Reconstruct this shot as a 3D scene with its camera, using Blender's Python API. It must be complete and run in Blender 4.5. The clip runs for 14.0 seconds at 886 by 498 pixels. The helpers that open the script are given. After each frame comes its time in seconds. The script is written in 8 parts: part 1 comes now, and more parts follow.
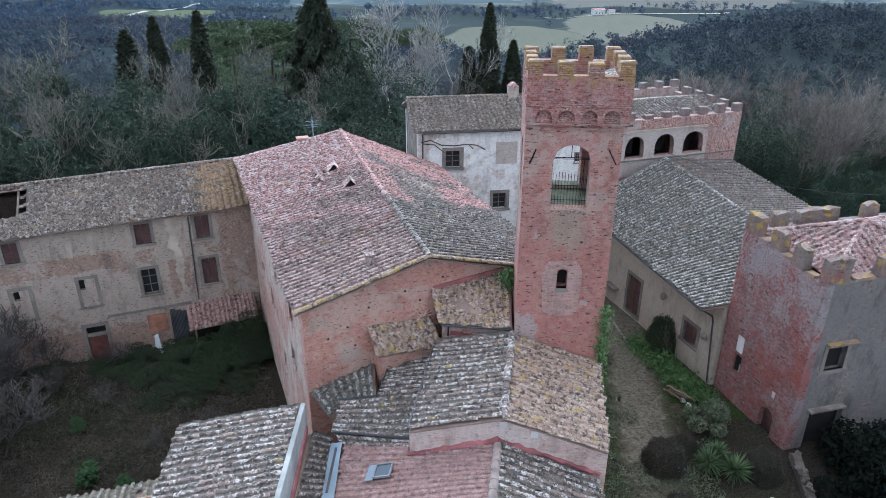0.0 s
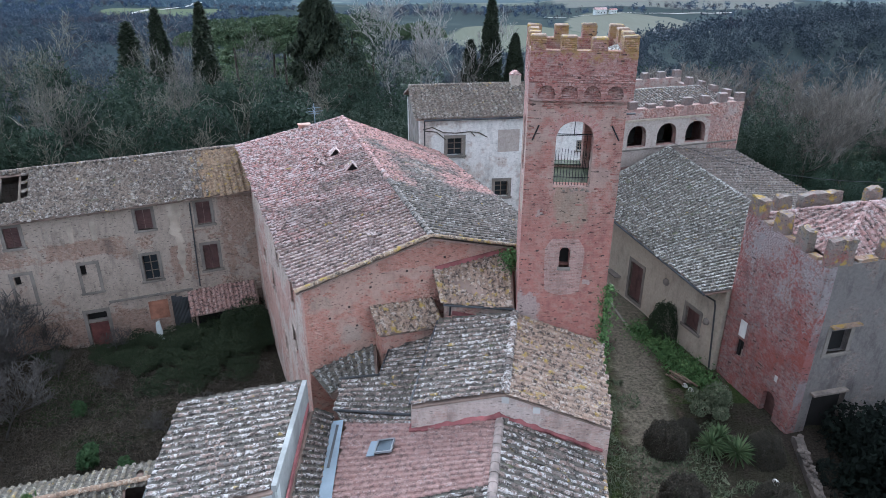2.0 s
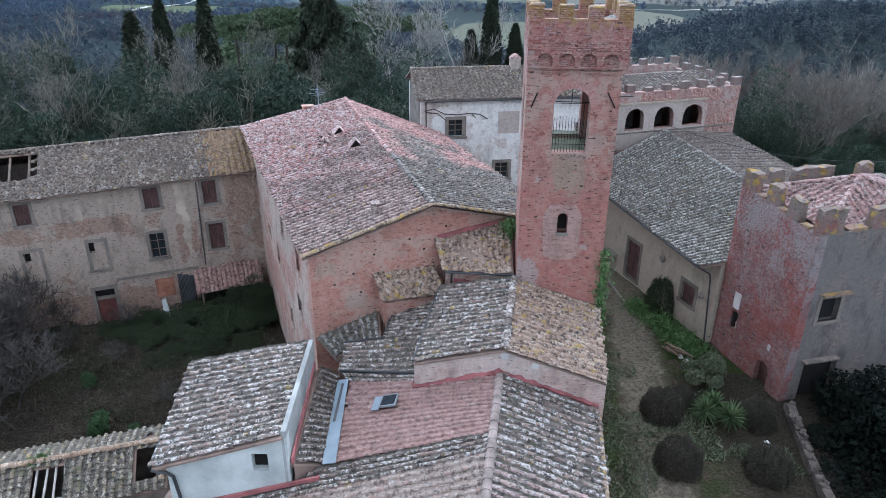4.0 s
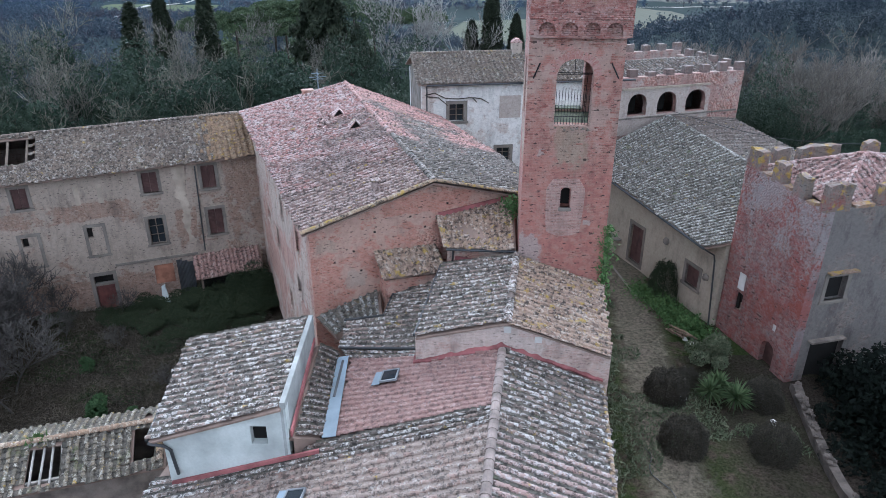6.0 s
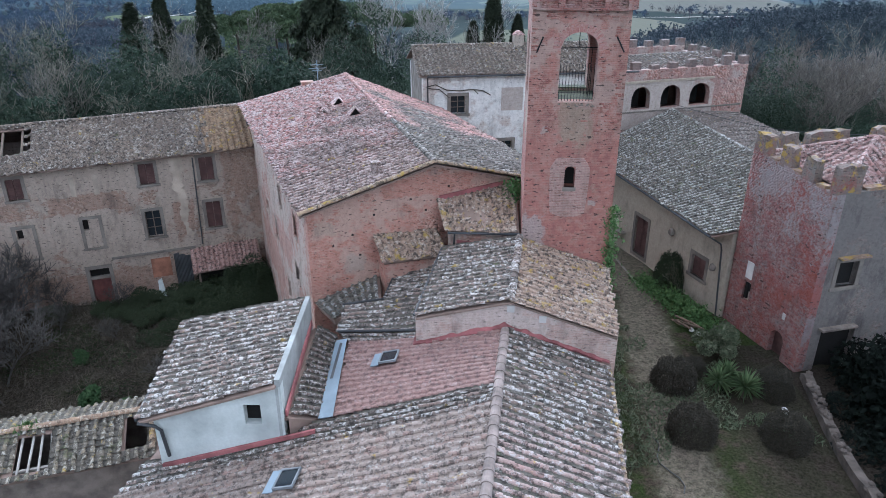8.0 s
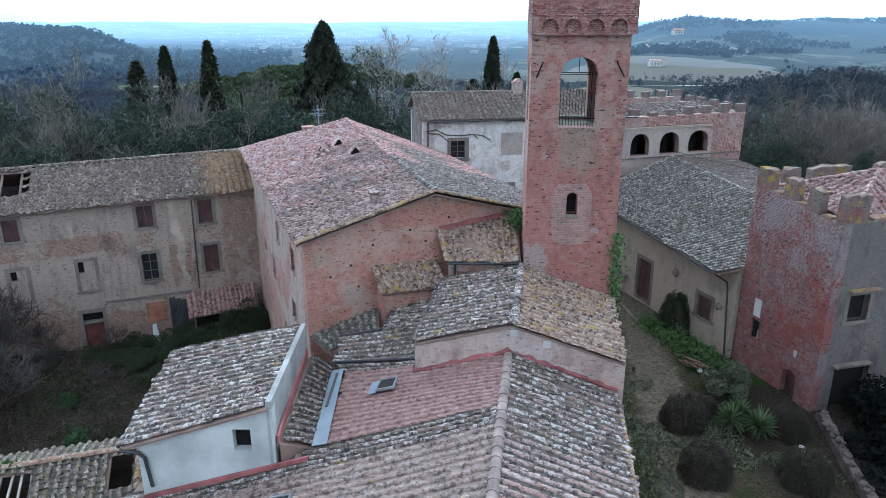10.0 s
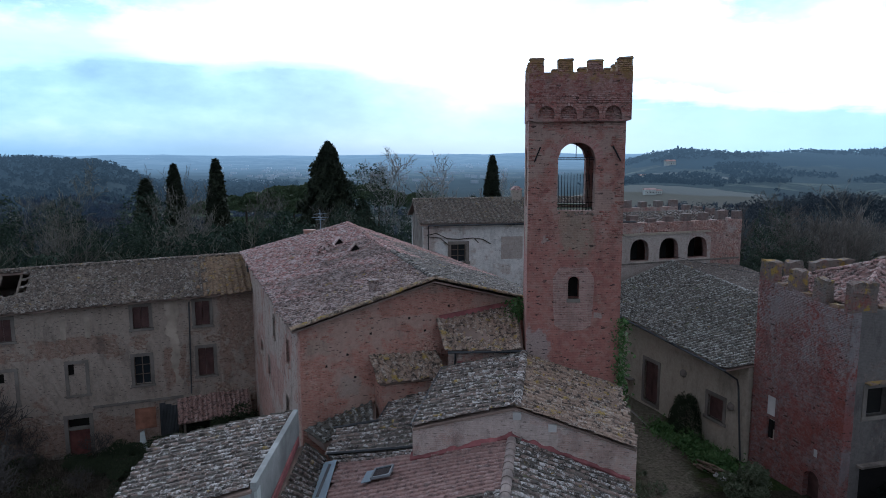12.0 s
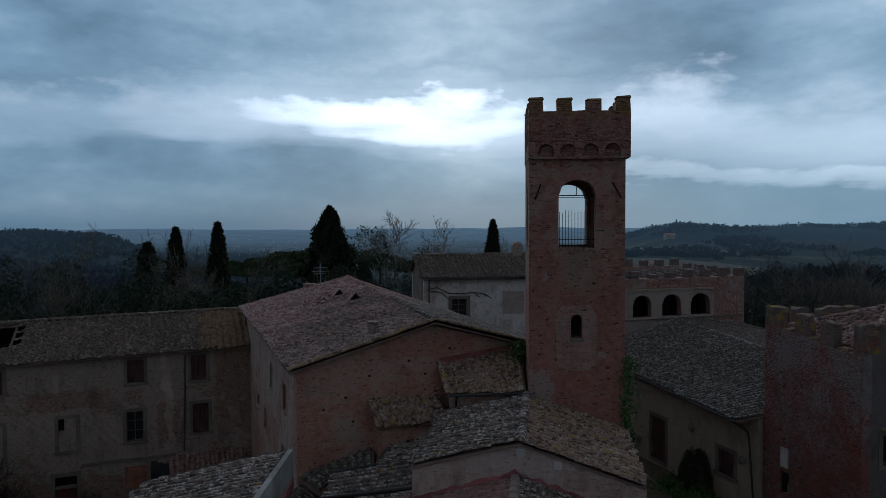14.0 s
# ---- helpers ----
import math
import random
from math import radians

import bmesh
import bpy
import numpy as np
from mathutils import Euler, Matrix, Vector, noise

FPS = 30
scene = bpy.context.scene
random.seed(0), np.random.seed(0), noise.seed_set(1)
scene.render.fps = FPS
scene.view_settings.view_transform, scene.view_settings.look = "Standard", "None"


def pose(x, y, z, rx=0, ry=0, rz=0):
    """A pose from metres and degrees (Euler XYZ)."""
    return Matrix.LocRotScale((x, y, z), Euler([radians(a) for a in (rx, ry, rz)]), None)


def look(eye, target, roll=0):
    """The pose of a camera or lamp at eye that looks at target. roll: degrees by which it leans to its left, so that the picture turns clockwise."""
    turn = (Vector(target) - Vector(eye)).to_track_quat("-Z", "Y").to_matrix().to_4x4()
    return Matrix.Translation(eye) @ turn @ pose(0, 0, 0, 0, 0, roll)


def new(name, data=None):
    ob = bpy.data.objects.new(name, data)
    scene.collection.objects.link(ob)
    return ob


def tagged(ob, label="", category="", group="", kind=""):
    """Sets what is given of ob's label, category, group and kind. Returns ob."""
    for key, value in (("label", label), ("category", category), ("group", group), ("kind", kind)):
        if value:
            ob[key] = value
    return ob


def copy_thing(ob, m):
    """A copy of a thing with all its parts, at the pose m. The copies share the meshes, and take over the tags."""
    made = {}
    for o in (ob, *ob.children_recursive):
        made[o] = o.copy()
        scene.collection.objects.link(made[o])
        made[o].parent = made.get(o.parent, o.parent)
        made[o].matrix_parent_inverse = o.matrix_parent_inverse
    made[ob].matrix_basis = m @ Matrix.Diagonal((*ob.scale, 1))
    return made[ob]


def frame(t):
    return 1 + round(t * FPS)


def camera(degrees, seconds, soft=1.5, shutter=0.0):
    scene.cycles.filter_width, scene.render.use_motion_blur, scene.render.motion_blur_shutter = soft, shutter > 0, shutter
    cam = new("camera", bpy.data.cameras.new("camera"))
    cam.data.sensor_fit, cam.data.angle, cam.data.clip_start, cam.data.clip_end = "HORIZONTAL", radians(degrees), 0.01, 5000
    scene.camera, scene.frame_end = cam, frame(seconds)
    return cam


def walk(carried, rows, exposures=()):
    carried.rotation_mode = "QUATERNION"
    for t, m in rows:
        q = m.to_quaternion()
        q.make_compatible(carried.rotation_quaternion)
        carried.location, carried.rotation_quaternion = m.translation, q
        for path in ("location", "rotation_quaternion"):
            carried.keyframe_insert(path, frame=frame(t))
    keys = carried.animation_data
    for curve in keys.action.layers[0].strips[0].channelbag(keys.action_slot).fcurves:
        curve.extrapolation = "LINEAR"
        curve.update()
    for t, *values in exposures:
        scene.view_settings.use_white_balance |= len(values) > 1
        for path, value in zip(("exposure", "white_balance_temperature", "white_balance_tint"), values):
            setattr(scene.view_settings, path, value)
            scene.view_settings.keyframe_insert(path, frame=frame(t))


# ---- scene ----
cam = camera(65.5, 14.0, soft=0.62)
PATH = [
    (0, (0.002, -0.001, 19.77), (0.002, 1.817, 18.937), 0.2),
    (0.5, (-0.004, 0.042, 19.581), (-0.005, 1.86, 18.748), 0.2),
    (1, (-0.016, 0.038, 19.398), (-0.018, 1.856, 18.564), 0.3),
    (1.5, (-0.009, -0.046, 19.162), (-0.012, 1.773, 18.329), 0.3),
    (2, (-0.039, -0.307, 18.928), (-0.042, 1.511, 18.095), 0.3),
    (2.5, (-0.058, -0.735, 18.737), (-0.062, 1.082, 17.901), 0.2),
    (3, (-0.092, -1.316, 18.536), (-0.095, 0.501, 17.699), 0.3),
    (5.5, (-0.092, -1.794, 17.311), (-0.099, 0.021, 16.47), 0.2),
    (6, (-0.095, -1.726, 17.019), (-0.102, 0.089, 16.178), 0.1),
    (6.5, (-0.094, -1.66, 16.673), (-0.101, 0.154, 15.831), 0.1),
    (7, (-0.075, -1.607, 16.344), (-0.084, 0.206, 15.5), 0.1),
    (9.5, (-0.077, -1.459, 14.391), (-0.09, 0.419, 13.704), -0.1),
    (10, (-0.07, -1.452, 13.983), (-0.083, 0.444, 13.346), -0.1),
    (10.5, (-0.049, -1.444, 13.569), (-0.064, 0.469, 12.986), -0.1),
    (11, (-0.048, -1.426, 13.129), (-0.063, 0.512, 12.637), -0.1),
    (11.5, (-0.025, -1.415, 12.711), (-0.041, 0.547, 12.322), -0.2),
    (12, (0.001, -1.377, 12.284), (-0.016, 0.602, 12.002), -0.2),
    (12.5, (0.005, -1.325, 11.875), (-0.012, 0.667, 11.697), -0.3),
    (13, (0.014, -1.287, 11.51), (-0.004, 0.711, 11.424), -0.3),
    (13.5, (0.007, -1.267, 11.185), (-0.012, 0.732, 11.115), -0.3),
    (14, (0.002, -1.266, 10.87), (-0.017, 0.733, 10.801), -0.2),
]
EXPOSURES = [(0.0, 3.5, 5370, 9), (7.0, 3.46, 5340, 9), (9.5, 3.4, 5310, 8), (10.0, 3.29, 5250, 6), (10.5, 3.08, 5180, 5), (11.0, 2.8, 5150, 6), (12.0, 1.83, 5320, 9), (12.5, 1.15, 5600, 10), (13.0, 0.66, 5680, 9), (13.5, 0.38, 5560, 7), (14.0, 0.19, 5480, 7)]
walk(cam, [(t, look(eye, target, roll)) for t, eye, target, roll in PATH], EXPOSURES)

# ---- sky and sun ----
SUN_EL, SUN_AZ = radians(22), radians(4)      # behind the clouds, ahead of the camera
world = bpy.data.worlds.new("overcast_sky")
scene.world = world
world.use_nodes = True


class Nodes:
    """Short hand for building a node tree."""

    def __init__(self, tree):
        self.t = tree

    def n(self, kind, **values):
        node = self.t.nodes.new("ShaderNode" + kind)
        for k, v in values.items():
            if k in ("operation", "blend_type", "data_type", "noise_dimensions", "feature", "sky_type", "sun_disc", "sun_elevation",
                     "sun_rotation", "interpolation_type", "distance", "offset", "offset_frequency", "squash", "normalize"):
                assign(node, k, v)
            else:
                name = k.replace("_", " ")
                self.put(node.inputs[int(k[1:]) if k[0] == "i" and k[1:].isdigit() else name], v)
        return node

    def put(self, socket, v):
        if isinstance(v, bpy.types.NodeSocket):
            self.t.links.new(v, socket)
        elif isinstance(v, bpy.types.Node):
            self.t.links.new(v.outputs[0], socket)
        elif isinstance(v, (tuple, list)) and len(v) == 3 and socket.type == "RGBA":
            socket.default_value = (*v, 1)
        else:
            socket.default_value = v

    def math(self, op, a, b=0.0, clamp=False):
        node = self.t.nodes.new("ShaderNodeMath")
        node.operation, node.use_clamp = op, clamp
        self.put(node.inputs[0], a), self.put(node.inputs[1], b)
        return node.outputs[0]

    def mix(self, fac, a, b, blend="MIX"):
        node = self.t.nodes.new("ShaderNodeMix")
        node.data_type, node.blend_type = "RGBA", blend
        self.put(node.inputs[0], fac), self.put(node.inputs[6], a), self.put(node.inputs[7], b)
        return node.outputs[2]

    def noise(self, vec, scale, detail=4.0, rough=0.55):
        node = self.t.nodes.new("ShaderNodeTexNoise")
        self.put(node.inputs["Vector"], vec)
        node.inputs["Scale"].default_value, node.inputs["Detail"].default_value, node.inputs["Roughness"].default_value = scale, detail, rough
        return node.outputs[0]

    def voronoi(self, vec, scale, out=0):
        node = self.t.nodes.new("ShaderNodeTexVoronoi")
        self.put(node.inputs["Vector"], vec)
        node.inputs["Scale"].default_value = scale
        return node.outputs[out]

    def ramp(self, fac, stops):
        node = self.t.nodes.new("ShaderNodeValToRGB")
        self.put(node.inputs[0], fac)
        els = node.color_ramp.elements
        while len(els) < len(stops):
            els.new(0.5)
        for e, (p, c) in zip(els, stops):
            e.position, e.color = p, ((*c, 1) if isinstance(c, tuple) else (c, c, c, 1))
        return node.outputs[0]

    def scaled(self, vec, xyz, move=(0, 0, 0)):
        node = self.t.nodes.new("ShaderNodeMapping")
        self.put(node.inputs[0], vec)
        node.inputs[1].default_value, node.inputs[3].default_value = move, xyz
        return node.outputs[0]


def assign(node, key, value):
    if key == "sky_type":
        node.sky_type = value
    elif key == "sun_disc":
        node.sun_disc = value
    elif key == "sun_elevation":
        node.sun_elevation = value
    elif key == "sun_rotation":
        node.sun_rotation = value
    elif key == "operation":
        node.operation = value


def build_sky():
    g = Nodes(world.node_tree)
    out = world.node_tree.nodes["Background"]
    sky = g.n("TexSky", sky_type="NISHITA", sun_disc=False, sun_elevation=SUN_EL, sun_rotation=SUN_AZ)
    d = g.n("TexCoord").outputs["Generated"]
    sep = g.n("SeparateXYZ", Vector=d)
    x, y, z = sep.outputs
    up = g.math("MAXIMUM", z, 0.0)
    # long soft banks of cloud, drawn out along the horizon
    wide = g.noise(g.scaled(d, (1.5, 1.5, 5.0), (1.7, 0.4, 0.25)), 1.3, 5, 0.5)
    fine = g.noise(g.scaled(d, (2.0, 2.0, 4.5), (4.0, 2.2, 1.0)), 3.1, 8, 0.58)
    body = g.math("ADD", g.math("MULTIPLY", wide, 0.62), g.math("MULTIPLY", fine, 0.38))
    tone = g.ramp(body, [(0.36, (0.107, 0.175, 0.233)), (0.47, (0.188, 0.283, 0.358)), (0.56, (0.3, 0.405, 0.472)), (0.67, (0.53, 0.605, 0.655))])
    # thin, bright places in the cloud in front of the sun
    ax = g.math("DIVIDE", x, g.math("MAXIMUM", y, 0.05))
    ez = g.math("DIVIDE", z, g.math("MAXIMUM", y, 0.05))
    ez = g.math("ADD", ez, g.math("MULTIPLY", g.math("SUBTRACT", fine, 0.5), 0.11))
    ez = g.math("ADD", ez, g.math("MULTIPLY", g.math("SUBTRACT", wide, 0.5), 0.16))
    streak = g.noise(g.scaled(d, (2.4, 2.4, 30.0), (0.3, 1.2, 0.0)), 2.0, 5, 0.55)
    ez = g.math("ADD", ez, g.math("MULTIPLY", g.math("SUBTRACT", streak, 0.5), 0.035))
    for ca, ce, wa, we, power in ((-0.06, 0.165, 0.24, 0.042, 0.9), (-0.12, 0.165, 0.5, 0.07, 0.25), (0.45, 0.12, 0.5, 0.075, 0.3), (0.5, 0.065, 0.4, 0.022, 0.35), (-0.5, 0.15, 0.3, 0.05, 0.12)):
        rr = g.math("ADD", g.math("POWER", g.math("ABSOLUTE", g.math("DIVIDE", g.math("SUBTRACT", ax, ca), wa)), 2.0), g.math("POWER", g.math("ABSOLUTE", g.math("DIVIDE", g.math("SUBTRACT", ez, ce), we)), 2.0))
        gap = g.ramp(g.math("ADD", rr, g.math("MULTIPLY", g.math("SUBTRACT", fine, 0.5), 2.2)), [(0.0, 1.0), (0.4, 0.62), (1.3, 0.0)])
        gap = g.math("MULTIPLY", gap, g.math("GREATER_THAN", y, 0.05))
        tone = g.mix(g.math("MULTIPLY", gap, power), tone, (1.2, 1.28, 1.32))
    # blue-grey mist over the horizon
    low = g.math("POWER", g.math("SUBTRACT", 1.0, g.math("DIVIDE", up, 0.15), True), 1.4, True)
    east = g.ramp(g.math("MULTIPLY", g.math("ADD", ax, 0.4), 1.0, True), [(0.25, 0.0), (0.8, 1.0)])
    tone = g.mix(g.math("MULTIPLY", low, 0.88), tone, g.mix(east, (0.062, 0.137, 0.2), (0.14, 0.245, 0.312)))
    # sky out of view, overhead and behind, dimmed and warmed to tune the light
    dark = g.math("MULTIPLY", g.math("ADD", y, 0.35), 1.3, True)
    dark = g.math("MAXIMUM", 0.5, g.math("MULTIPLY", g.math("MULTIPLY", dark, 0.88), g.math("SUBTRACT", 1.35, g.math("MULTIPLY", up, 1.2), True)))
    back = g.ramp(dark, [(0.5, 1.0), (0.92, 0.0)])
    tone = g.mix(1.0, tone, g.n("CombineColor", Red=dark, Green=dark, Blue=dark), "MULTIPLY")
    tone = g.mix(back, tone, g.mix(1.0, tone, (1.42, 1.0, 0.85), "MULTIPLY"))
    clear = g.mix(1.0, sky, (0.06, 0.06, 0.06), "MULTIPLY")
    tone = g.mix(0.05, tone, clear)
    g.put(out.inputs["Color"], tone)
    out.inputs["Strength"].default_value = 1.06


build_sky()
sun = new("sun", bpy.data.lights.new("sun", "SUN"))
sun.data.energy, sun.data.angle, sun.data.color = 0.5, radians(40), (1.0, 0.95, 0.88)
sun.matrix_world = look((0, 0, 60), (-math.sin(SUN_AZ), -math.cos(SUN_AZ), 60 - math.tan(SUN_EL)))

# ---- materials ----


def material(name, rough=0.9, metal=0.0):
    m = bpy.data.materials.new(name)
    m.use_nodes = True
    b = m.node_tree.nodes["Principled BSDF"]
    b.inputs["Roughness"].default_value, b.inputs["Metallic"].default_value = rough, metal
    b.inputs["Specular IOR Level"].default_value = 0.3
    return m, Nodes(m.node_tree), b


def finish(g, b, colour, height=None, strength=0.5, distance=0.02):
    g.put(b.inputs["Base Color"], colour)
    if height is not None:
        bump = g.n("Bump", Strength=strength, Distance=distance, Height=height)
        g.put(b.inputs["Normal"], bump.outputs[0])


def plain(name, colour, rough=0.8, metal=0.0, vary=0.35, scale=3.0, bump=0.3):
    """One material with stains and grain at two scales."""
    m, g, b = material(name, rough, metal)
    p = g.n("NewGeometry").outputs["Position"]
    big, small = g.noise(p, scale * 0.35, 4), g.noise(p, scale * 7, 5, 0.7)
    dark = tuple(c * (1 - vary) for c in colour)
    lite = tuple(min(1, c * (1 + vary * 0.7)) for c in colour)
    c = g.mix(g.ramp(big, [(0.35, 0.0), (0.65, 1.0)]), dark, lite)
    c = g.mix(g.math("MULTIPLY", g.ramp(small, [(0.4, 0.0), (0.7, 1.0)]), vary * 0.7), c, tuple(x * 0.55 for x in colour))
    finish(g, b, c, small, bump)
    return m


def lichen_crust(g, c, p, crust):
    """Grey crust that has settled from the wall head down, and deep red blotches between."""
    z = g.n("SeparateXYZ", Vector=p).outputs[2]
    high = g.math("MULTIPLY", g.math("SUBTRACT", z, 2.5), 0.026)
    c = g.mix(g.math("MULTIPLY", g.ramp(g.noise(g.scaled(p, (1, 1, 1), (2, 5, 1)), 0.4, 5, 0.65), [(0.48, 0.0), (0.6, 1.0)]), 0.75), c, (0.23, 0.06, 0.045))
    k = g.math("ADD", g.math("ADD", g.math("MULTIPLY", g.noise(g.scaled(p, (1, 1, 0.7), (3, 1, 2)), 0.75, 4, 0.6), 0.42), g.math("MULTIPLY", g.noise(p, 5.5, 8, 0.85), 0.58)), high)
    return g.mix(g.math("MULTIPLY", g.ramp(k, [(0.515, 0.0), (0.57, 1.0)]), 0.72), c, crust)


def brickwork(name, brick_a, brick_b, mortar, plaster, cover, weather, stain=0.35, lichen=0.0, pit=0.75, crust=None, top=0.0, fallen=(), coat=None, pale=()):
    """Old brick with what is left of its plaster. cover: share still plastered; fallen: (s, z, half width, half height) laid bare;
    coat: (upper edge, colour) of a thin render over the foot; pale: (s, z, half width, half height, colour) of mended places."""
    m, g, b = material(name, 0.95)
    uv = g.n("UVMap").outputs[0]
    p = g.n("NewGeometry").outputs["Position"]
    wob = g.mix(0.02, uv, g.n("TexNoise", Vector=uv, Scale=2.2).outputs[1])
    bt = g.n("TexBrick", Vector=wob, Color1=brick_a, Color2=brick_b, Mortar=mortar, Scale=1.0, Mortar_Size=0.009, Mortar_Smooth=0.3,
             Bias=0.0, Brick_Width=0.27, Row_Height=0.068)
    big, mid, fine = g.noise(p, 0.45, 5), g.noise(p, 2.3, 6, 0.65), g.noise(p, 14.0, 6, 0.8)
    rows, rows2 = g.noise(g.scaled(uv, (3.0, 5.5, 1)), 1.0, 5, 0.75), g.noise(g.scaled(uv, (3.8, 6.0, 1), (7, 3, 0)), 1.0, 5, 0.75)
    c = g.mix(g.math("MULTIPLY", g.ramp(rows, [(0.4, 1.0), (0.47, 0.0)]), 0.5), bt.outputs[0], tuple(min(1.0, x * 1.3 + 0.06) for x in brick_a))
    c = g.mix(g.math("MULTIPLY", g.ramp(rows, [(0.55, 0.0), (0.63, 1.0)]), 0.75), c, tuple(x * 0.45 for x in brick_b))
    c = g.mix(g.math("MULTIPLY", g.ramp(rows2, [(0.5, 0.0), (0.6, 1.0)]), 0.6), c, weather)
    c = g.mix(g.math("MULTIPLY", g.ramp(fine, [(0.46, 0.0), (0.58, 1.0)]), 0.35), c, weather)
    c = g.mix(g.math("MULTIPLY", g.ramp(mid, [(0.46, 0.0), (0.58, 1.0)]), 0.5), c, weather)
    edge = g.math("ADD", g.math("MULTIPLY", big, 0.62), g.math("MULTIPLY", mid, 0.38))
    us, uz, _ = g.n("SeparateXYZ", Vector=uv).outputs
    for s0, z0, ws, wz in fallen:
        far = g.math("MAXIMUM", g.math("ABSOLUTE", g.math("DIVIDE", g.math("SUBTRACT", us, s0), ws)), g.math("ABSOLUTE", g.math("DIVIDE", g.math("SUBTRACT", uz, z0), wz)))
        edge = g.math("SUBTRACT", edge, g.math("MULTIPLY", g.ramp(far, [(0.6, 1.0), (1.2, 0.0)]), 0.16))
    mask = g.ramp(edge, [(max(0.0, 0.5 + (0.5 - cover) * 0.42 - 0.03), 0.0), (min(1.0, 0.5 + (0.5 - cover) * 0.42 + 0.03), 1.0)])
    pl = g.mix(g.math("MULTIPLY", g.ramp(g.noise(p, 5.0, 7, 0.8), [(0.42, 0.0), (0.6, 1.0)]), 0.5), plaster, tuple(x * 0.6 for x in plaster))
    c = g.mix(g.math("MULTIPLY", mask, 0.8), c, pl)
    if coat:
        rim = g.math("ADD", g.math("SUBTRACT", coat[0], uz), g.math("MULTIPLY", g.math("SUBTRACT", mid, 0.5), 5.0))
        tint = g.mix(g.ramp(g.noise(p, 3.4, 7, 0.75), [(0.38, 0.0), (0.62, 1.0)]), tuple(v * 0.8 for v in coat[1]), tuple(v * 1.14 for v in coat[1]))
        tint = g.mix(g.math("MULTIPLY", g.ramp(g.noise(g.scaled(p, (1, 1, 1.6), (5, 2, 8)), 2.6, 7, 0.75), [(0.49, 0.0), (0.58, 1.0)]), 0.62), tint, weather)
        c = g.mix(g.math("MULTIPLY", g.ramp(rim, [(0.0, 0.0), (0.8, 1.0)]), 0.86), c, tint)
    for s0, z0, ws, wz, tone in pale:
        far = g.math("MAXIMUM", g.math("ABSOLUTE", g.math("DIVIDE", g.math("SUBTRACT", us, s0), ws)), g.math("ABSOLUTE", g.math("DIVIDE", g.math("SUBTRACT", uz, z0), wz)))
        far = g.math("ADD", far, g.math("MULTIPLY", g.math("SUBTRACT", mid, 0.5), 2.2))
        c = g.mix(g.math("MULTIPLY", g.ramp(far, [(0.75, 1.0), (1.05, 0.0)]), 0.7), c, g.mix(g.ramp(fine, [(0.4, 0.0), (0.6, 1.0)]), tuple(v * 0.72 for v in tone), tone))
    if crust:
        c = lichen_crust(g, c, p, crust)
    streak = g.noise(g.scaled(p, (1.3, 1.3, 0.5)), 1.0, 7, 0.72)
    c = g.mix(g.math("MULTIPLY", g.ramp(streak, [(0.5, 0.0), (0.68, 1.0)]), stain), c, (0.06, 0.055, 0.05))
    if lichen:
        c = g.mix(g.math("MULTIPLY", g.ramp(g.noise(p, 1.7, 7, 0.7), [(0.63 - lichen * 0.2, 0.0), (0.7 - lichen * 0.2, 1.0)]), 0.85), c, (0.33, 0.22, 0.045))
    if top:
        high = g.math("MULTIPLY", g.math("SUBTRACT", g.n("SeparateXYZ", Vector=p).outputs[2], top), 0.17)
        c = g.mix(g.math("MULTIPLY", g.ramp(g.math("ADD", g.math("ADD", g.math("MULTIPLY", g.noise(p, 0.9, 3, 0.6), 0.5), g.math("MULTIPLY", g.noise(p, 6.0, 6, 0.8), 0.5)), high), [(0.56, 0.0), (0.64, 1.0)]), 0.65), c, (0.26, 0.175, 0.05))
    # worn pits in the brick, with their shade painted as near-black dashes
    pit_shade = g.ramp(g.noise(g.scaled(uv, (1.6, 4.5, 1)), 2.2, 3, 0.6), [(0.615, 0.0), (0.645, 1.0)])
    c = g.mix(g.math("MULTIPLY", pit_shade, pit), c, (0.03, 0.022, 0.02))
    h = g.math("ADD", g.math("MULTIPLY", bt.outputs[1], -0.6), g.math("MULTIPLY", fine, 0.9))
    finish(g, b, c, h, 0.9, 0.04)
    return m


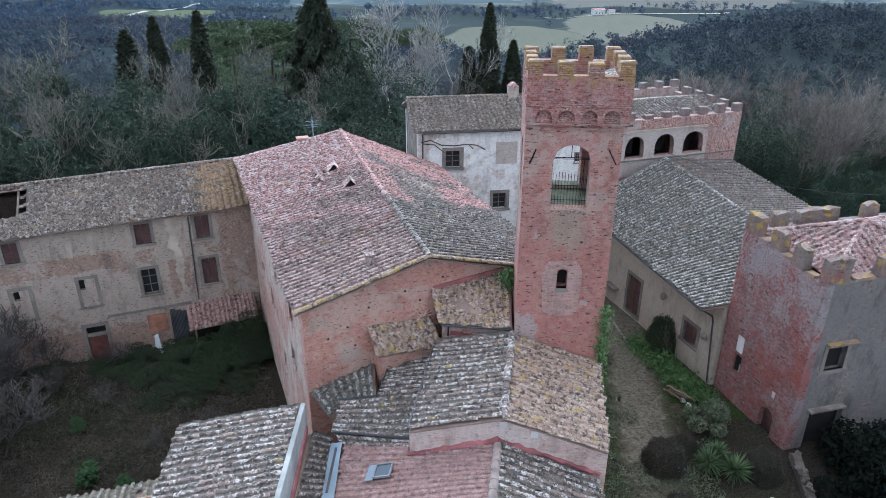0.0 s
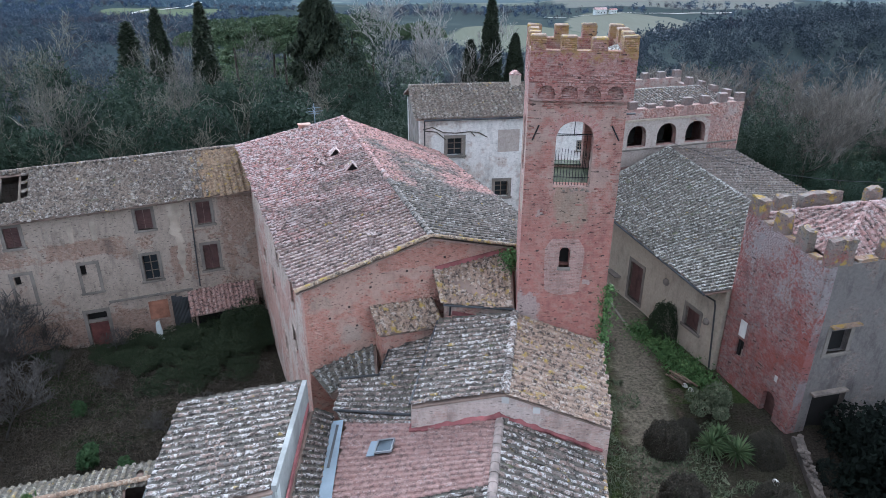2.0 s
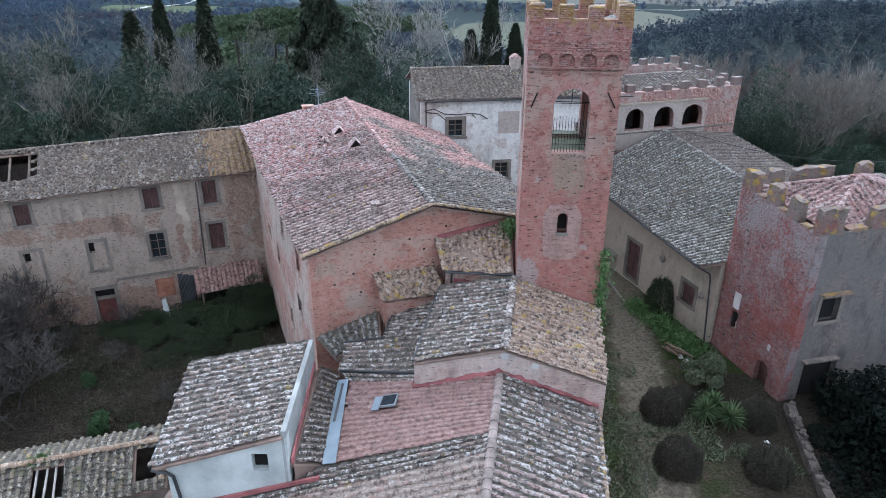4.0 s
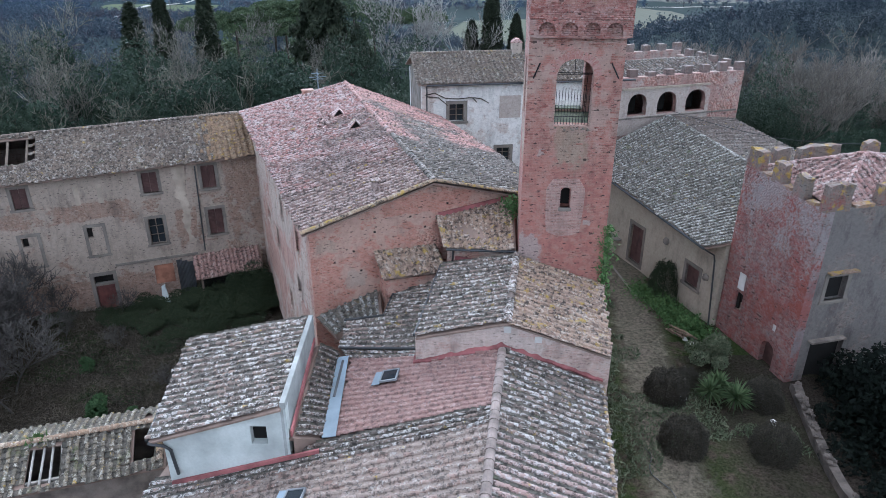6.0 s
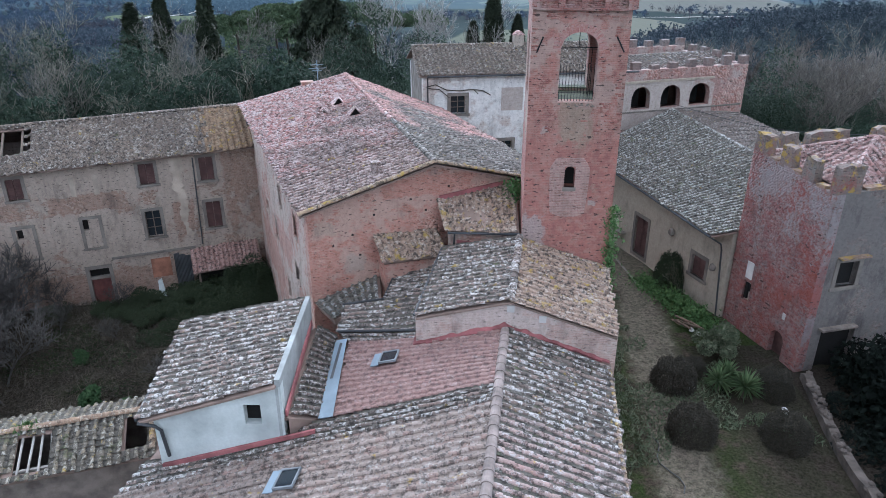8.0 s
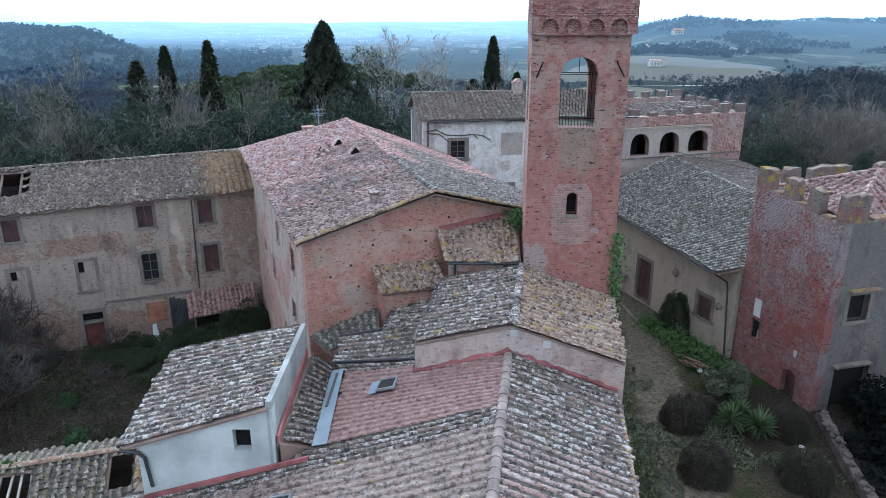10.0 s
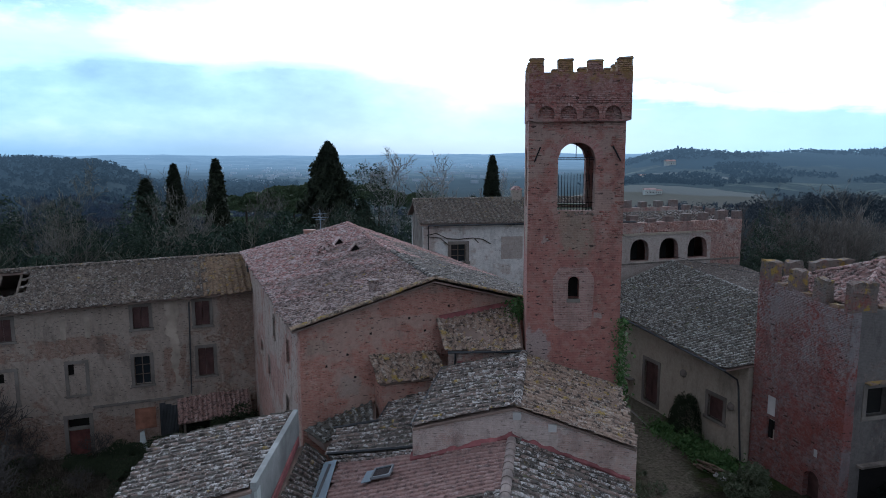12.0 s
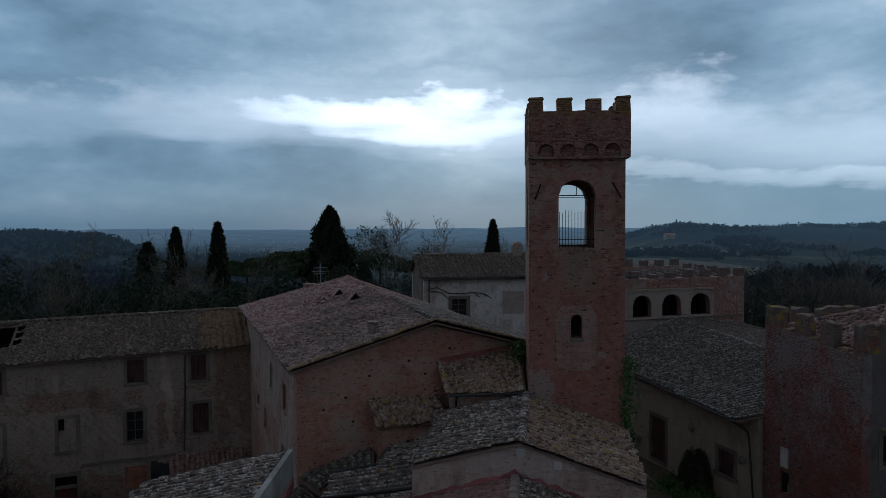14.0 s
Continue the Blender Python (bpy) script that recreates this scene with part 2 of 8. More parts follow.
def tile_material(name, tones, pale, pale_share, yellow=0.0, moss=0.0, patches=None, grime=0.88):
    """Fired clay roof tiles: each its own tone, with crusts of pale and yellow lichen."""
    m, g, b = material(name, 0.9)
    geo = g.n("NewGeometry")
    p, rnd = geo.outputs["Position"], geo.outputs["Random Per Island"]
    r = g.math("FRACT", g.math("ADD", rnd, g.n("ObjectInfo").outputs["Random"]))
    big, mid, fine = g.noise(p, 0.33, 4), g.noise(p, 1.6, 5, 0.6), g.noise(p, 9.0, 5, 0.72)
    c = g.ramp(r, [(i / max(1, len(tones) - 1), t) for i, t in enumerate(tones)])
    if patches:
        side = g.math("ADD", big, g.math("MULTIPLY", g.math("SUBTRACT", r, 0.5), 0.08))
        if len(patches) > 2:
            dx, dy, d0 = patches[2]
            x, y, z = g.n("SeparateXYZ", Vector=p).outputs
            side = g.math("ADD", side, g.math("ADD", g.math("ADD", g.math("MULTIPLY", x, dx), g.math("MULTIPLY", y, dy)), d0))
        old = g.ramp(side, [(0.46, 0.0), (0.62, 1.0)])
        c = g.mix(old, c, g.ramp(r, [(0.0, patches[0]), (1.0, patches[1])]))
    crust = g.math("ADD", g.math("MULTIPLY", g.noise(p, 7.5, 6, 0.8), 0.8), g.math("MULTIPLY", mid, 0.2))
    crust = g.math("ADD", crust, g.math("MULTIPLY", g.math("SUBTRACT", g.math("FRACT", g.math("MULTIPLY", r, 7.3)), 0.5), 0.08))
    k = 0.64 - pale_share * 0.28
    less = g.math("SUBTRACT", 0.9, g.math("MULTIPLY", old, 0.45)) if patches and len(patches) > 2 else 0.9
    c = g.mix(g.math("MULTIPLY", g.ramp(fine, [(0.4, 0.0), (0.6, 1.0)]), 0.4), c, tuple(v * 0.55 for v in tones[1]))
    c = g.mix(g.math("MULTIPLY", g.ramp(crust, [(k - 0.015, 0.0), (k + 0.03, 1.0)]), less), c, pale)
    dirt = g.noise(p, 5.0, 7, 0.8)
    c = g.mix(g.math("MULTIPLY", g.ramp(dirt, [(0.5, 0.0), (0.57, 1.0)]), grime), c, (0.026, 0.023, 0.02))
    if yellow:
        c = g.mix(g.math("MULTIPLY", g.ramp(g.noise(p, 2.1, 6, 0.7), [(0.64 - yellow * 0.2, 0.0), (0.7 - yellow * 0.2, 1.0)]), 0.75), c, (0.32, 0.22, 0.04))
    if moss:
        c = g.mix(g.math("MULTIPLY", g.ramp(g.noise(p, 1.3, 6, 0.7), [(0.62 - moss * 0.2, 0.0), (0.72 - moss * 0.2, 1.0)]), 0.6), c, (0.07, 0.085, 0.03))
    finish(g, b, c, g.math("ADD", fine, g.math("MULTIPLY", dirt, 0.5)), 0.6, 0.02)
    return m


BRICK_TOWER = brickwork("tower_brick", (0.325, 0.134, 0.107), (0.28, 0.113, 0.091), (0.3, 0.168, 0.137), (0.4, 0.285, 0.235), 0.47, (0.37, 0.225, 0.185), 0.32, 0.0, 0.85,
                        coat=(8.7, (0.335, 0.14, 0.114)), pale=((0.4, 4.6, 0.5, 0.8, (0.4, 0.35, 0.32)), (1.85, 9.1, 0.7, 0.9, (0.34, 0.265, 0.195)), (0.75, 8.9, 0.2, 0.16, (0.4, 0.34, 0.3)), (2.75, 5.9, 0.16, 0.12, (0.42, 0.37, 0.33))))
BRICK_HEAD = brickwork("tower_head_brick", (0.27, 0.092, 0.074), (0.18, 0.062, 0.052), (0.27, 0.17, 0.146), (0.37, 0.275, 0.24), 0.36, (0.36, 0.225, 0.19), 0.3, 0.0, 0.9, None, 14.6)
BRICK_HALL = brickwork("hall_brick", (0.42, 0.196, 0.147), (0.37, 0.163, 0.124), (0.41, 0.248, 0.197), (0.48, 0.335, 0.27), 0.52, (0.46, 0.272, 0.214), 0.34, 0.0, 0.7,
                       pale=((2.0, 2.6, 0.5, 0.5, (0.44, 0.36, 0.3)), (4.4, 1.2, 0.4, 0.3, (0.42, 0.33, 0.27)), (0.7, 4.4, 0.5, 0.35, (0.43, 0.33, 0.26))), fallen=((0.3, 1.5, 0.5, 2.5), (5.6, 5.8, 2.5, 0.5)))
BRICK_PALE = brickwork("weathered_brick", (0.36, 0.255, 0.205), (0.3, 0.205, 0.165), (0.37, 0.305, 0.255), (0.42, 0.355, 0.295), 0.66, (0.37, 0.295, 0.24), 0.5, 0.0, 0.6)
BRICK_FARM = brickwork("farm_brick", (0.27, 0.168, 0.124), (0.21, 0.128, 0.096), (0.3, 0.23, 0.18), (0.4, 0.335, 0.275), 0.74, (0.31, 0.23, 0.18), 0.5, 0.0, 0.7,
                       fallen=((22.3, 0.0, 1.7, 4.2), (13.0, -5.6, 12.0, 1.3), (12.5, 0.3, 2.6, 0.7), (7.0, 0.2, 2.0, 0.6), (18.2, -1.8, 0.8, 1.6)))
PLASTER_FARM = plain("grey_beige_plaster", (0.36, 0.3, 0.24), 0.95, vary=0.3, scale=2.5)
BRICK_SCAR = brickwork("repaired_tower_brick", (0.37, 0.22, 0.182), (0.3, 0.165, 0.138), (0.39, 0.29, 0.25), (0.41, 0.305, 0.262), 0.4, (0.39, 0.265, 0.228), 0.35, 0.0, 0.6)
BRICK_FORT = brickwork("fort_brick", (0.23, 0.07, 0.056), (0.15, 0.055, 0.046), (0.19, 0.13, 0.115), (0.23, 0.2, 0.2), 0.42, (0.23, 0.15, 0.138), 0.4, 0.0, 0.75, (0.27, 0.248, 0.238), 6.5)
MERLON_FORT = brickwork("fort_merlon_brick", (0.25, 0.12, 0.1), (0.19, 0.1, 0.088), (0.26, 0.2, 0.185), (0.185, 0.145, 0.125), 0.4, (0.19, 0.14, 0.115), 0.6, 0.42, 0.85, (0.175, 0.158, 0.138), 6.5)
BRICK_LOGGIA = brickwork("loggia_brick", (0.33, 0.18, 0.155), (0.27, 0.13, 0.115), (0.36, 0.28, 0.25), (0.43, 0.36, 0.32), 0.45, (0.37, 0.26, 0.22), 0.3)
PLASTER_GREY = brickwork("grey_wall_plaster", (0.17, 0.125, 0.11), (0.14, 0.105, 0.092), (0.15, 0.13, 0.118), (0.16, 0.146, 0.136), 0.6, (0.23, 0.212, 0.19), 0.75, 0.0, 0.2)
PLASTER_CREAM = brickwork("cream_plaster", (0.4, 0.34, 0.27), (0.37, 0.31, 0.25), (0.4, 0.34, 0.28), (0.43, 0.37, 0.29), 0.85, (0.36, 0.31, 0.25), 0.35, 0.0, 0.1)
PLASTER_WHITE = brickwork("flaking_white_plaster", (0.5, 0.41, 0.35), (0.45, 0.36, 0.31), (0.55, 0.5, 0.46), (0.78, 0.76, 0.72), 0.64, (0.62, 0.57, 0.52), 0.36, 0.0, 0.3)
BRICK_MERLON = brickwork("grey_weathered_merlon", (0.2, 0.135, 0.118), (0.15, 0.105, 0.095), (0.2, 0.16, 0.145), (0.23, 0.2, 0.185), 0.45, (0.2, 0.15, 0.135), 0.5, 0.0, 0.6)
PLASTER_LOGGIA = brickwork("worn_cream_plaster", (0.36, 0.24, 0.205), (0.3, 0.19, 0.165), (0.38, 0.31, 0.27), (0.48, 0.42, 0.37), 0.72, (0.42, 0.35, 0.31), 0.3, 0.0, 0.3)
PLASTER_EDGE = plain("grey_white_plaster", (0.27, 0.28, 0.27), 0.95, vary=0.4, scale=1.5)
PLASTER_GABLE = brickwork("pale_pink_plaster", (0.46, 0.32, 0.27), (0.4, 0.27, 0.23), (0.46, 0.38, 0.33), (0.55, 0.46, 0.41), 0.52, (0.46, 0.34, 0.29), 0.4, 0.0, 0.5)
PLASTER_BLUE = plain("pale_blue_white_plaster", (0.455, 0.485, 0.465), 0.95, vary=0.3, scale=1.6)
PLASTER_PINK = brickwork("worn_pink_plaster", (0.41, 0.21, 0.165), (0.31, 0.15, 0.12), (0.4, 0.3, 0.25), (0.5, 0.415, 0.35), 0.56, (0.46, 0.32, 0.265), 0.5, 0.0, 0.8, fallen=((20.5, -1.5, 2.2, 1.6), (14.0, 0.5, 3.0, 1.0), (8.0, -2.5, 4.0, 1.5), (22.3, 2.5, 0.5, 2.0)))
RED_BAND = plain("red_waterproof_paint", (0.27, 0.1, 0.1), 0.85, vary=0.45, scale=3)
STONE = plain("grey_stone_surround", (0.17, 0.148, 0.127), 0.9, vary=0.25)
SHUTTER = plain("faded_brown_shutter", (0.085, 0.045, 0.04), 0.75, vary=0.35, scale=5)
DOOR_RED = plain("dull_red_door_paint", (0.12, 0.045, 0.038), 0.75, vary=0.35, scale=5)
WOOD = plain("weathered_wood", (0.14, 0.11, 0.085), 0.85, vary=0.4, scale=5)
WOOD_PALE = plain("grey_bare_timber", (0.33, 0.31, 0.28), 0.85, vary=0.3, scale=5)
# near-black colour that stands for the shade inside openings
INTERIOR_SHADE = plain("dark_interior", (0.012, 0.011, 0.01), 0.95, vary=0.3)
IRON = plain("black_iron", (0.02, 0.02, 0.022), 0.6, 0.6, vary=0.3)
PIPE = plain("grey_painted_metal", (0.06, 0.062, 0.065), 0.55, 0.3, vary=0.3)
ZINC = plain("bluish_sheet_metal", (0.21, 0.26, 0.3), 0.6, 0.2, vary=0.2, scale=2)
MARBLE = plain("white_marble", (0.5, 0.48, 0.455), 0.7, vary=0.15)
LICHEN = brickwork("lichened_cap", (0.24, 0.15, 0.11), (0.18, 0.12, 0.09), (0.25, 0.2, 0.17), (0.3, 0.26, 0.22), 0.4, (0.27, 0.19, 0.12), 0.4, 0.55)
RUBBLE = plain("rubble_masonry", (0.19, 0.16, 0.135), 0.95, vary=0.45, scale=4, bump=1.0)
WALL_RUBBLE = plain("mossy_rubble_wall", (0.1, 0.083, 0.07), 0.95, vary=0.5, scale=4, bump=1.0)
RIDGE_NEW = plain("pale_new_ridge_tile", (0.235, 0.19, 0.168), 0.9, vary=0.4, scale=5)
DECK = plain("roof_deck", (0.22, 0.16, 0.13), 0.95, vary=0.3)

T_PINK = tile_material("pink_clay_tiles", [(0.42, 0.2, 0.178), (0.34, 0.17, 0.152), (0.46, 0.25, 0.222), (0.36, 0.22, 0.2), (0.5, 0.32, 0.29)], (0.52, 0.44, 0.415), 0.48, 0.07, patches=((0.12, 0.095, 0.082), (0.25, 0.19, 0.165), (0.0091, -0.0233, 0.93)), grime=0.78)
T_SLOPE = tile_material("dark_grey_and_pink_tiles", [(0.11, 0.095, 0.08), (0.18, 0.15, 0.13), (0.085, 0.077, 0.066), (0.15, 0.13, 0.11)], (0.33, 0.315, 0.295), 0.28, 0.05, patches=((0.36, 0.17, 0.15), (0.46, 0.27, 0.24), (-0.0109, 0.028, -1.06)))
T_GREY = tile_material("lichened_grey_tiles", [(0.12, 0.095, 0.08), (0.21, 0.16, 0.135), (0.085, 0.075, 0.066), (0.17, 0.14, 0.12), (0.25, 0.18, 0.15), (0.14, 0.115, 0.1)], (0.47, 0.45, 0.425), 0.42, 0.07)
T_GREEN = tile_material("mossy_grey_tiles", [(0.1, 0.092, 0.08), (0.16, 0.145, 0.125), (0.08, 0.076, 0.066), (0.2, 0.18, 0.155)], (0.38, 0.375, 0.35), 0.46, 0.03, 0.1)
T_VERGE = tile_material("yellow_lichened_tiles", [(0.26, 0.18, 0.12), (0.2, 0.145, 0.1), (0.32, 0.23, 0.15)], (0.38, 0.33, 0.26), 0.3, 0.5)
T_BROWN = tile_material("brown_clay_tiles", [(0.145, 0.113, 0.09), (0.112, 0.09, 0.074), (0.17, 0.134, 0.105), (0.13, 0.108, 0.09), (0.17, 0.132, 0.106)], (0.34, 0.315, 0.28), 0.34, 0.05, 0.08, patches=((0.16, 0.125, 0.098), (0.21, 0.165, 0.128)))
T_TAN = tile_material("tan_clay_tiles", [(0.24, 0.165, 0.105), (0.185, 0.125, 0.082), (0.28, 0.195, 0.125), (0.22, 0.148, 0.095)], (0.34, 0.29, 0.21), 0.24, 0.3, grime=0.6)
T_DUSK = tile_material("dull_brown_tiles", [(0.13, 0.1, 0.084), (0.1, 0.08, 0.068), (0.16, 0.125, 0.102)], (0.26, 0.235, 0.21), 0.3, 0.04)
T_RED = tile_material("new_red_tiles", [(0.27, 0.166, 0.145), (0.23, 0.138, 0.12), (0.29, 0.19, 0.168), (0.25, 0.16, 0.14)], (0.34, 0.26, 0.24), 0.22, grime=0.5)
T_ROSE = tile_material("pale_rose_tiles", [(0.25, 0.2, 0.17), (0.205, 0.16, 0.135), (0.28, 0.225, 0.193), (0.23, 0.182, 0.153), (0.255, 0.172, 0.143)], (0.34, 0.31, 0.28), 0.26, 0.03, grime=0.72)
T_MIX = tile_material("half_renewed_tiles", [(0.34, 0.25, 0.22), (0.29, 0.21, 0.185), (0.38, 0.28, 0.245), (0.33, 0.2, 0.175)], (0.42, 0.38, 0.36), 0.4, 0.06, patches=((0.11, 0.09, 0.08), (0.24, 0.2, 0.18)), grime=0.8)
T_OCHRE = tile_material("ochre_lichened_tiles", [(0.29, 0.195, 0.14), (0.21, 0.15, 0.115), (0.36, 0.26, 0.19), (0.25, 0.18, 0.14)], (0.42, 0.36, 0.3), 0.34, 0.33)
T_FORT = tile_material("red_flat_tiles", [(0.34, 0.19, 0.17), (0.26, 0.15, 0.135), (0.38, 0.25, 0.225), (0.3, 0.19, 0.172), (0.2, 0.14, 0.125)], (0.44, 0.38, 0.355), 0.36)
# pan tiles, some moss; their dark tones paint the shade between cover tiles
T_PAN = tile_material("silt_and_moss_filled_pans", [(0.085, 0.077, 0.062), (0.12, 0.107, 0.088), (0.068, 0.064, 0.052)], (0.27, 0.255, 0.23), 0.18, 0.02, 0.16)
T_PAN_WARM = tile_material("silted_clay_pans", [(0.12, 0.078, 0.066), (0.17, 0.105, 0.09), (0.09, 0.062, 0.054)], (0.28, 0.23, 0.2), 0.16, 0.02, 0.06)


def brick_material(name, tones, weather, share=0.5, lichen=0.0, crust=None, top=0.0, lost=0.9):
    """Single bricks, each its own tone, crusted and stained in patches."""
    m, g, b = material(name, 0.95)
    geo = g.n("NewGeometry")
    p = geo.outputs["Position"]
    r = g.math("FRACT", g.math("ADD", geo.outputs["Random Per Island"], g.n("ObjectInfo").outputs["Random"]))
    c = g.ramp(r, [(i / (len(tones) - 1), t) for i, t in enumerate(tones)])
    fine, mid, big = g.noise(p, 18.0, 5, 0.75), g.noise(p, 2.6, 7, 0.75), g.noise(p, 0.5, 5, 0.6)
    c = g.mix(g.math("MULTIPLY", g.ramp(mid, [(0.56 - share * 0.16, 0.0), (0.66 - share * 0.16, 1.0)]), 0.65), c, weather)
    c = g.mix(g.math("MULTIPLY", g.ramp(big, [(0.5, 0.0), (0.62, 1.0)]), 0.4), c, weather)
    c = g.mix(g.math("MULTIPLY", g.ramp(fine, [(0.5, 0.0), (0.68, 1.0)]), 0.5), c, tuple(v * 0.45 for v in tones[0]))
    blot = g.noise(p, 1.15, 5, 0.65)
    c = g.mix(g.math("MULTIPLY", g.ramp(blot, [(0.52, 0.0), (0.6, 1.0)]), 0.5), c, tuple(v * 0.8 for v in tones[0]))
    smear = g.noise(g.scaled(p, (1.0, 1.0, 1.7)), 4.2, 7, 0.8)
    c = g.mix(g.math("MULTIPLY", g.ramp(smear, [(0.5, 0.0), (0.56, 1.0)]), 0.62), c, tuple(min(1.0, v * 0.95 + 0.03) for v in weather))
    c = g.mix(g.math("MULTIPLY", g.ramp(smear, [(0.38, 1.0), (0.44, 0.0)]), 0.55), c, tuple(v * 0.42 for v in tones[0]))
    if top:
        high = g.math("MULTIPLY", g.math("SUBTRACT", g.n("SeparateXYZ", Vector=p).outputs[2], top), 0.17)
        c = g.mix(g.math("MULTIPLY", g.ramp(g.math("ADD", g.math("ADD", g.math("MULTIPLY", g.noise(p, 0.9, 3, 0.6), 0.5), g.math("MULTIPLY", g.noise(p, 6.0, 6, 0.8), 0.5)), high), [(0.56, 0.0), (0.64, 1.0)]), 0.65), c, (0.26, 0.175, 0.05))
    if crust:
        c = lichen_crust(g, c, p, crust)
    dark = g.noise(g.scaled(p, (1.3, 1.3, 0.5)), 1.0, 7, 0.72)
    c = g.mix(g.math("MULTIPLY", g.ramp(dark, [(0.52, 0.0), (0.68, 1.0)]), 0.35), c, (0.06, 0.05, 0.045))
    if lichen:
        c = g.mix(g.math("MULTIPLY", g.ramp(g.noise(p, 1.7, 7, 0.7), [(0.63 - lichen * 0.2, 0.0), (0.7 - lichen * 0.2, 1.0)]), 0.8), c, (0.33, 0.22, 0.045))
    # random bricks coloured near-black, standing for shaded holes of missing ones
    hole_shade = g.math("MULTIPLY", g.math("GREATER_THAN", g.math("FRACT", g.math("MULTIPLY", r, 5.7)), 0.9), g.ramp(g.noise(p, 1.3, 4, 0.7), [(0.54, 0.0), (0.6, 1.0)]))
    c = g.mix(g.math("MULTIPLY", hole_shade, lost), c, (0.05, 0.03, 0.026))
    finish(g, b, c, fine, 0.6, 0.015)
    return m


B_TOWER = brick_material("tower_bricks", [(0.27, 0.1, 0.079), (0.32, 0.128, 0.102), (0.29, 0.114, 0.091), (0.34, 0.153, 0.123), (0.22, 0.081, 0.066), (0.31, 0.134, 0.109)], (0.36, 0.225, 0.18), 0.5, lost=1.0)
B_HEAD = brick_material("tower_head_bricks", [(0.2, 0.068, 0.056), (0.31, 0.108, 0.088), (0.15, 0.056, 0.048), (0.33, 0.14, 0.116), (0.25, 0.086, 0.07), (0.36, 0.2, 0.168)], (0.37, 0.25, 0.22), 0.5, 0.05, None, 14.75)
B_HALL = brick_material("hall_bricks", [(0.39, 0.168, 0.122), (0.44, 0.205, 0.152), (0.41, 0.186, 0.136), (0.46, 0.24, 0.182), (0.37, 0.158, 0.117)], (0.49, 0.325, 0.258), 0.75, lost=0.6)
B_FARM = brick_material("farm_bricks", [(0.27, 0.178, 0.134), (0.3, 0.205, 0.157), (0.235, 0.152, 0.114), (0.28, 0.178, 0.132)], (0.33, 0.255, 0.2), 0.5, lost=0.5)
B_RING = brick_material("arch_bricks", [(0.33, 0.15, 0.127), (0.36, 0.18, 0.155), (0.3, 0.132, 0.112), (0.37, 0.2, 0.172)], (0.37, 0.235, 0.205), 0.6, lost=0.0)
B_FORT = brick_material("fort_bricks", [(0.2, 0.075, 0.064), (0.29, 0.11, 0.092), (0.15, 0.068, 0.06), (0.23, 0.135, 0.122), (0.27, 0.11, 0.09)], (0.26, 0.19, 0.178), 0.4, 0.0, (0.285, 0.263, 0.252), 6.5)
B_LOGGIA = brick_material("loggia_bricks", [(0.3, 0.14, 0.11), (0.4, 0.21, 0.17), (0.24, 0.1, 0.085), (0.44, 0.28, 0.23)], (0.45, 0.34, 0.29), 0.5)


def glass_material():
    m, g, b = material("dark_window_glass", 0.08)
    b.inputs["Base Color"].default_value = (0.02, 0.025, 0.03, 1)
    b.inputs["Specular IOR Level"].default_value = 0.6
    return m


GLASS = glass_material()


def leaf_material(name, a, b_col, c_col, soft=False):
    m, g, b = material(name, 0.75)
    geo = g.n("NewGeometry")
    r = geo.outputs["Random Per Island"]
    c = g.ramp(r, [(0.0, a), (0.5, b_col), (1.0, c_col)])
    c = g.mix(g.math("MULTIPLY", g.ramp(g.noise(geo.outputs["Position"], 0.5, 3), [(0.4, 0.0), (0.65, 1.0)]), 0.5), c, a)
    b.inputs["Specular IOR Level"].default_value = 0.08
    finish(g, b, c)
    if soft:
        # a crown takes light as one soft body, not leaf by leaf
        own = g.n("VectorMath", operation="SCALE")
        g.put(own.inputs[0], geo.outputs["Normal"])
        own.inputs[3].default_value = 0.45
        lean = g.n("VectorMath", operation="ADD")
        g.put(lean.inputs[0], own.outputs[0])
        lean.inputs[1].default_value = (0.0, 0.0, 0.75)
        g.put(b.inputs["Normal"], g.n("VectorMath", operation="NORMALIZE", i0=lean.outputs[0]).outputs[0])
    return m


LEAF_CYPRESS = leaf_material("cypress_foliage", (0.019, 0.026, 0.017), (0.033, 0.042, 0.026), (0.05, 0.06, 0.037), soft=True)
LEAF_BUSH = leaf_material("evergreen_leaves", (0.017, 0.029, 0.019), (0.03, 0.047, 0.03), (0.05, 0.07, 0.045), soft=True)
LEAF_EVER = leaf_material("dark_green_foliage", (0.014, 0.026, 0.017), (0.024, 0.042, 0.027), (0.04, 0.062, 0.04), soft=True)
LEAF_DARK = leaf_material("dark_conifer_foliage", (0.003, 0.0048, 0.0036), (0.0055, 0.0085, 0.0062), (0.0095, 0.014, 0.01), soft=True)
MOSS = plain("green_moss", (0.055, 0.066, 0.034), 0.95, vary=0.5, scale=6, bump=0.8)
LEAF_IVY = leaf_material("ivy_leaves", (0.045, 0.09, 0.03), (0.08, 0.14, 0.05), (0.12, 0.18, 0.07))
# leaf tone kept bluish to carry some distance haze
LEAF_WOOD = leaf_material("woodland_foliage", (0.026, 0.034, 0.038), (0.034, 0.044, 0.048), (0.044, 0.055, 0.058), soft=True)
LEAF_PINE = leaf_material("umbrella_pine_foliage", (0.03, 0.05, 0.025), (0.05, 0.075, 0.035), (0.075, 0.1, 0.05), soft=True)
TWIG_GREY = leaf_material("bare_grey_twigs", (0.072, 0.068, 0.06), (0.12, 0.113, 0.098), (0.19, 0.178, 0.152))
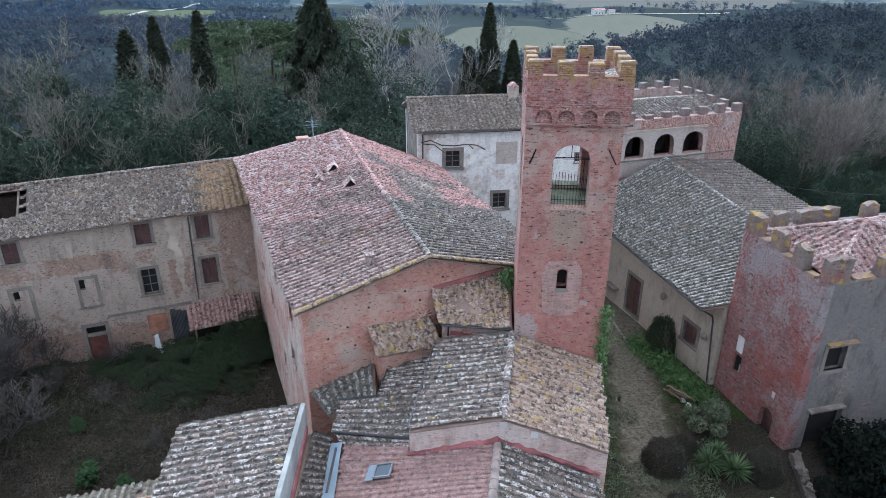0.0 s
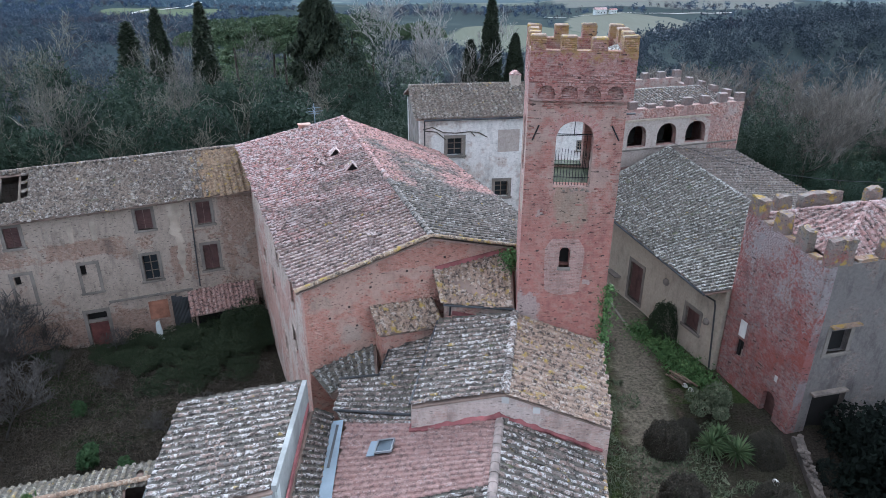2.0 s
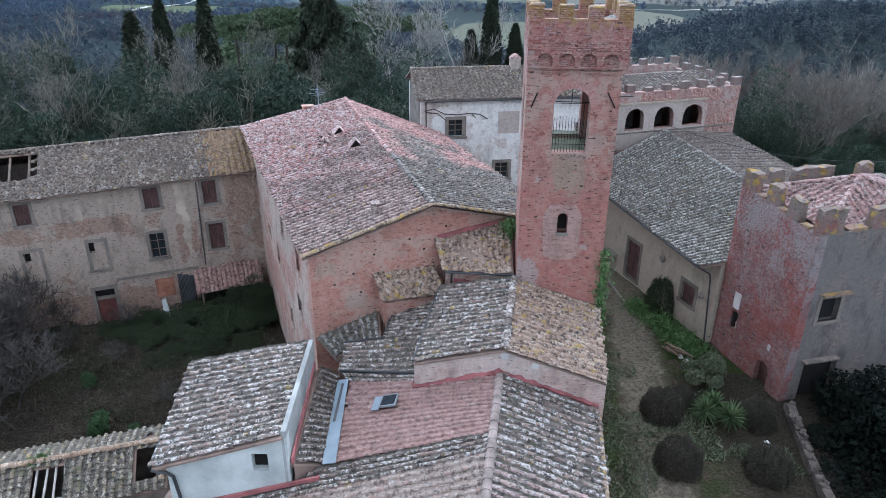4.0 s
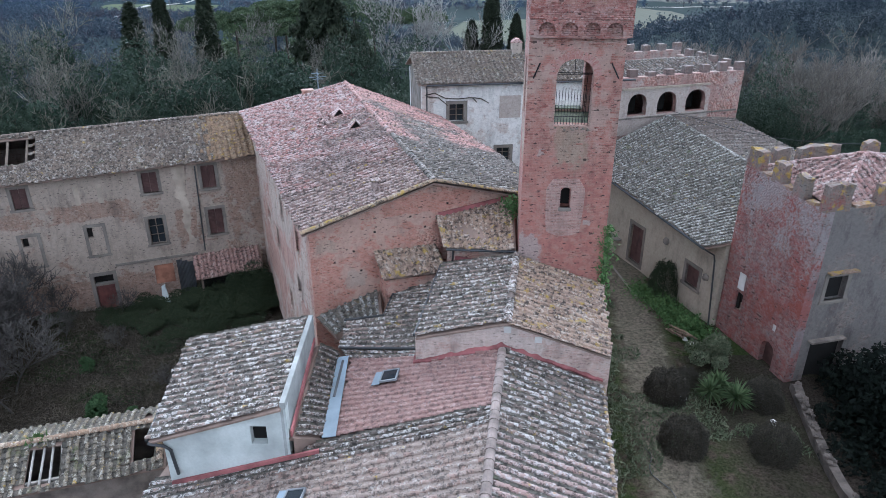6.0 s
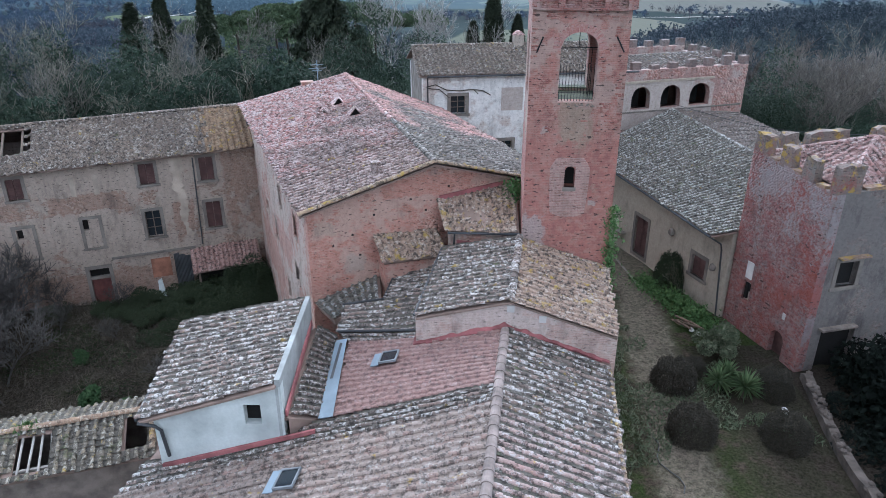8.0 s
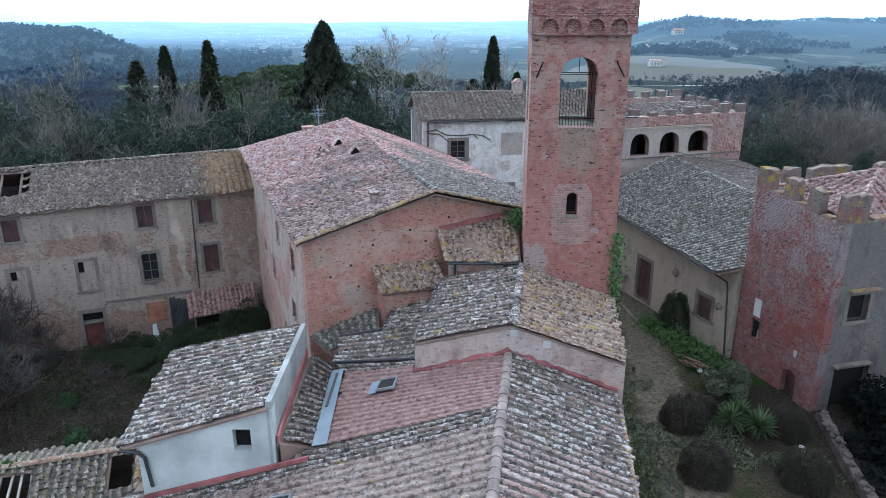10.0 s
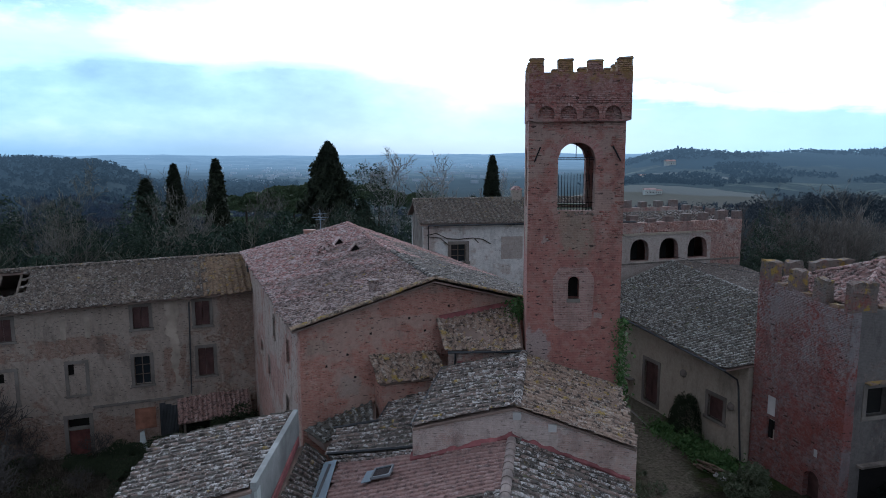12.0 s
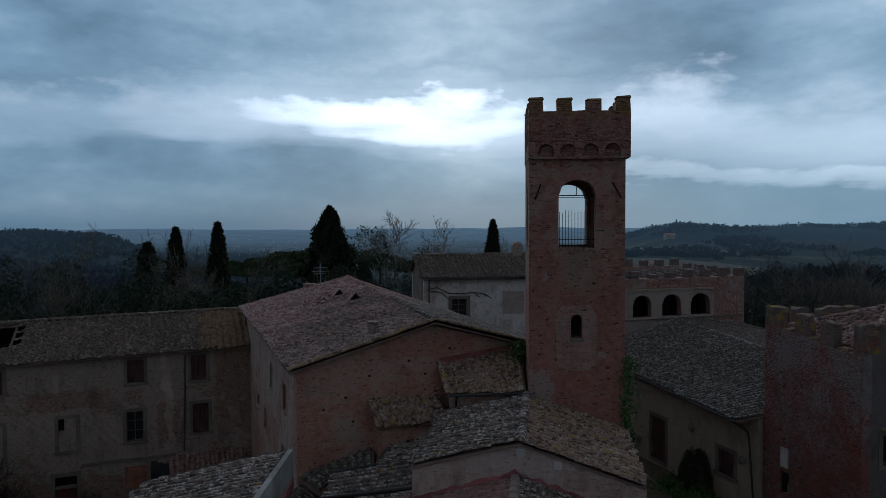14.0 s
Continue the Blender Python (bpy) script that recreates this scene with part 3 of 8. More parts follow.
TWIG_LIMB = leaf_material("pale_olive_bark", (0.085, 0.082, 0.064), (0.13, 0.125, 0.098), (0.185, 0.177, 0.142))
TWIG_STAND = leaf_material("brown_grey_twigs", (0.115, 0.1, 0.088), (0.17, 0.15, 0.132), (0.24, 0.212, 0.188))
TWIG_WOOD = leaf_material("bare_woodland_twigs", (0.05, 0.05, 0.06), (0.062, 0.061, 0.071), (0.078, 0.075, 0.085))
TWIG_PALE = leaf_material("pale_bare_bark", (0.2, 0.19, 0.175), (0.28, 0.27, 0.25), (0.36, 0.35, 0.32))
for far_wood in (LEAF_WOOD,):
    # blue glow rising with distance paints haze over the far woods
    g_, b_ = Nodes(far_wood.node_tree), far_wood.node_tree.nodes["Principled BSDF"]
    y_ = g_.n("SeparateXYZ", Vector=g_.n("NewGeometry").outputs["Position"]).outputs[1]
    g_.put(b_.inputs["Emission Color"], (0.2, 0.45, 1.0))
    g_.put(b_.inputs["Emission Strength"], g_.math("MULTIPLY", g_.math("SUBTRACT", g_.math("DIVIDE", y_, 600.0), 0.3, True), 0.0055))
BARK = plain("dark_bark", (0.09, 0.075, 0.06), 0.95, vary=0.4, scale=6)

# ---- builders ----


def mesh_object(name, verts, faces, mat, parent=None, label="", uvs=None, smooth=False):
    me = bpy.data.meshes.new(name)
    me.from_pydata([tuple(v) for v in verts], [], faces)
    if uvs is not None:
        layer = me.uv_layers.new(name="UVMap")
        layer.data.foreach_set("uv", np.array(uvs, dtype=np.float32).ravel())
    me.materials.append(mat)
    if smooth:
        me.polygons.foreach_set("use_smooth", [True] * len(me.polygons))
    me.update()
    ob = new(name, me)
    if parent is not None:
        ob.parent = parent
    if label:
        ob["label"] = label
    return ob


def part(name, bm, mat, parent, label=""):
    me = bpy.data.meshes.new(name)
    bm.to_mesh(me)
    bm.free()
    me.materials.append(mat)
    ob = new(name, me)
    ob.parent = parent
    if label:
        ob["label"] = label
    return ob


def thing(name, label, category, group="", kind=""):
    return tagged(new(name), label, category, group, kind)


class Shape:
    """Collects boxes, prisms and sheets of one part."""

    def __init__(self):
        self.v, self.f, self.uv = [], [], []

    def face(self, pts, uv=None):
        i = len(self.v)
        self.v += [Vector(p) for p in pts]
        self.f.append(tuple(range(i, i + len(pts))))
        if uv is None:
            n = (Vector(pts[1]) - Vector(pts[0])).cross(Vector(pts[-1]) - Vector(pts[0]))
            if abs(n.z) > 0.8 * n.length:
                uv = [(p[0], p[1]) for p in pts]
            else:
                flat = Vector((-n.y, n.x, 0)).normalized()
                uv = [(Vector(p).dot(flat), p[2]) for p in pts]
        self.uv += uv

    def prism(self, low, high):
        """A closed body between two rings of points."""
        n = len(low)
        for i in range(n):
            j = (i + 1) % n
            self.face([low[i], low[j], high[j], high[i]])
        self.face(list(reversed(low)))
        self.face(list(high))

    def box(self, o, u, v, w):
        o, u, v, w = (Vector(a) for a in (o, u, v, w))
        self.prism([o, o + u, o + u + v, o + v], [o + w, o + u + w, o + u + v + w, o + v + w])

    def tube(self, pts, r, sides=6):
        pts = [Vector(p) for p in pts]
        rings = []
        for i, p in enumerate(pts):
            d = (pts[min(i + 1, len(pts) - 1)] - pts[max(i - 1, 0)]).normalized()
            a = d.cross(Vector((0, 0, 1)) if abs(d.z) < 0.9 else Vector((1, 0, 0))).normalized()
            b = d.cross(a)
            rings.append([p + (a * math.cos(k * 2 * math.pi / sides) + b * math.sin(k * 2 * math.pi / sides)) * r for k in range(sides)])
        for a, b in zip(rings, rings[1:]):
            for k in range(sides):
                self.face([a[k], a[(k + 1) % sides], b[(k + 1) % sides], b[k]])
        self.face(list(reversed(rings[0]))), self.face(rings[-1])

    def make(self, name, mat, parent=None, label="", smooth=False):
        return mesh_object(name, self.v, self.f, mat, parent, label, self.uv, smooth)


class Wall:
    """An upright wall from p0 to p1 (plan), outer face on the right hand of that way. Places on it: s along, z up, d outwards."""

    def __init__(self, p0, p1, thick=0.5):
        self.p0 = Vector((*p0, 0))
        d = Vector((*p1, 0)) - self.p0
        self.length, self.u = d.length, d.normalized()
        self.n = Vector((self.u.y, -self.u.x, 0))
        self.thick = thick

    def at(self, s, z, d=0.0):
        return self.p0 + self.u * s + self.n * d + Vector((0, 0, z))

    def build(self, low, top, holes, mat, parent, label="", name="wall"):
        """low, top: heights, or lists of (s, z). holes: (s0, s1, z0, z1, rise of arch)."""
        def prof(p, s):
            if not isinstance(p, (list, tuple)):
                return p
            return float(np.interp(s, [a for a, _ in p], [b for _, b in p]))
        cuts = {0.0, self.length}
        for p in (low, top):
            if isinstance(p, (list, tuple)):
                cuts |= {min(max(a, 0.0), self.length) for a, _ in p}
        for s0, s1, z0, z1, rise in holes:
            k = 12 if rise else 1
            cuts |= {s0 + (s1 - s0) * i / k for i in range(k + 1)}
        cuts = sorted(cuts)
        sh = Shape()

        def cell(a, b, za0, za1, zb0, zb1):
            q = [(a, za0), (b, za1), (b, zb1), (a, zb0)]
            f = [self.at(s, z) for s, z in q]
            k = [self.at(s, z, -self.thick) for s, z in q]
            sh.face(f, q), sh.face(list(reversed(k)), list(reversed(q)))
            sh.face([f[3], f[2], k[2], k[3]], [(a, zb0), (b, zb1), (b, zb1 + self.thick), (a, zb0 + self.thick)])
            sh.face([f[1], f[0], k[0], k[1]], [(b, za1), (a, za0), (a, za0 - self.thick), (b, za1 - self.thick)])
            sh.face([f[0], f[3], k[3], k[0]], [(a, za0), (a, zb0), (a - self.thick, zb0), (a - self.thick, za0)])
            sh.face([f[2], f[1], k[1], k[2]], [(b, zb1), (b, za1), (b + self.thick, za1), (b + self.thick, zb1)])

        for a, b in zip(cuts, cuts[1:]):
            if b - a < 1e-5:
                continue
            mid = (a + b) / 2
            here = sorted([h for h in holes if h[0] < mid < h[1]], key=lambda h: h[2])
            lo = (prof(low, a), prof(low, b))
            for s0, s1, z0, z1, rise in here:
                cell(a, b, lo[0], lo[1], z0, z0)

                def crown(s):
                    if not rise:
                        return z1
                    x = (s - (s0 + s1) / 2) / ((s1 - s0) / 2)
                    return z1 - rise + rise * math.sqrt(max(0.0, 1 - x * x))
                lo = (crown(a), crown(b))
            cell(a, b, lo[0], lo[1], prof(top, a), prof(top, b))
        return sh.make(name, mat, parent, label)

    def slab(self, s0, s1, z0, z1, d0, d1, mat, parent, name, label=""):
        sh = Shape()
        sh.box(self.at(s0, z0, d0), self.u * (s1 - s0), -self.n * (d0 - d1), Vector((0, 0, z1 - z0)))
        return sh.make(name, mat, parent, label)


def window(w, house, s0, s1, z0, z1, fill, border=0.2, sill=True, label="", bars=(1, 2), surround=None):
    """A window in wall w: stone surround, sill, and a filling (shutter, glass or board) set back in the reveal."""
    mid = w.at((s0 + s1) / 2, z0)
    win = new("window")
    win.parent = house
    if label:
        win["label"] = label
    stone = surround or STONE
    if border:
        w.slab(s0 - border, s0, z0, z1, 0.035, -0.12, stone, win, "jamb")
        w.slab(s1, s1 + border, z0, z1, 0.035, -0.12, stone, win, "jamb")
        w.slab(s0 - border, s1 + border, z1, z1 + border, 0.04, -0.12, stone, win, "lintel")
        if sill:
            w.slab(s0 - border - 0.06, s1 + border + 0.06, z0 - border * 0.75, z0, 0.1, -0.12, stone, win, "sill")
        else:
            w.slab(s0 - border, s1 + border, z0 - border, z0, 0.035, -0.12, stone, win, "sill")
    if fill == "shutter":
        half = (s0 + s1) / 2
        for a, b in ((s0 + 0.01, half - 0.012), (half + 0.012, s1 - 0.01)):
            leaf = w.slab(a, b, z0 + 0.01, z1 - 0.01, -0.13, -0.17, SHUTTER, win, "shutter")
            sh = Shape()
            k = max(3, int((z1 - z0) / 0.11))
            for i in range(k):
                z = z0 + 0.06 + (z1 - z0 - 0.12) * i / k
                sh.box(w.at(a + 0.05, z, -0.105), w.u * (b - a - 0.1), -w.n * 0.022, Vector((0, 0, (z1 - z0 - 0.12) / k * 0.55)))
            sh.make("louvre", SHUTTER, leaf)
    else:
        # unglazed windows get a near-black sheet as their inner shade
        w.slab(s0, s1, z0, z1, -0.3, -0.33, GLASS if fill == "glass" else INTERIOR_SHADE, win, "pane")
        if fill == "glass":
            t = 0.05
            w.slab(s0, s0 + t, z0, z1, -0.22, -0.28, WOOD, win, "frame")
            w.slab(s1 - t, s1, z0, z1, -0.22, -0.28, WOOD, win, "frame")
            for i in range(1, bars[0] + 1):
                c = s0 + (s1 - s0) * i / (bars[0] + 1)
                w.slab(c - 0.03, c + 0.03, z0, z1, -0.225, -0.28, WOOD, win, "mullion")
            for i in range(1, bars[1] + 1):
                c = z0 + (z1 - z0) * i / (bars[1] + 1)
                w.slab(s0, s1, c - 0.02, c + 0.02, -0.23, -0.28, WOOD, win, "glazing_bar")
    return win


def tile_template():
    """Half-round cover tile, 1 unit wide and 1 long, wide end downhill at v = 0; and the shallow pan tile beside it."""
    cov, cf = [], []
    for v, r, lift in ((-0.14, 0.27, 0.042), (1.0, 0.23, 0.016)):
        for k in range(6):
            a = math.pi * k / 5
            cov.append((0.5 - math.cos(a) * r, v, 0.02 + math.sin(a) * 0.72 * r, lift))
    for k in range(5):
        cf.append((k, k + 1, k + 7, k + 6))
    # the thickness of the clay at the open end
    for k in range(6):
        a = math.pi * k / 5
        cov.append((0.5 - math.cos(a) * 0.225, -0.14, 0.02 + math.sin(a) * 0.72 * 0.215, 0.042))
    for k in range(5):
        cf.append((k + 1, k, k + 12, k + 13))
    # flat pan with turned-up sides and a front edge
    pan, pf = [], []
    for v, lift in ((-0.1, 0.03), (1.0, 0.0)):
        for x, z in ((-0.34, 0.09), (-0.27, 0.0), (0.27, 0.0), (0.34, 0.09)):
            pan.append((x, v, z, lift))
    for k in range(3):
        pf.append((k, k + 1, k + 5, k + 4))
    pan += [(-0.27, -0.1, 0.0, 0.005), (0.27, -0.1, 0.0, 0.005)]
    pf.append((2, 1, 8, 9))
    return (np.array(cov), cf), (np.array(pan), pf)


COVER, PAN = tile_template()
RNG = np.random.default_rng(7)


def tiled(roof, a, b, c, d, mat, pitch=0.33, gauge=0.28, keep=None, near=0, near_to=None, rough=1.0, sag=0.02, mats=None, deck=True, flat=False):
    """Tiles on the sheet a-b (top edge) to d-c (bottom edge, d under a), laid in columns from top to bottom, as a child of roof.
    keep(s, t): which places (shares of the sheet) are tiled. near: how many of the tiles closest to near_to are objects of their own."""
    a, b, c, d = (np.array(p, float) for p in (a, b, c, d))
    top, bot = np.linalg.norm(b - a), np.linalg.norm(c - d)
    run = (np.linalg.norm(d - a) + np.linalg.norm(c - b)) / 2
    cols, rows = max(2, round((top + bot) / 2 / pitch)), max(2, round(run / gauge))
    nrm = np.cross(c - d, a - d)
    nrm /= np.linalg.norm(nrm)
    if nrm[2] < 0:
        nrm = -nrm
    ci, ri = np.meshgrid(np.arange(cols), np.arange(rows), indexing="ij")
    ci, ri = ci.ravel(), ri.ravel()
    s, t = (ci + 0.5) / cols, (ri + 0.5) / rows          # t: 0 at the eave
    if keep is not None:
        ok = np.array([keep(x, y) for x, y in zip(s, t)], bool)
        ci, ri = ci[ok], ri[ok]
    n = len(ci)
    jit = RNG.normal(0, 1, (6, n)) * rough
    shift = RNG.normal(0, 0.3, cols)[ci]
    colwob = RNG.normal(0, 0.03, cols)[ci]

    def lay(tmpl, faces, off, seed):
        k = len(tmpl)
        x, v, z, lift = (tmpl[:, i][None, :] for i in range(4))
        if flat:
            z = z * 0.7
        cen = x - 0.5 if seed == 0 else x
        ang = (jit[0] * 0.035)[:, None]
        xx = cen + ang * (v - 0.4) * (gauge / pitch) + (0.5 if seed == 0 else 0.0) + (jit[1] * 0.03 + colwob)[:, None]
        ss = (ci[:, None] + off + xx) / cols
        tt = (ri[:, None] + v + (jit[2] * 0.06)[:, None] + (shift[:, None] * 0.6)) / rows
        tt = np.maximum(tt, -0.1 / rows - 0.02)
        hh = z * pitch * (1 + 0.06 * jit[3][:, None]) + lift + 0.008 * jit[4][:, None] + 0.02
        lowe = d + (c - d) * ss[..., None]
        high = a + (b - a) * ss[..., None]
        pts = lowe + (high - lowe) * np.clip(tt, -0.03, 1.0)[..., None]
        wave = sag * (np.sin(pts[..., 0] * 0.9 + pts[..., 1] * 0.37) + np.sin(pts[..., 1] * 0.71 - pts[..., 0] * 0.43 + 1.7)) * np.sin(np.pi * np.clip(tt, 0, 1)) ** 0.7
        pts = pts + nrm * (hh + wave)[..., None]
        return pts.reshape(-1, 3), (np.array(faces)[None] + (np.arange(n) * k)[:, None, None]).reshape(-1, 4)

    cp, cfc = lay(COVER[0], COVER[1], 0.0, 0)
    pp, pfc = lay(PAN[0], PAN[1], 0.0, 1)
    single = np.zeros(n, bool)
    if near:
        mid = cp.reshape(n, -1, 3).mean(1)
        order = np.argsort(np.linalg.norm(mid - np.array(near_to), axis=1))[:near]
        single[order] = True
    per = len(COVER[1])
    keepf = np.repeat(~single, per)
    verts = np.concatenate([cp, pp])
    faces = np.concatenate([cfc[keepf], pfc + len(cp)])
    me = bpy.data.meshes.new("roof_tiles")
    me.vertices.add(len(verts))
    me.vertices.foreach_set("co", verts.astype(np.float32).ravel())
    me.loops.add(faces.size)
    me.loops.foreach_set("vertex_index", faces.astype(np.int32).ravel())
    me.polygons.add(len(faces))
    me.polygons.foreach_set("loop_start", np.arange(0, faces.size, 4, dtype=np.int32))
    me.materials.append(mat)
    # old roofs get pans with that shade in their colour
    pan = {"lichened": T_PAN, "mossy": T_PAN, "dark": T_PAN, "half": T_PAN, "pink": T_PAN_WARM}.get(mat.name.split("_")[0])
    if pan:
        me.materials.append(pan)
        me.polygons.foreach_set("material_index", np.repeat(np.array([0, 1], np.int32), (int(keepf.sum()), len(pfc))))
    me.update(calc_edges=True)
    ob = new("roof_tiles", me)
    ob.parent = roof
    ob["kind"] = "stuff"
    if near:
        # one shared clay tile, set down singly
        fwd = (a + b) / 2 - (c + d) / 2
        fwd /= np.linalg.norm(fwd)
        side = np.cross(fwd, nrm)
        cen = cp.reshape(n, -1, 3)
        data = {}
        for v_ in range(4):
            tv = [((p[0] - 0.5) * pitch * (1 + 0.05 * v_), (p[1] - 0.43) * gauge, p[2] * pitch + p[3]) for p in COVER[0]]
            tm = bpy.data.meshes.new("tile")
            tm.from_pydata(tv, [], COVER[1])
            tm.materials.append(mat)
            data[v_] = tm
        for i in np.nonzero(single)[0]:
            o = new("tile", data[int(i) % 4])
            m = cen[i][:12].mean(0) - nrm * 0.085
            rot = Matrix((side, fwd, nrm)).transposed().to_4x4()
            o.parent = roof
            o.matrix_basis = Matrix.Translation(m) @ rot @ pose(0, 0, 0, 0, 0, float(jit[0][i]) * 2.0)
    return ob


def sheet(sh, a, b, c, d, thick=0.07, drop=0.06):
    """A sloping slab under tiles: top face a b c d, lowered a little."""
    n = (Vector(c) - Vector(d)).cross(Vector(a) - Vector(d)).normalized()
    if n.z < 0:
        n = -n
    hi = [Vector(p) - n * drop for p in (d, c, b, a)]
    sh.prism([p - n * thick for p in hi], hi)


def ridge_tiles(roof, p, q, mat, name="ridge_tile", step=0.4, r=0.13, lift=0.05, rough=1.0, limit=300):
    """A row of half-round ridge tiles from p to q, each an object of its own on shared meshes."""
    p, q = Vector(p), Vector(q)
    n = max(1, round((q - p).length / step))
    d = (q - p) / n
    side = d.cross(Vector((0, 0, 1))).normalized()
    up = side.cross(d).normalized()
    v, f = [], []
    for e, rr in ((-0.06, r * 1.12), (1.0, r * 0.92)):
        for k in range(7):
            a = math.pi * k / 6
            v.append((-math.cos(a) * rr, d.length * e, math.sin(a) * rr * 0.8))
    for k in range(6):
        f.append((k, k + 1, k + 8, k + 7))
    f.append(tuple(range(6, -1, -1)))
    me = bpy.data.meshes.new(name)
    me.from_pydata(v, [], f)
    me.materials.append(mat)
    rot = Matrix((side, d.normalized(), up)).transposed().to_4x4()
    for i in range(n):
        o = new(name, me)
        o.parent = roof
        j = RNG.normal(0, 1, 3) * rough
        o.matrix_basis = Matrix.Translation(p + d * i + up * (lift + 0.008 * j[0])) @ rot @ pose(0, 0, 0, 0, j[1] * 2, j[2] * 1.5)


def bricks(w, s0, s1, z0, z1, mat, parent, skip=(), keep=None, length=0.29, course=0.076, proud=0.016, near=0, seed=1, lost=0.07):
    """Courses of single bricks standing a little proud of wall w. skip: holes (s0, s1, z0, z1); keep(s, z): where brick is bare."""
    rng = np.random.default_rng(seed)
    lo = (lambda s: z0) if not callable(z0) else z0
    hi = (lambda s: z1) if not callable(z1) else z1
    zmin, zmax = min(lo(s0), lo(s1)), max(hi(t) for t in np.linspace(s0, s1, 9))
    boxes = []
    row, z = 0, zmin
    while z < zmax:
        s = s0 - length * rng.uniform()
        while s < s1:
            l = length * rng.uniform(0.7, 1.15) if rng.uniform() > 0.3 else length * 0.5
            a, b = max(s, s0), min(s + l - 0.016, s1)
            m, c = (a + b) / 2, z + course / 2
            s += l
            if b - a < 0.05 or c + course / 2 > hi(m) or c < lo(m) or rng.uniform() < lost:
                continue
            if any(h[0] - 0.02 < b and a < h[1] + 0.02 and h[2] - 0.02 < z + course and z < h[3] + 0.02 for h in skip):
                continue
            if keep is not None and not keep(m, c):
                continue
            boxes.append((a, b, z + 0.006, z + course - 0.008, proud * rng.uniform(0.2, 1.5)))
        z += course
        row += 1
    if not boxes:
        return
    q = np.array(boxes)
    n = len(q)
    o, u, nn = np.array(w.p0), np.array(w.u), np.array(w.n)

    def P(s, z, d):
        return o + s[:, None] * u + d[:, None] * nn + np.stack([np.zeros(n), np.zeros(n), z], 1)
    j = rng.normal(0, 0.004, (4, n))
    back = np.full(n, -0.02)
    f = [P(q[:, 0] + j[0], q[:, 2], q[:, 4]), P(q[:, 1], q[:, 2] + j[1], q[:, 4] + j[2]), P(q[:, 1], q[:, 3] + j[3], q[:, 4]), P(q[:, 0], q[:, 3], q[:, 4] + j[1])]
    k = [P(q[:, 0], q[:, 2], back), P(q[:, 1], q[:, 2], back), P(q[:, 1], q[:, 3], back), P(q[:, 0], q[:, 3], back)]
    verts = np.stack(f + k, 1).reshape(-1, 3)
    fc = np.array([(0, 1, 2, 3), (3, 2, 6, 7), (1, 0, 4, 5), (0, 3, 7, 4), (2, 1, 5, 6)])
    single = np.zeros(n, bool)
    if near:
        single[np.argsort(-q[:, 2])[:near]] = True
    base = np.nonzero(~single)[0] * 8
    faces = (fc[None] + base[:, None, None]).reshape(-1, 4)
    me = bpy.data.meshes.new("brickwork")
    me.vertices.add(len(verts))
    me.vertices.foreach_set("co", verts.astype(np.float32).ravel())
    me.loops.add(faces.size)
    me.loops.foreach_set("vertex_index", faces.astype(np.int32).ravel())
    me.polygons.add(len(faces))
    me.polygons.foreach_set("loop_start", np.arange(0, faces.size, 4, dtype=np.int32))
    me.materials.append(mat)
    me.update(calc_edges=True)
    ob = new("brickwork", me)
    ob.parent = parent
    ob["kind"] = "stuff"
    for i in np.nonzero(single)[0]:
        bm = bpy.data.meshes.get("single_brick_" + mat.name)
        if bm is None:
            bm = bpy.data.meshes.new("single_brick_" + mat.name)
            bm.from_pydata([(x, y, z) for z in (0, 1) for x, y in ((0, 0), (1, 0), (1, 1), (0, 1))], [], [(4, 5, 6, 7), (0, 1, 5, 4), (1, 2, 6, 5), (2, 3, 7, 6), (3, 0, 4, 7)])
            bm.materials.append(mat)
        a, b, c, d, e = q[i]
        m = Matrix((w.u, UP, w.n)).transposed().to_4x4()
        x = new("brick", bm)
        x.parent = parent
        x.matrix_basis = Matrix.Translation(w.at(a, c, -0.02)) @ m @ Matrix.Diagonal((b - a, d - c, e + 0.02, 1))
    return ob


UP = Vector((0, 0, 1))


def bare(scale, level, seed):
    """Where plaster has fallen: a patchy yes or no by place on the wall."""
    return lambda s, z: noise.fractal(Vector((s / scale + seed * 7.1, z / scale, seed * 3.3)), 1.0, 2.0, 4) > level

# ---- the ground ----


def smooth(a, b, x):
    t = min(1.0, max(0.0, (x - a) / (b - a)))
    return t * t * (3 - 2 * t)


def fbm(x, y, scale, octaves=4):
    return noise.fractal(Vector((x / scale, y / scale, 0.37)), 1.0, 2.0, octaves)


def ground_height(x, y):
    site = -6.6 + 2.55 * smooth(-7, 5, x) - 3.0 * smooth(19.5, 23, x) * smooth(40, 20, y)
    site -= 0.3 * smooth(36, 41, y) * smooth(-8, -12, x) + 0.15 * fbm(x, y, 6, 3)
    r = math.hypot(x * 0.9, y - 32)
    h = site - 46 * smooth(44, 230, r) - 20 * smooth(330, 900, r)
    if r > 60:
        h += smooth(60, 400, r) * 9 * fbm(x, y, 260, 4)
    az = x / max(y, 1.0)
    if y > 0:
        # wooded spur to the east, low hills beyond, and the far side of the plain
        h += 34 * math.exp(-((x - 180) / 88) ** 2 - ((y - 300) / 120) ** 2)
        h += (74 + 9 * fbm(x, y, 420, 4)) * smooth(0.16, 0.34, az) * math.exp(-((y - 2100) / 560) ** 2)
        h += 26 * smooth(0.1, 0.3, az) * math.exp(-((y - 1150) / 260) ** 2) * (0.7 + 0.6 * fbm(x, y, 300, 3))
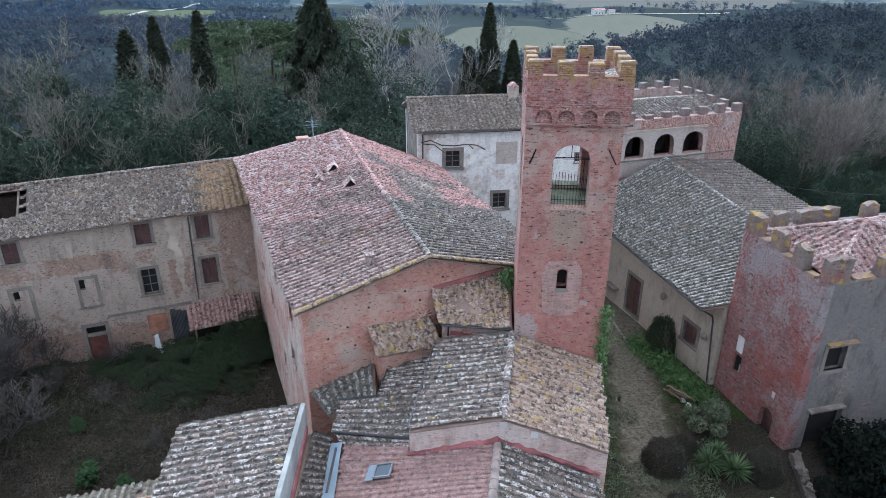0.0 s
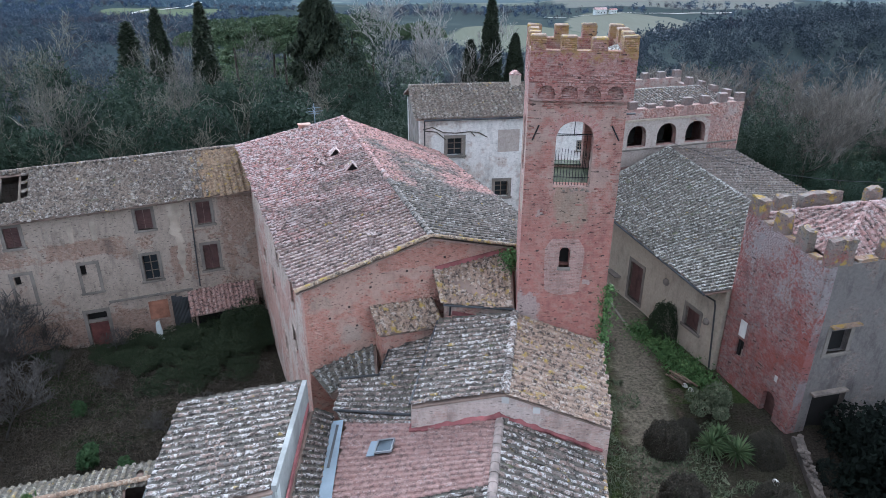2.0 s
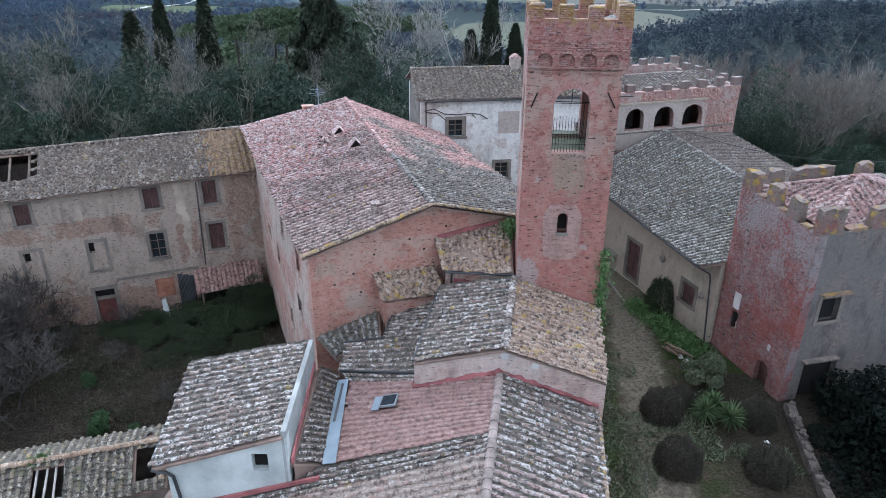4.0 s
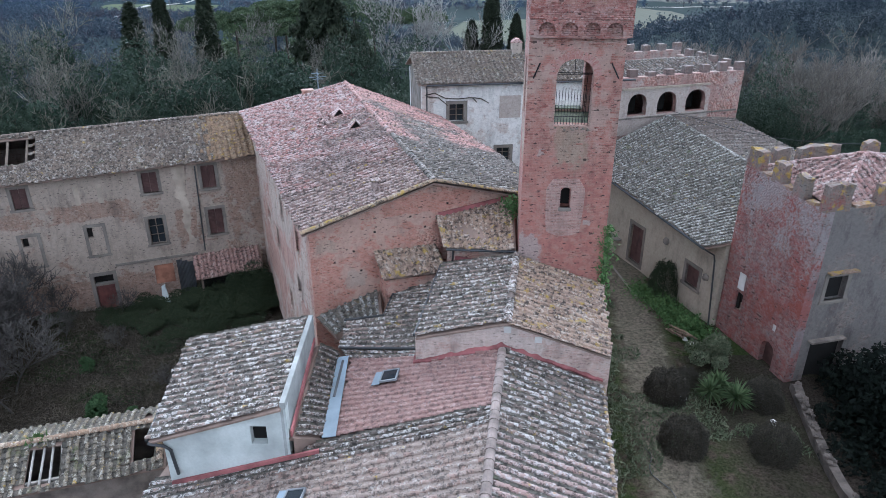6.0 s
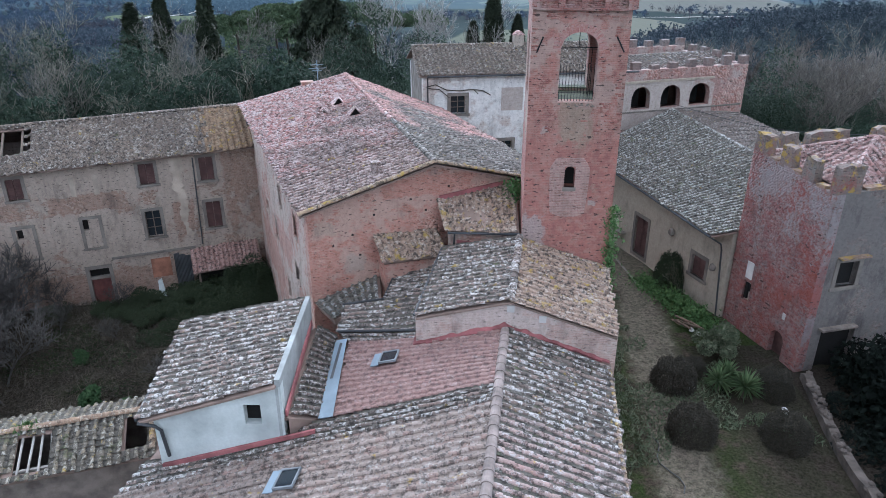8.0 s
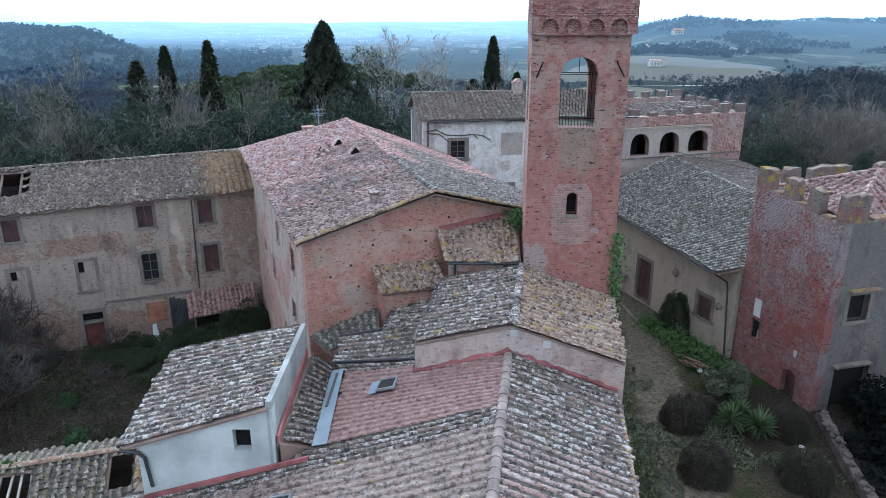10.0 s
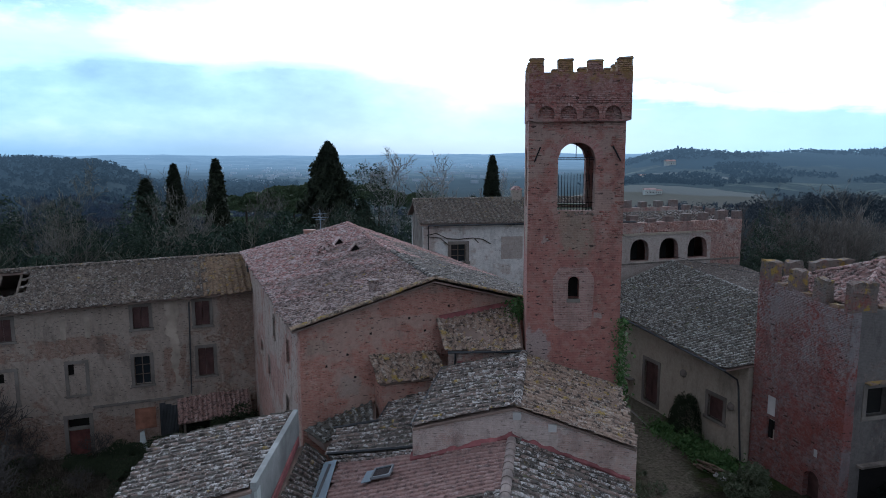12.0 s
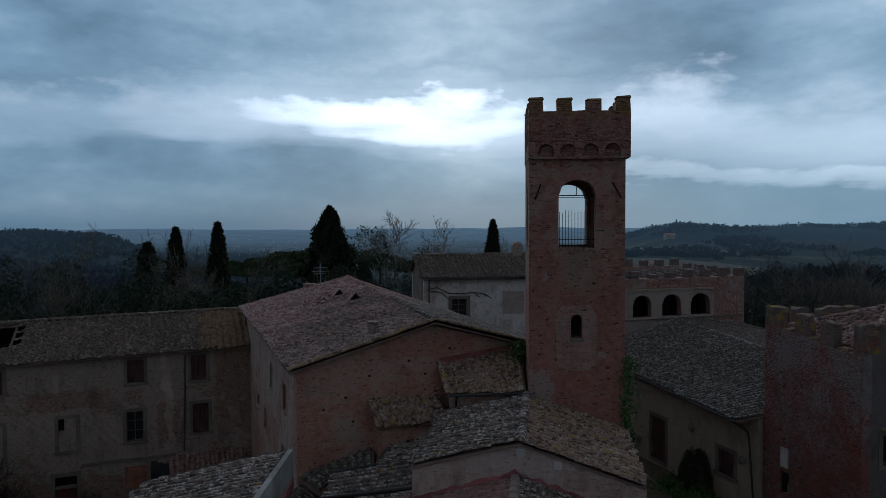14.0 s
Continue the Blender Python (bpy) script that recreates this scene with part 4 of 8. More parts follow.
        h += (66 + 10 * fbm(x, y, 300, 4)) * smooth(-0.38, -0.52, az) * math.exp(-((y - 1500) / 420) ** 2)
        h += 14 * smooth(-0.05, -0.25, az) * math.exp(-((y - 520) / 170) ** 2)
        h += (60 + 9 * fbm(x, y, 900, 3)) * smooth(3600, 4700, math.hypot(x, y))
    return h


HAZE_GLOW = (0.48, 0.74, 1.0)       # colour of the haze glow added to far things


def ground_material(misty=False):
    m, g, b = material("ground_cover", 0.97)
    p = g.n("NewGeometry").outputs["Position"]
    sep = g.n("SeparateXYZ", Vector=p)
    x, y, z = sep.outputs
    fine, mid = g.noise(p, 9.0, 6, 0.75), g.noise(p, 1.1, 5, 0.65)
    grass = g.mix(g.ramp(fine, [(0.35, 0.0), (0.65, 1.0)]), (0.013, 0.021, 0.008), (0.042, 0.055, 0.02))
    straw = g.mix(g.ramp(fine, [(0.35, 0.0), (0.65, 1.0)]), (0.02, 0.016, 0.012), (0.075, 0.06, 0.045))
    near = g.mix(g.ramp(mid, [(0.38, 0.0), (0.54, 1.0)]), straw, grass)
    gravel = g.mix(g.ramp(g.noise(p, 5.0, 6, 0.85), [(0.38, 0.0), (0.62, 1.0)]), (0.046, 0.04, 0.03), (0.18, 0.155, 0.12))
    lane = g.math("MULTIPLY", g.math("SUBTRACT", 1.0, g.math("MULTIPLY", g.math("ABSOLUTE", g.math("SUBTRACT", g.math("SUBTRACT", x, g.math("MULTIPLY", g.math("SUBTRACT", y, 31.0), 0.12)), 10.9)), 0.42), True), g.math("GREATER_THAN", x, 6.0))
    near = g.mix(g.math("MULTIPLY", g.ramp(g.math("ADD", lane, g.math("MULTIPLY", g.math("SUBTRACT", mid, 0.5), 1.2)), [(0.3, 0.0), (0.6, 1.0)]), 0.8), near, gravel)
    earth = g.mix(g.ramp(fine, [(0.35, 0.0), (0.65, 1.0)]), (0.011, 0.0096, 0.0078), (0.052, 0.0435, 0.033))
    wild = g.math("MULTIPLY", g.math("LESS_THAN", x, -5.0), g.ramp(g.noise(p, 0.35, 5, 0.6), [(0.25, 0.3), (0.5, 0.95)]))
    near = g.mix(wild, near, earth)
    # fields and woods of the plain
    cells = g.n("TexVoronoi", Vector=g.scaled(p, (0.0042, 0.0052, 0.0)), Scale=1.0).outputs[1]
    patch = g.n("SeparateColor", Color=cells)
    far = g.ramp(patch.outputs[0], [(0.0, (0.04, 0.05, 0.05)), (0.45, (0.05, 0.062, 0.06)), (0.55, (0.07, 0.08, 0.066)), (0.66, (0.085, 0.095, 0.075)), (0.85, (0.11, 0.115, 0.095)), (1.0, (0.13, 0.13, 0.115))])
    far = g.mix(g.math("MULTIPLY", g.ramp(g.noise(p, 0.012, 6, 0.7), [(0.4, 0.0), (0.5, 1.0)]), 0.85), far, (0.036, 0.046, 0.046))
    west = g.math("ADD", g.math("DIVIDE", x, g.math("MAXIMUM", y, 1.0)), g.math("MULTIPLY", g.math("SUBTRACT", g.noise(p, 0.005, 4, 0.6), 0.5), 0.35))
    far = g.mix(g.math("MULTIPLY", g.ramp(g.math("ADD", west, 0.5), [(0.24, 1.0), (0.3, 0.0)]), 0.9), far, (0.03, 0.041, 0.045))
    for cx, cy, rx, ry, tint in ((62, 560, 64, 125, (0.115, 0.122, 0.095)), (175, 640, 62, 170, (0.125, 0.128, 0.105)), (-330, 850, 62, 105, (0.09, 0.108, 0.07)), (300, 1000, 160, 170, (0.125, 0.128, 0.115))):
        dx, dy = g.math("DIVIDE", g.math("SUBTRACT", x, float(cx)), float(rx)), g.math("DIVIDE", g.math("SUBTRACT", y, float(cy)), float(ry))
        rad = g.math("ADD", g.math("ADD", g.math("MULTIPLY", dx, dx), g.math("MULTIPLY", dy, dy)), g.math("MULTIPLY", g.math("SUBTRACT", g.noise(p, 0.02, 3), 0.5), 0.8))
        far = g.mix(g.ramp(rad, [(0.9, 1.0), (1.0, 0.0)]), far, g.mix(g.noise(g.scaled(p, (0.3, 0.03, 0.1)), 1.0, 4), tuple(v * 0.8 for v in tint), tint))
    # ground beyond the garden wall takes the darker earth tones
    leaf = g.math("MULTIPLY", g.math("GREATER_THAN", x, 16.8), g.math("LESS_THAN", y, 28.0))
    near = g.mix(leaf, near, earth)
    bed = g.math("MULTIPLY", g.ramp(g.math("ADD", g.math("MULTIPLY", g.math("SUBTRACT", x, 11.0), 0.2), g.math("MULTIPLY", g.math("SUBTRACT", mid, 0.5), 1.5)), [(0.0, 0.0), (0.5, 1.0)]), g.math("LESS_THAN", y, 30.0))
    near = g.mix(g.math("MULTIPLY", bed, 0.8), near, g.mix(g.ramp(fine, [(0.35, 0.0), (0.65, 1.0)]), (0.013, 0.011, 0.009), (0.05, 0.041, 0.033)))
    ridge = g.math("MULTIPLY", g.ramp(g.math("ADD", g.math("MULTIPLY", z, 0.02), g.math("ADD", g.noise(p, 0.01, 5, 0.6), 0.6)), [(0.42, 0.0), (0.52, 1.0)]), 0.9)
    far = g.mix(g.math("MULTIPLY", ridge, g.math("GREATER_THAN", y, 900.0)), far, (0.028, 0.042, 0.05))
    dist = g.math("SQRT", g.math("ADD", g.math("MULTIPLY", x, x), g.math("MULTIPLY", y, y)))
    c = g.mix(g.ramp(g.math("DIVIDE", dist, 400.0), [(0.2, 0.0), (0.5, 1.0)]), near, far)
    # pale blue distance haze painted into the base colour
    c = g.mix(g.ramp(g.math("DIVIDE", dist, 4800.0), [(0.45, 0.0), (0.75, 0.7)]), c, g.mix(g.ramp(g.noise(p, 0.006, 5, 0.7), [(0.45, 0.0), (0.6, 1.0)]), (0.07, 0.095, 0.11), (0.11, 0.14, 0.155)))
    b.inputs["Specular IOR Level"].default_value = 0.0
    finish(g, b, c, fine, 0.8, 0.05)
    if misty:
        # emission growing with distance stands for haze over the far plain
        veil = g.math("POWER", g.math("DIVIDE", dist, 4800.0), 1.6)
        g.put(b.inputs["Emission Color"], HAZE_GLOW)
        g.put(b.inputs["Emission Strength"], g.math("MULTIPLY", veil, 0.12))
        m.name = "misty_far_plain"
    return m


def build_ground():
    rings = [0.01] + [1.6 * i for i in range(1, 46)]
    while rings[-1] < 4850:
        rings.append(rings[-1] * 1.055 + 0.4)
    k = 240
    split = next(i for i, r in enumerate(rings) if r > 1000)
    for name, part_rings, mat, label in (("ground", rings[:split + 1], ground_material(), "grassy courtyards and wooded slopes round the hamlet"), ("backdrop", rings[split:], ground_material(True), "farmed plain and low hills to the horizon, haze painted as glow")):
        v, f = [], []
        for r in part_rings:
            for i in range(k):
                a = 2 * math.pi * i / k
                x, y = r * math.sin(a), 25 + r * math.cos(a)
                v.append((x, y, ground_height(x, y)))
        for j in range(len(part_rings) - 1):
            for i in range(k):
                a, b = j * k + i, j * k + (i + 1) % k
                f.append((a, b, b + k, a + k))
        tagged(mesh_object(name, v, f, mat, smooth=True), label, "ground", kind="structure")


build_ground()

# ---- bell tower ----


def bare_depth(s, z):
    return noise.fractal(Vector((s * 2.3, z * 1.4, 4.4)), 1.0, 2.0, 4)


def bell_tower():
    house = thing("bell_tower", "tall weathered red brick bell tower with battlements", "tower")
    a = Vector((3.05, 25.15, 0))
    u = Vector((3.61, -0.25, 0)).normalized()
    v = Vector((-u.y, u.x, 0))
    wid, dep, t = 3.62, 3.45, 0.62
    top = 14.1
    c = [a, a + u * wid, a + u * wid + v * dep, a + v * dep]
    sides = [Wall(c[i].xy, c[(i + 1) % 4].xy, t) for i in range(4)]
    front, right, back, left = sides
    op = (1.12, 2.53, 9.98, 12.58, 0.62)
    ob = (wid - 2.53, wid - 1.12, 9.98, 12.58, 0.62)
    front.build(-4.2, top, [(1.6, 2.02, 6.55, 7.42, 0.2), op], BRICK_TOWER, house, "red brick wall with faded plaster")
    ring = (op[0] - 0.4, op[1] + 0.4, 11.9, 13.0)
    bricks(front, 0, wid, 3.0, 13.36, B_TOWER, house, skip=[(1.5, 2.1, 6.4, 7.45), (op[0], op[1], 9.84, 12.0), ring], keep=lambda s, z: bare(0.7, 0.1 if z > 8.9 + 0.9 * bare_depth(s, z) else 0.62, 1)(s, z) and not ((s - 1.78) ** 2 / 0.68 + (z - 6.65) ** 2 / 1.7 < 1) and not ((s - 1.85) ** 2 / 0.55 + (z - 8.9) ** 2 / 1.5 < 1 + 1.2 * bare_depth(s, z)), seed=3, proud=0.009, lost=0.2)
    bricks(front, 0.25, wid - 0.1, 13.42, 13.93, B_HEAD, house, seed=77, proud=0.012, lost=0.1)
    back.build(-4.2, top, [ob], BRICK_TOWER, house)
    right.length, left.length = dep - 2 * t - 0.004, dep - 2 * t - 0.004
    right.p0 += right.u * (t + 0.002)
    left.p0 += left.u * (t + 0.002)
    right.build(-4.2, top, [(0.5, 1.7, 9.98, 12.4, 0.5)], BRICK_TOWER, house)
    left.build(-4.2, top, [(0.5, 1.7, 9.98, 12.4, 0.5)], BRICK_TOWER, house)
    bricks(right, 0, right.length, 3.0, 13.36, B_TOWER, house, skip=[(0.4, 1.8, 9.9, 12.5)], keep=lambda s, z: bare(0.8, 0.1 if z > 8.9 else 0.55, 2)(s, z), seed=4, proud=0.009)
    # floor of the bell chamber and roof behind the battlements
    sh = Shape()
    sh.box(a + u * t + v * t + UP * 9.7, u * (wid - 2 * t), v * (dep - 2 * t), UP * 0.2)
    sh.make("belfry_floor", MOSS, house, "moss-grown belfry floor")
    back.slab(ob[0] + 0.01, ob[1] - 0.01, 9.982, 10.03, -0.01, -0.6, MOSS, house, "mossy_sill")
    sh = Shape()
    sh.box(a + u * 0.1 + v * 0.1 + UP * 14.3, u * (wid - 0.2), v * (dep - 0.2), UP * 0.15)
    sh.make("roof", RUBBLE, house, "flat rubble-strewn tower roof")
    # rounded patch of bare, beige brick round the slit
    for i, (cs, cz, ws, wz, m) in enumerate(((1.8, 6.55, 0.78, 1.26, BRICK_SCAR),)):
        n = 28
        ring = []
        for k in range(n):
            th = 2 * math.pi * k / n
            q = lambda t: math.copysign(abs(t) ** 0.45, t)
            ring.append((cs + q(math.cos(th)) * ws * (1 + 0.04 * math.sin(5 * th)), cz + q(math.sin(th)) * wz * (1 + 0.03 * math.sin(7 * th))))
        inner = [(1.6, 7.22), (1.6, 6.55), (2.02, 6.55), (2.02, 7.22)]
        sh = Shape()
        if i == 0:
            for k in range(n):
                p0, p1 = ring[k], ring[(k + 1) % n]
                c0 = (min(max(p0[0], 1.6), 2.02), min(max(p0[1], 6.55), 7.42))
                c1 = (min(max(p1[0], 1.6), 2.02), min(max(p1[1], 6.55), 7.42))
                q4 = [p0, p1, c1, c0]
                sh.face([front.at(x, z, 0.012) for x, z in q4], q4)
                sh.face([front.at(*p0, 0.0), front.at(*p1, 0.0), front.at(*p1, 0.012), front.at(*p0, 0.012)])
        else:
            sh.face([front.at(x, z, 0.01) for x, z in ring], ring)
        sh.make("bare_patch", m, house)
    # projecting head on small blind arches
    o = 0.16
    h = [a - u * 0.03 - v * o, a + u * (wid + o) - v * o, a + u * (wid + o) + v * (dep + o), a - u * 0.03 + v * (dep + o)]
    for i in range(4):
        w = Wall(h[i].xy, h[(i + 1) % 4].xy, 0.42)
        if i % 2:
            w.length -= 2 * 0.422
            w.p0 += w.u * 0.422
        w.build(14.02, 15.16, [], BRICK_HEAD, house, "ragged brick battlement", "parapet")
        bricks(w, 0, w.length, 14.03, 15.15, B_HEAD, house, near=150 if i == 0 else 0, proud=0.014, seed=10 + i, lost=0.22, length=0.25)
        w2 = Wall(h[i].xy, h[(i + 1) % 4].xy, o - 0.004)
        n = 4
        L = w2.length
        if i % 2 == 0:
            step = (L - 0.5) / n
            holes = [(0.25 + step * k + 0.11, 0.25 + step * (k + 1) - 0.11, 13.3, 13.93, 0.29) for k in range(n)]
            w2.thick = o - 0.004
            w2.build([(0, 13.42), (0.25, 13.36), (L - 0.25, 13.36), (L, 13.42)], 14.016, [(p, q, 13.44, z1, r) for p, q, _, z1, r in holes], BRICK_HEAD, house, "", "corbel_arch")
            bricks(w2, 0.05, L - 0.05, 13.46, 14.0, B_HEAD, house, skip=[(p - 0.16, q + 0.16, 13.4, z1 + 0.16) for p, q, _, z1, r in holes], proud=0.012, seed=20 + i, lost=0.2)
            for p, q, _, z1, r in holes:
                for j in range(9):
                    th = math.pi * (j + 0.5) / 9
                    m, rx = (p + q) / 2, (q - p) / 2
                    cen = w2.at(m - math.cos(th) * (rx + 0.05), z1 - r + math.sin(th) * (r + 0.05), 0.0)
                    sh = Shape()
                    rad = (w2.u * -math.cos(th) + UP * math.sin(th))
                    tan = (w2.u * math.sin(th) + UP * math.cos(th))
                    sh.box(cen - rad * 0.05 - tan * 0.04 + w2.n * 0.018, rad * 0.1, tan * 0.08, -w2.n * 0.06)
                    sh.make("brick", B_HEAD, house)
        else:
            w2.p0 += w2.u * o
            w2.length -= 2 * o
            w2.build(13.4, 14.016, [], BRICK_HEAD, house, "", "corbel_band")
        # merlons
        n = 4
        L = (h[(i + 1) % 4] - h[i]).length
        full = Wall(h[i].xy, h[(i + 1) % 4].xy, 0.42)
        mw = 0.56
        for k in range(n):
            s = (L - mw) * k / (n - 1)
            if i % 2 and k in (0, n - 1):
                continue
            sh = Shape()
            z1 = 15.66 + RNG.normal(0, 0.03)
            sh.prism([full.at(s + e, 15.1, dd) for e, dd in ((0, 0), (mw, 0), (mw, -0.42), (0, -0.42))],
                     [full.at(s + e + RNG.normal(0, 0.02), z1 + RNG.normal(0, 0.025), dd) for e, dd in ((0.01, -0.01), (mw - 0.01, -0.01), (mw - 0.01, -0.41), (0.01, -0.41))])
            sh.make("merlon", BRICK_HEAD, house)
            mwall = Wall(full.at(s, 0).xy, full.at(s + mw, 0).xy, 0.4)
            bricks(mwall, 0.02, mw - 0.02, 15.17, z1 - 0.06, B_HEAD, house, proud=0.012, seed=40 + 4 * i + k, lost=0.2, length=0.25)
            sh = Shape()
            sh.prism([full.at(s + e, z1 - 0.03, dd) for e, dd in ((-0.015, 0.015), (mw + 0.015, 0.015), (mw + 0.015, -0.43), (-0.015, -0.43))],
                     [full.at(s + e, z1 + 0.035 + RNG.normal(0, 0.012), dd) for e, dd in ((0.03, -0.02), (mw - 0.03, -0.02), (mw - 0.03, -0.4), (0.03, -0.4))])
            sh.make("capstone", LICHEN, house)
    # what is left of a tiled shelter behind the battlements
    sh = Shape()
    p = [front.at(2.45, 14.72, -0.5), front.at(3.3, 15.02, -0.5), front.at(3.3, 15.1, -1.6), front.at(2.45, 14.8, -1.6)]
    sh.prism(p, [q + UP * 0.08 for q in p])
    sh.make("shelter_roof", T_GREEN, house, "mossy remnant of a tiled shelter")
    # ring of bricks round the belfry arch
    for j in range(17):
        th = math.pi * (j + 0.5) / 17
        rad = front.u * -math.cos(th) + UP * math.sin(th)
        tan = front.u * math.sin(th) + UP * math.cos(th)
        cen = front.at((op[0] + op[1]) / 2 - math.cos(th) * 0.705, 11.96 + math.sin(th) * 0.62, 0.0)
        sh = Shape()
        sh.box(cen + rad * 0.005 - tan * 0.055 + front.n * 0.012, rad * 0.3, tan * 0.11, -front.n * 0.1)
        sh.make("brick", B_RING, house)
    # crumbled sill: loose stones and moss along the edge
    front.slab(op[0], op[1], 9.86, 9.975, -0.01, -0.5, RUBBLE, house, "sill")
    for k in range(22):
        bm = bmesh.new()
        bmesh.ops.create_icosphere(bm, subdivisions=1, radius=0.03 + 0.05 * RNG.uniform())
        for vert in bm.verts:
            vert.co *= 1 + 0.5 * noise.noise(vert.co * 9 + Vector((k, 0, 0)))
            vert.co.z *= 0.6
        o_ = part("crumbled_stone", bm, MOSS if k % 5 == 0 else RUBBLE, house)
        o_.location = front.at(op[0] + (op[1] - op[0]) * RNG.uniform(), 9.93 - 0.1 * RNG.uniform() ** 2, -0.02)
    # iron tie anchors beside the arch
    for s0, z0, s1, z1 in ((0.22, 11.84, 0.44, 12.42), (3.14, 12.45, 3.45, 11.89)):
        sh = Shape()
        sh.tube([front.at(s0, z0, 0.05), front.at(s1, z1, 0.05)], 0.03)
        sh.make("tie_anchor", IRON, house)
    # railing and bell frame in the opening
    rail = new("railing")
    rail.parent = house
    for k in range(12):
        s = op[0] + 0.06 + (op[1] - op[0] - 0.12) * k / 11
        sh = Shape()
        sh.tube([front.at(s, 9.98, -0.3), front.at(s, 11.42 + 0.05 * RNG.normal(), -0.3)], 0.011, 5)
        sh.make("baluster", IRON, rail)
    sh = Shape()
    sh.tube([front.at(op[0], 10.3, -0.3), front.at(op[1], 10.3, -0.3)], 0.014, 5)
    sh.make("rail", IRON, rail)
    sh = Shape()
    sh.tube([front.at(op[0], 12.0, -0.35), front.at(op[1], 12.0, -0.35)], 0.02, 5)
    sh.tube([front.at(op[0], 11.93, -0.4), front.at(op[1], 11.93, -0.4)], 0.012, 5)
    sh.tube([front.at(1.83, 12.0, -0.35), front.at(1.83, 12.55, -0.35)], 0.015, 5)
    sh.make("bell_frame", IRON, house)
    sh = Shape()
    sh.tube([front.at(2.3, 10.0, -0.5), front.at(2.35, 12.0, -0.4)], 0.012, 5)
    sh.make("bell_rope", IRON, house)
    # dark sheet behind the slit paints its depth in shade
    front.slab(1.6, 2.02, 6.5, 7.44, -0.5, -0.54, INTERIOR_SHADE, house, "slit_backing")
    front.slab(1.55, 2.08, 6.4, 6.55, 0.03, -0.2, STONE, house, "slit_sill")


bell_tower()

# ---- big hall behind the church (pink tiled roof) ----
MBA = radians(21.3)
MBU, MBV = Vector((math.cos(MBA), math.sin(MBA), 0)), Vector((-math.sin(MBA), math.cos(MBA), 0))
MBO = Vector((-6.2, 25.07, 0))


def mb(u, v, z=0.0):
    return MBO + MBU * u + MBV * v + UP * z


def hall():
    house = thing("hall_house", "large red brick hall with a worn pink tiled gable roof", "house")
    e = 0.32
    # plan: front gable, long side walls, skewed back
    fl, fr, br, bl = mb(e, e), mb(12.7, e), mb(12.7, 17.9), mb(e, 23.1)
    front = Wall(fl.xy, fr.xy, 0.5)
    front.build(-6.5, [(0, 5.16), (5.75, 6.66), (12.4, 4.9)], [], BRICK_HALL, house, "orange-red brick gable wall", "gable_wall")
    bricks(front, 0, 9.6, 0.5, lambda s: min(5.1 + s * 0.261, 6.6 - (s - 5.75) * 0.26), B_HALL, house, skip=[(1.35, 2.75, 1.0, 2.8)], keep=bare(0.9, 0.24, 4), seed=5, proud=0.009, lost=0.2)
    left = Wall(bl.xy, (fl + MBV * 0.502).xy, 0.5)
    L = left.length
    wins = [(2.5, 3.3, 2.75, 3.95), (2.95, 3.95, 0.05, 1.1), (7.4, 8.1, 2.75, 3.95), (10.2, 11.0, -0.2, 1.0), (13.6, 14.6, 0.2, 1.0), (6.8, 7.5, -2.6, -1.4)]
    left.build(-6.5, 5.1, [(L - b, L - a, z0, z1, 0) for a, b, z0, z1 in wins], PLASTER_PINK, house, "long wall of worn pink plaster")
    for a, b, z0, z1 in wins:
        window(left, house, L - b, L - a, z0, z1, "dark", 0.07, surround=PLASTER_PINK)
    back = Wall(br.xy, bl.xy, 0.5)
    bl_ = back.length
    back.build(-6.5, [(0, 4.85), (5.6, 6.9), (bl_, 5.0)], [], PLASTER_PINK, house)
    right = Wall((fr + MBV * 0.502).xy, (br - MBV * 0.502).xy, 0.5)
    right.build(-6.5, 4.8, [], PLASTER_PINK, house)
    roof = new("roof")
    roof.parent = house
    roof["label"] = "pink and grey clay tile roof, patched and lichened"
    g0, g1 = (6.0, -0.05, 6.9), (7.1, 20.9, 7.22)
    el0, el1, er1, er0 = (-0.05, -0.05, 5.26), (-0.05, 23.7, 5.1), (13.1, 18.0, 4.95), (13.1, -0.05, 4.95)
    P = {k: mb(*q) for k, q in dict(g0=g0, g1=g1, el0=el0, el1=el1, er1=er1, er0=er0).items()}
    sh = Shape()
    sheet(sh, P["g1"], P["g0"], P["el0"], P["el1"])
    sheet(sh, P["g0"], P["g1"], P["er1"], P["er0"])
    sh.make("roof_deck", DECK, roof)
    tiled(roof, P["g1"], P["g0"], P["el0"], P["el1"], T_PINK, near=300, near_to=(-4, 26, 6), rough=0.8, sag=0.025)
    tiled(roof, P["g0"], P["g1"], P["er1"], P["er0"], T_SLOPE, rough=0.9, sag=0.025)
    ridge_tiles(roof, P["g0"], P["g1"], T_SLOPE, r=0.16)
    ridge_tiles(roof, P["el0"] + UP * 0.03, P["g0"] + UP * 0.03, T_VERGE, "verge_tile", r=0.13, lift=0.03)
    ridge_tiles(roof, P["g0"] + UP * 0.03, P["er0"] + UP * 0.03, T_VERGE, "verge_tile", r=0.13, lift=0.03)
    ridge_tiles(roof, P["el1"], P["g1"], T_PINK, "verge_tile", r=0.13, lift=0.03)


hall()

# ---- church ----
CO = Vector((2.02, 19.75, 0))
CV = Vector((0.1357, 0.9907, 0))
CU = Vector((0.9907, -0.1357, 0))
RIDGE_Z, SL, SR = 3.15, 0.278, 0.355


def ch(u, v, z=None):
    if z is None:
        z = RIDGE_Z - (SL * -u if u < 0 else SR * u)
    return CO + CU * u + CV * v + UP * z


def ai(u, v):
    """On the flatter aisle roof beside the choir."""
    return ch(u, v, RIDGE_Z + 0.222 * u)


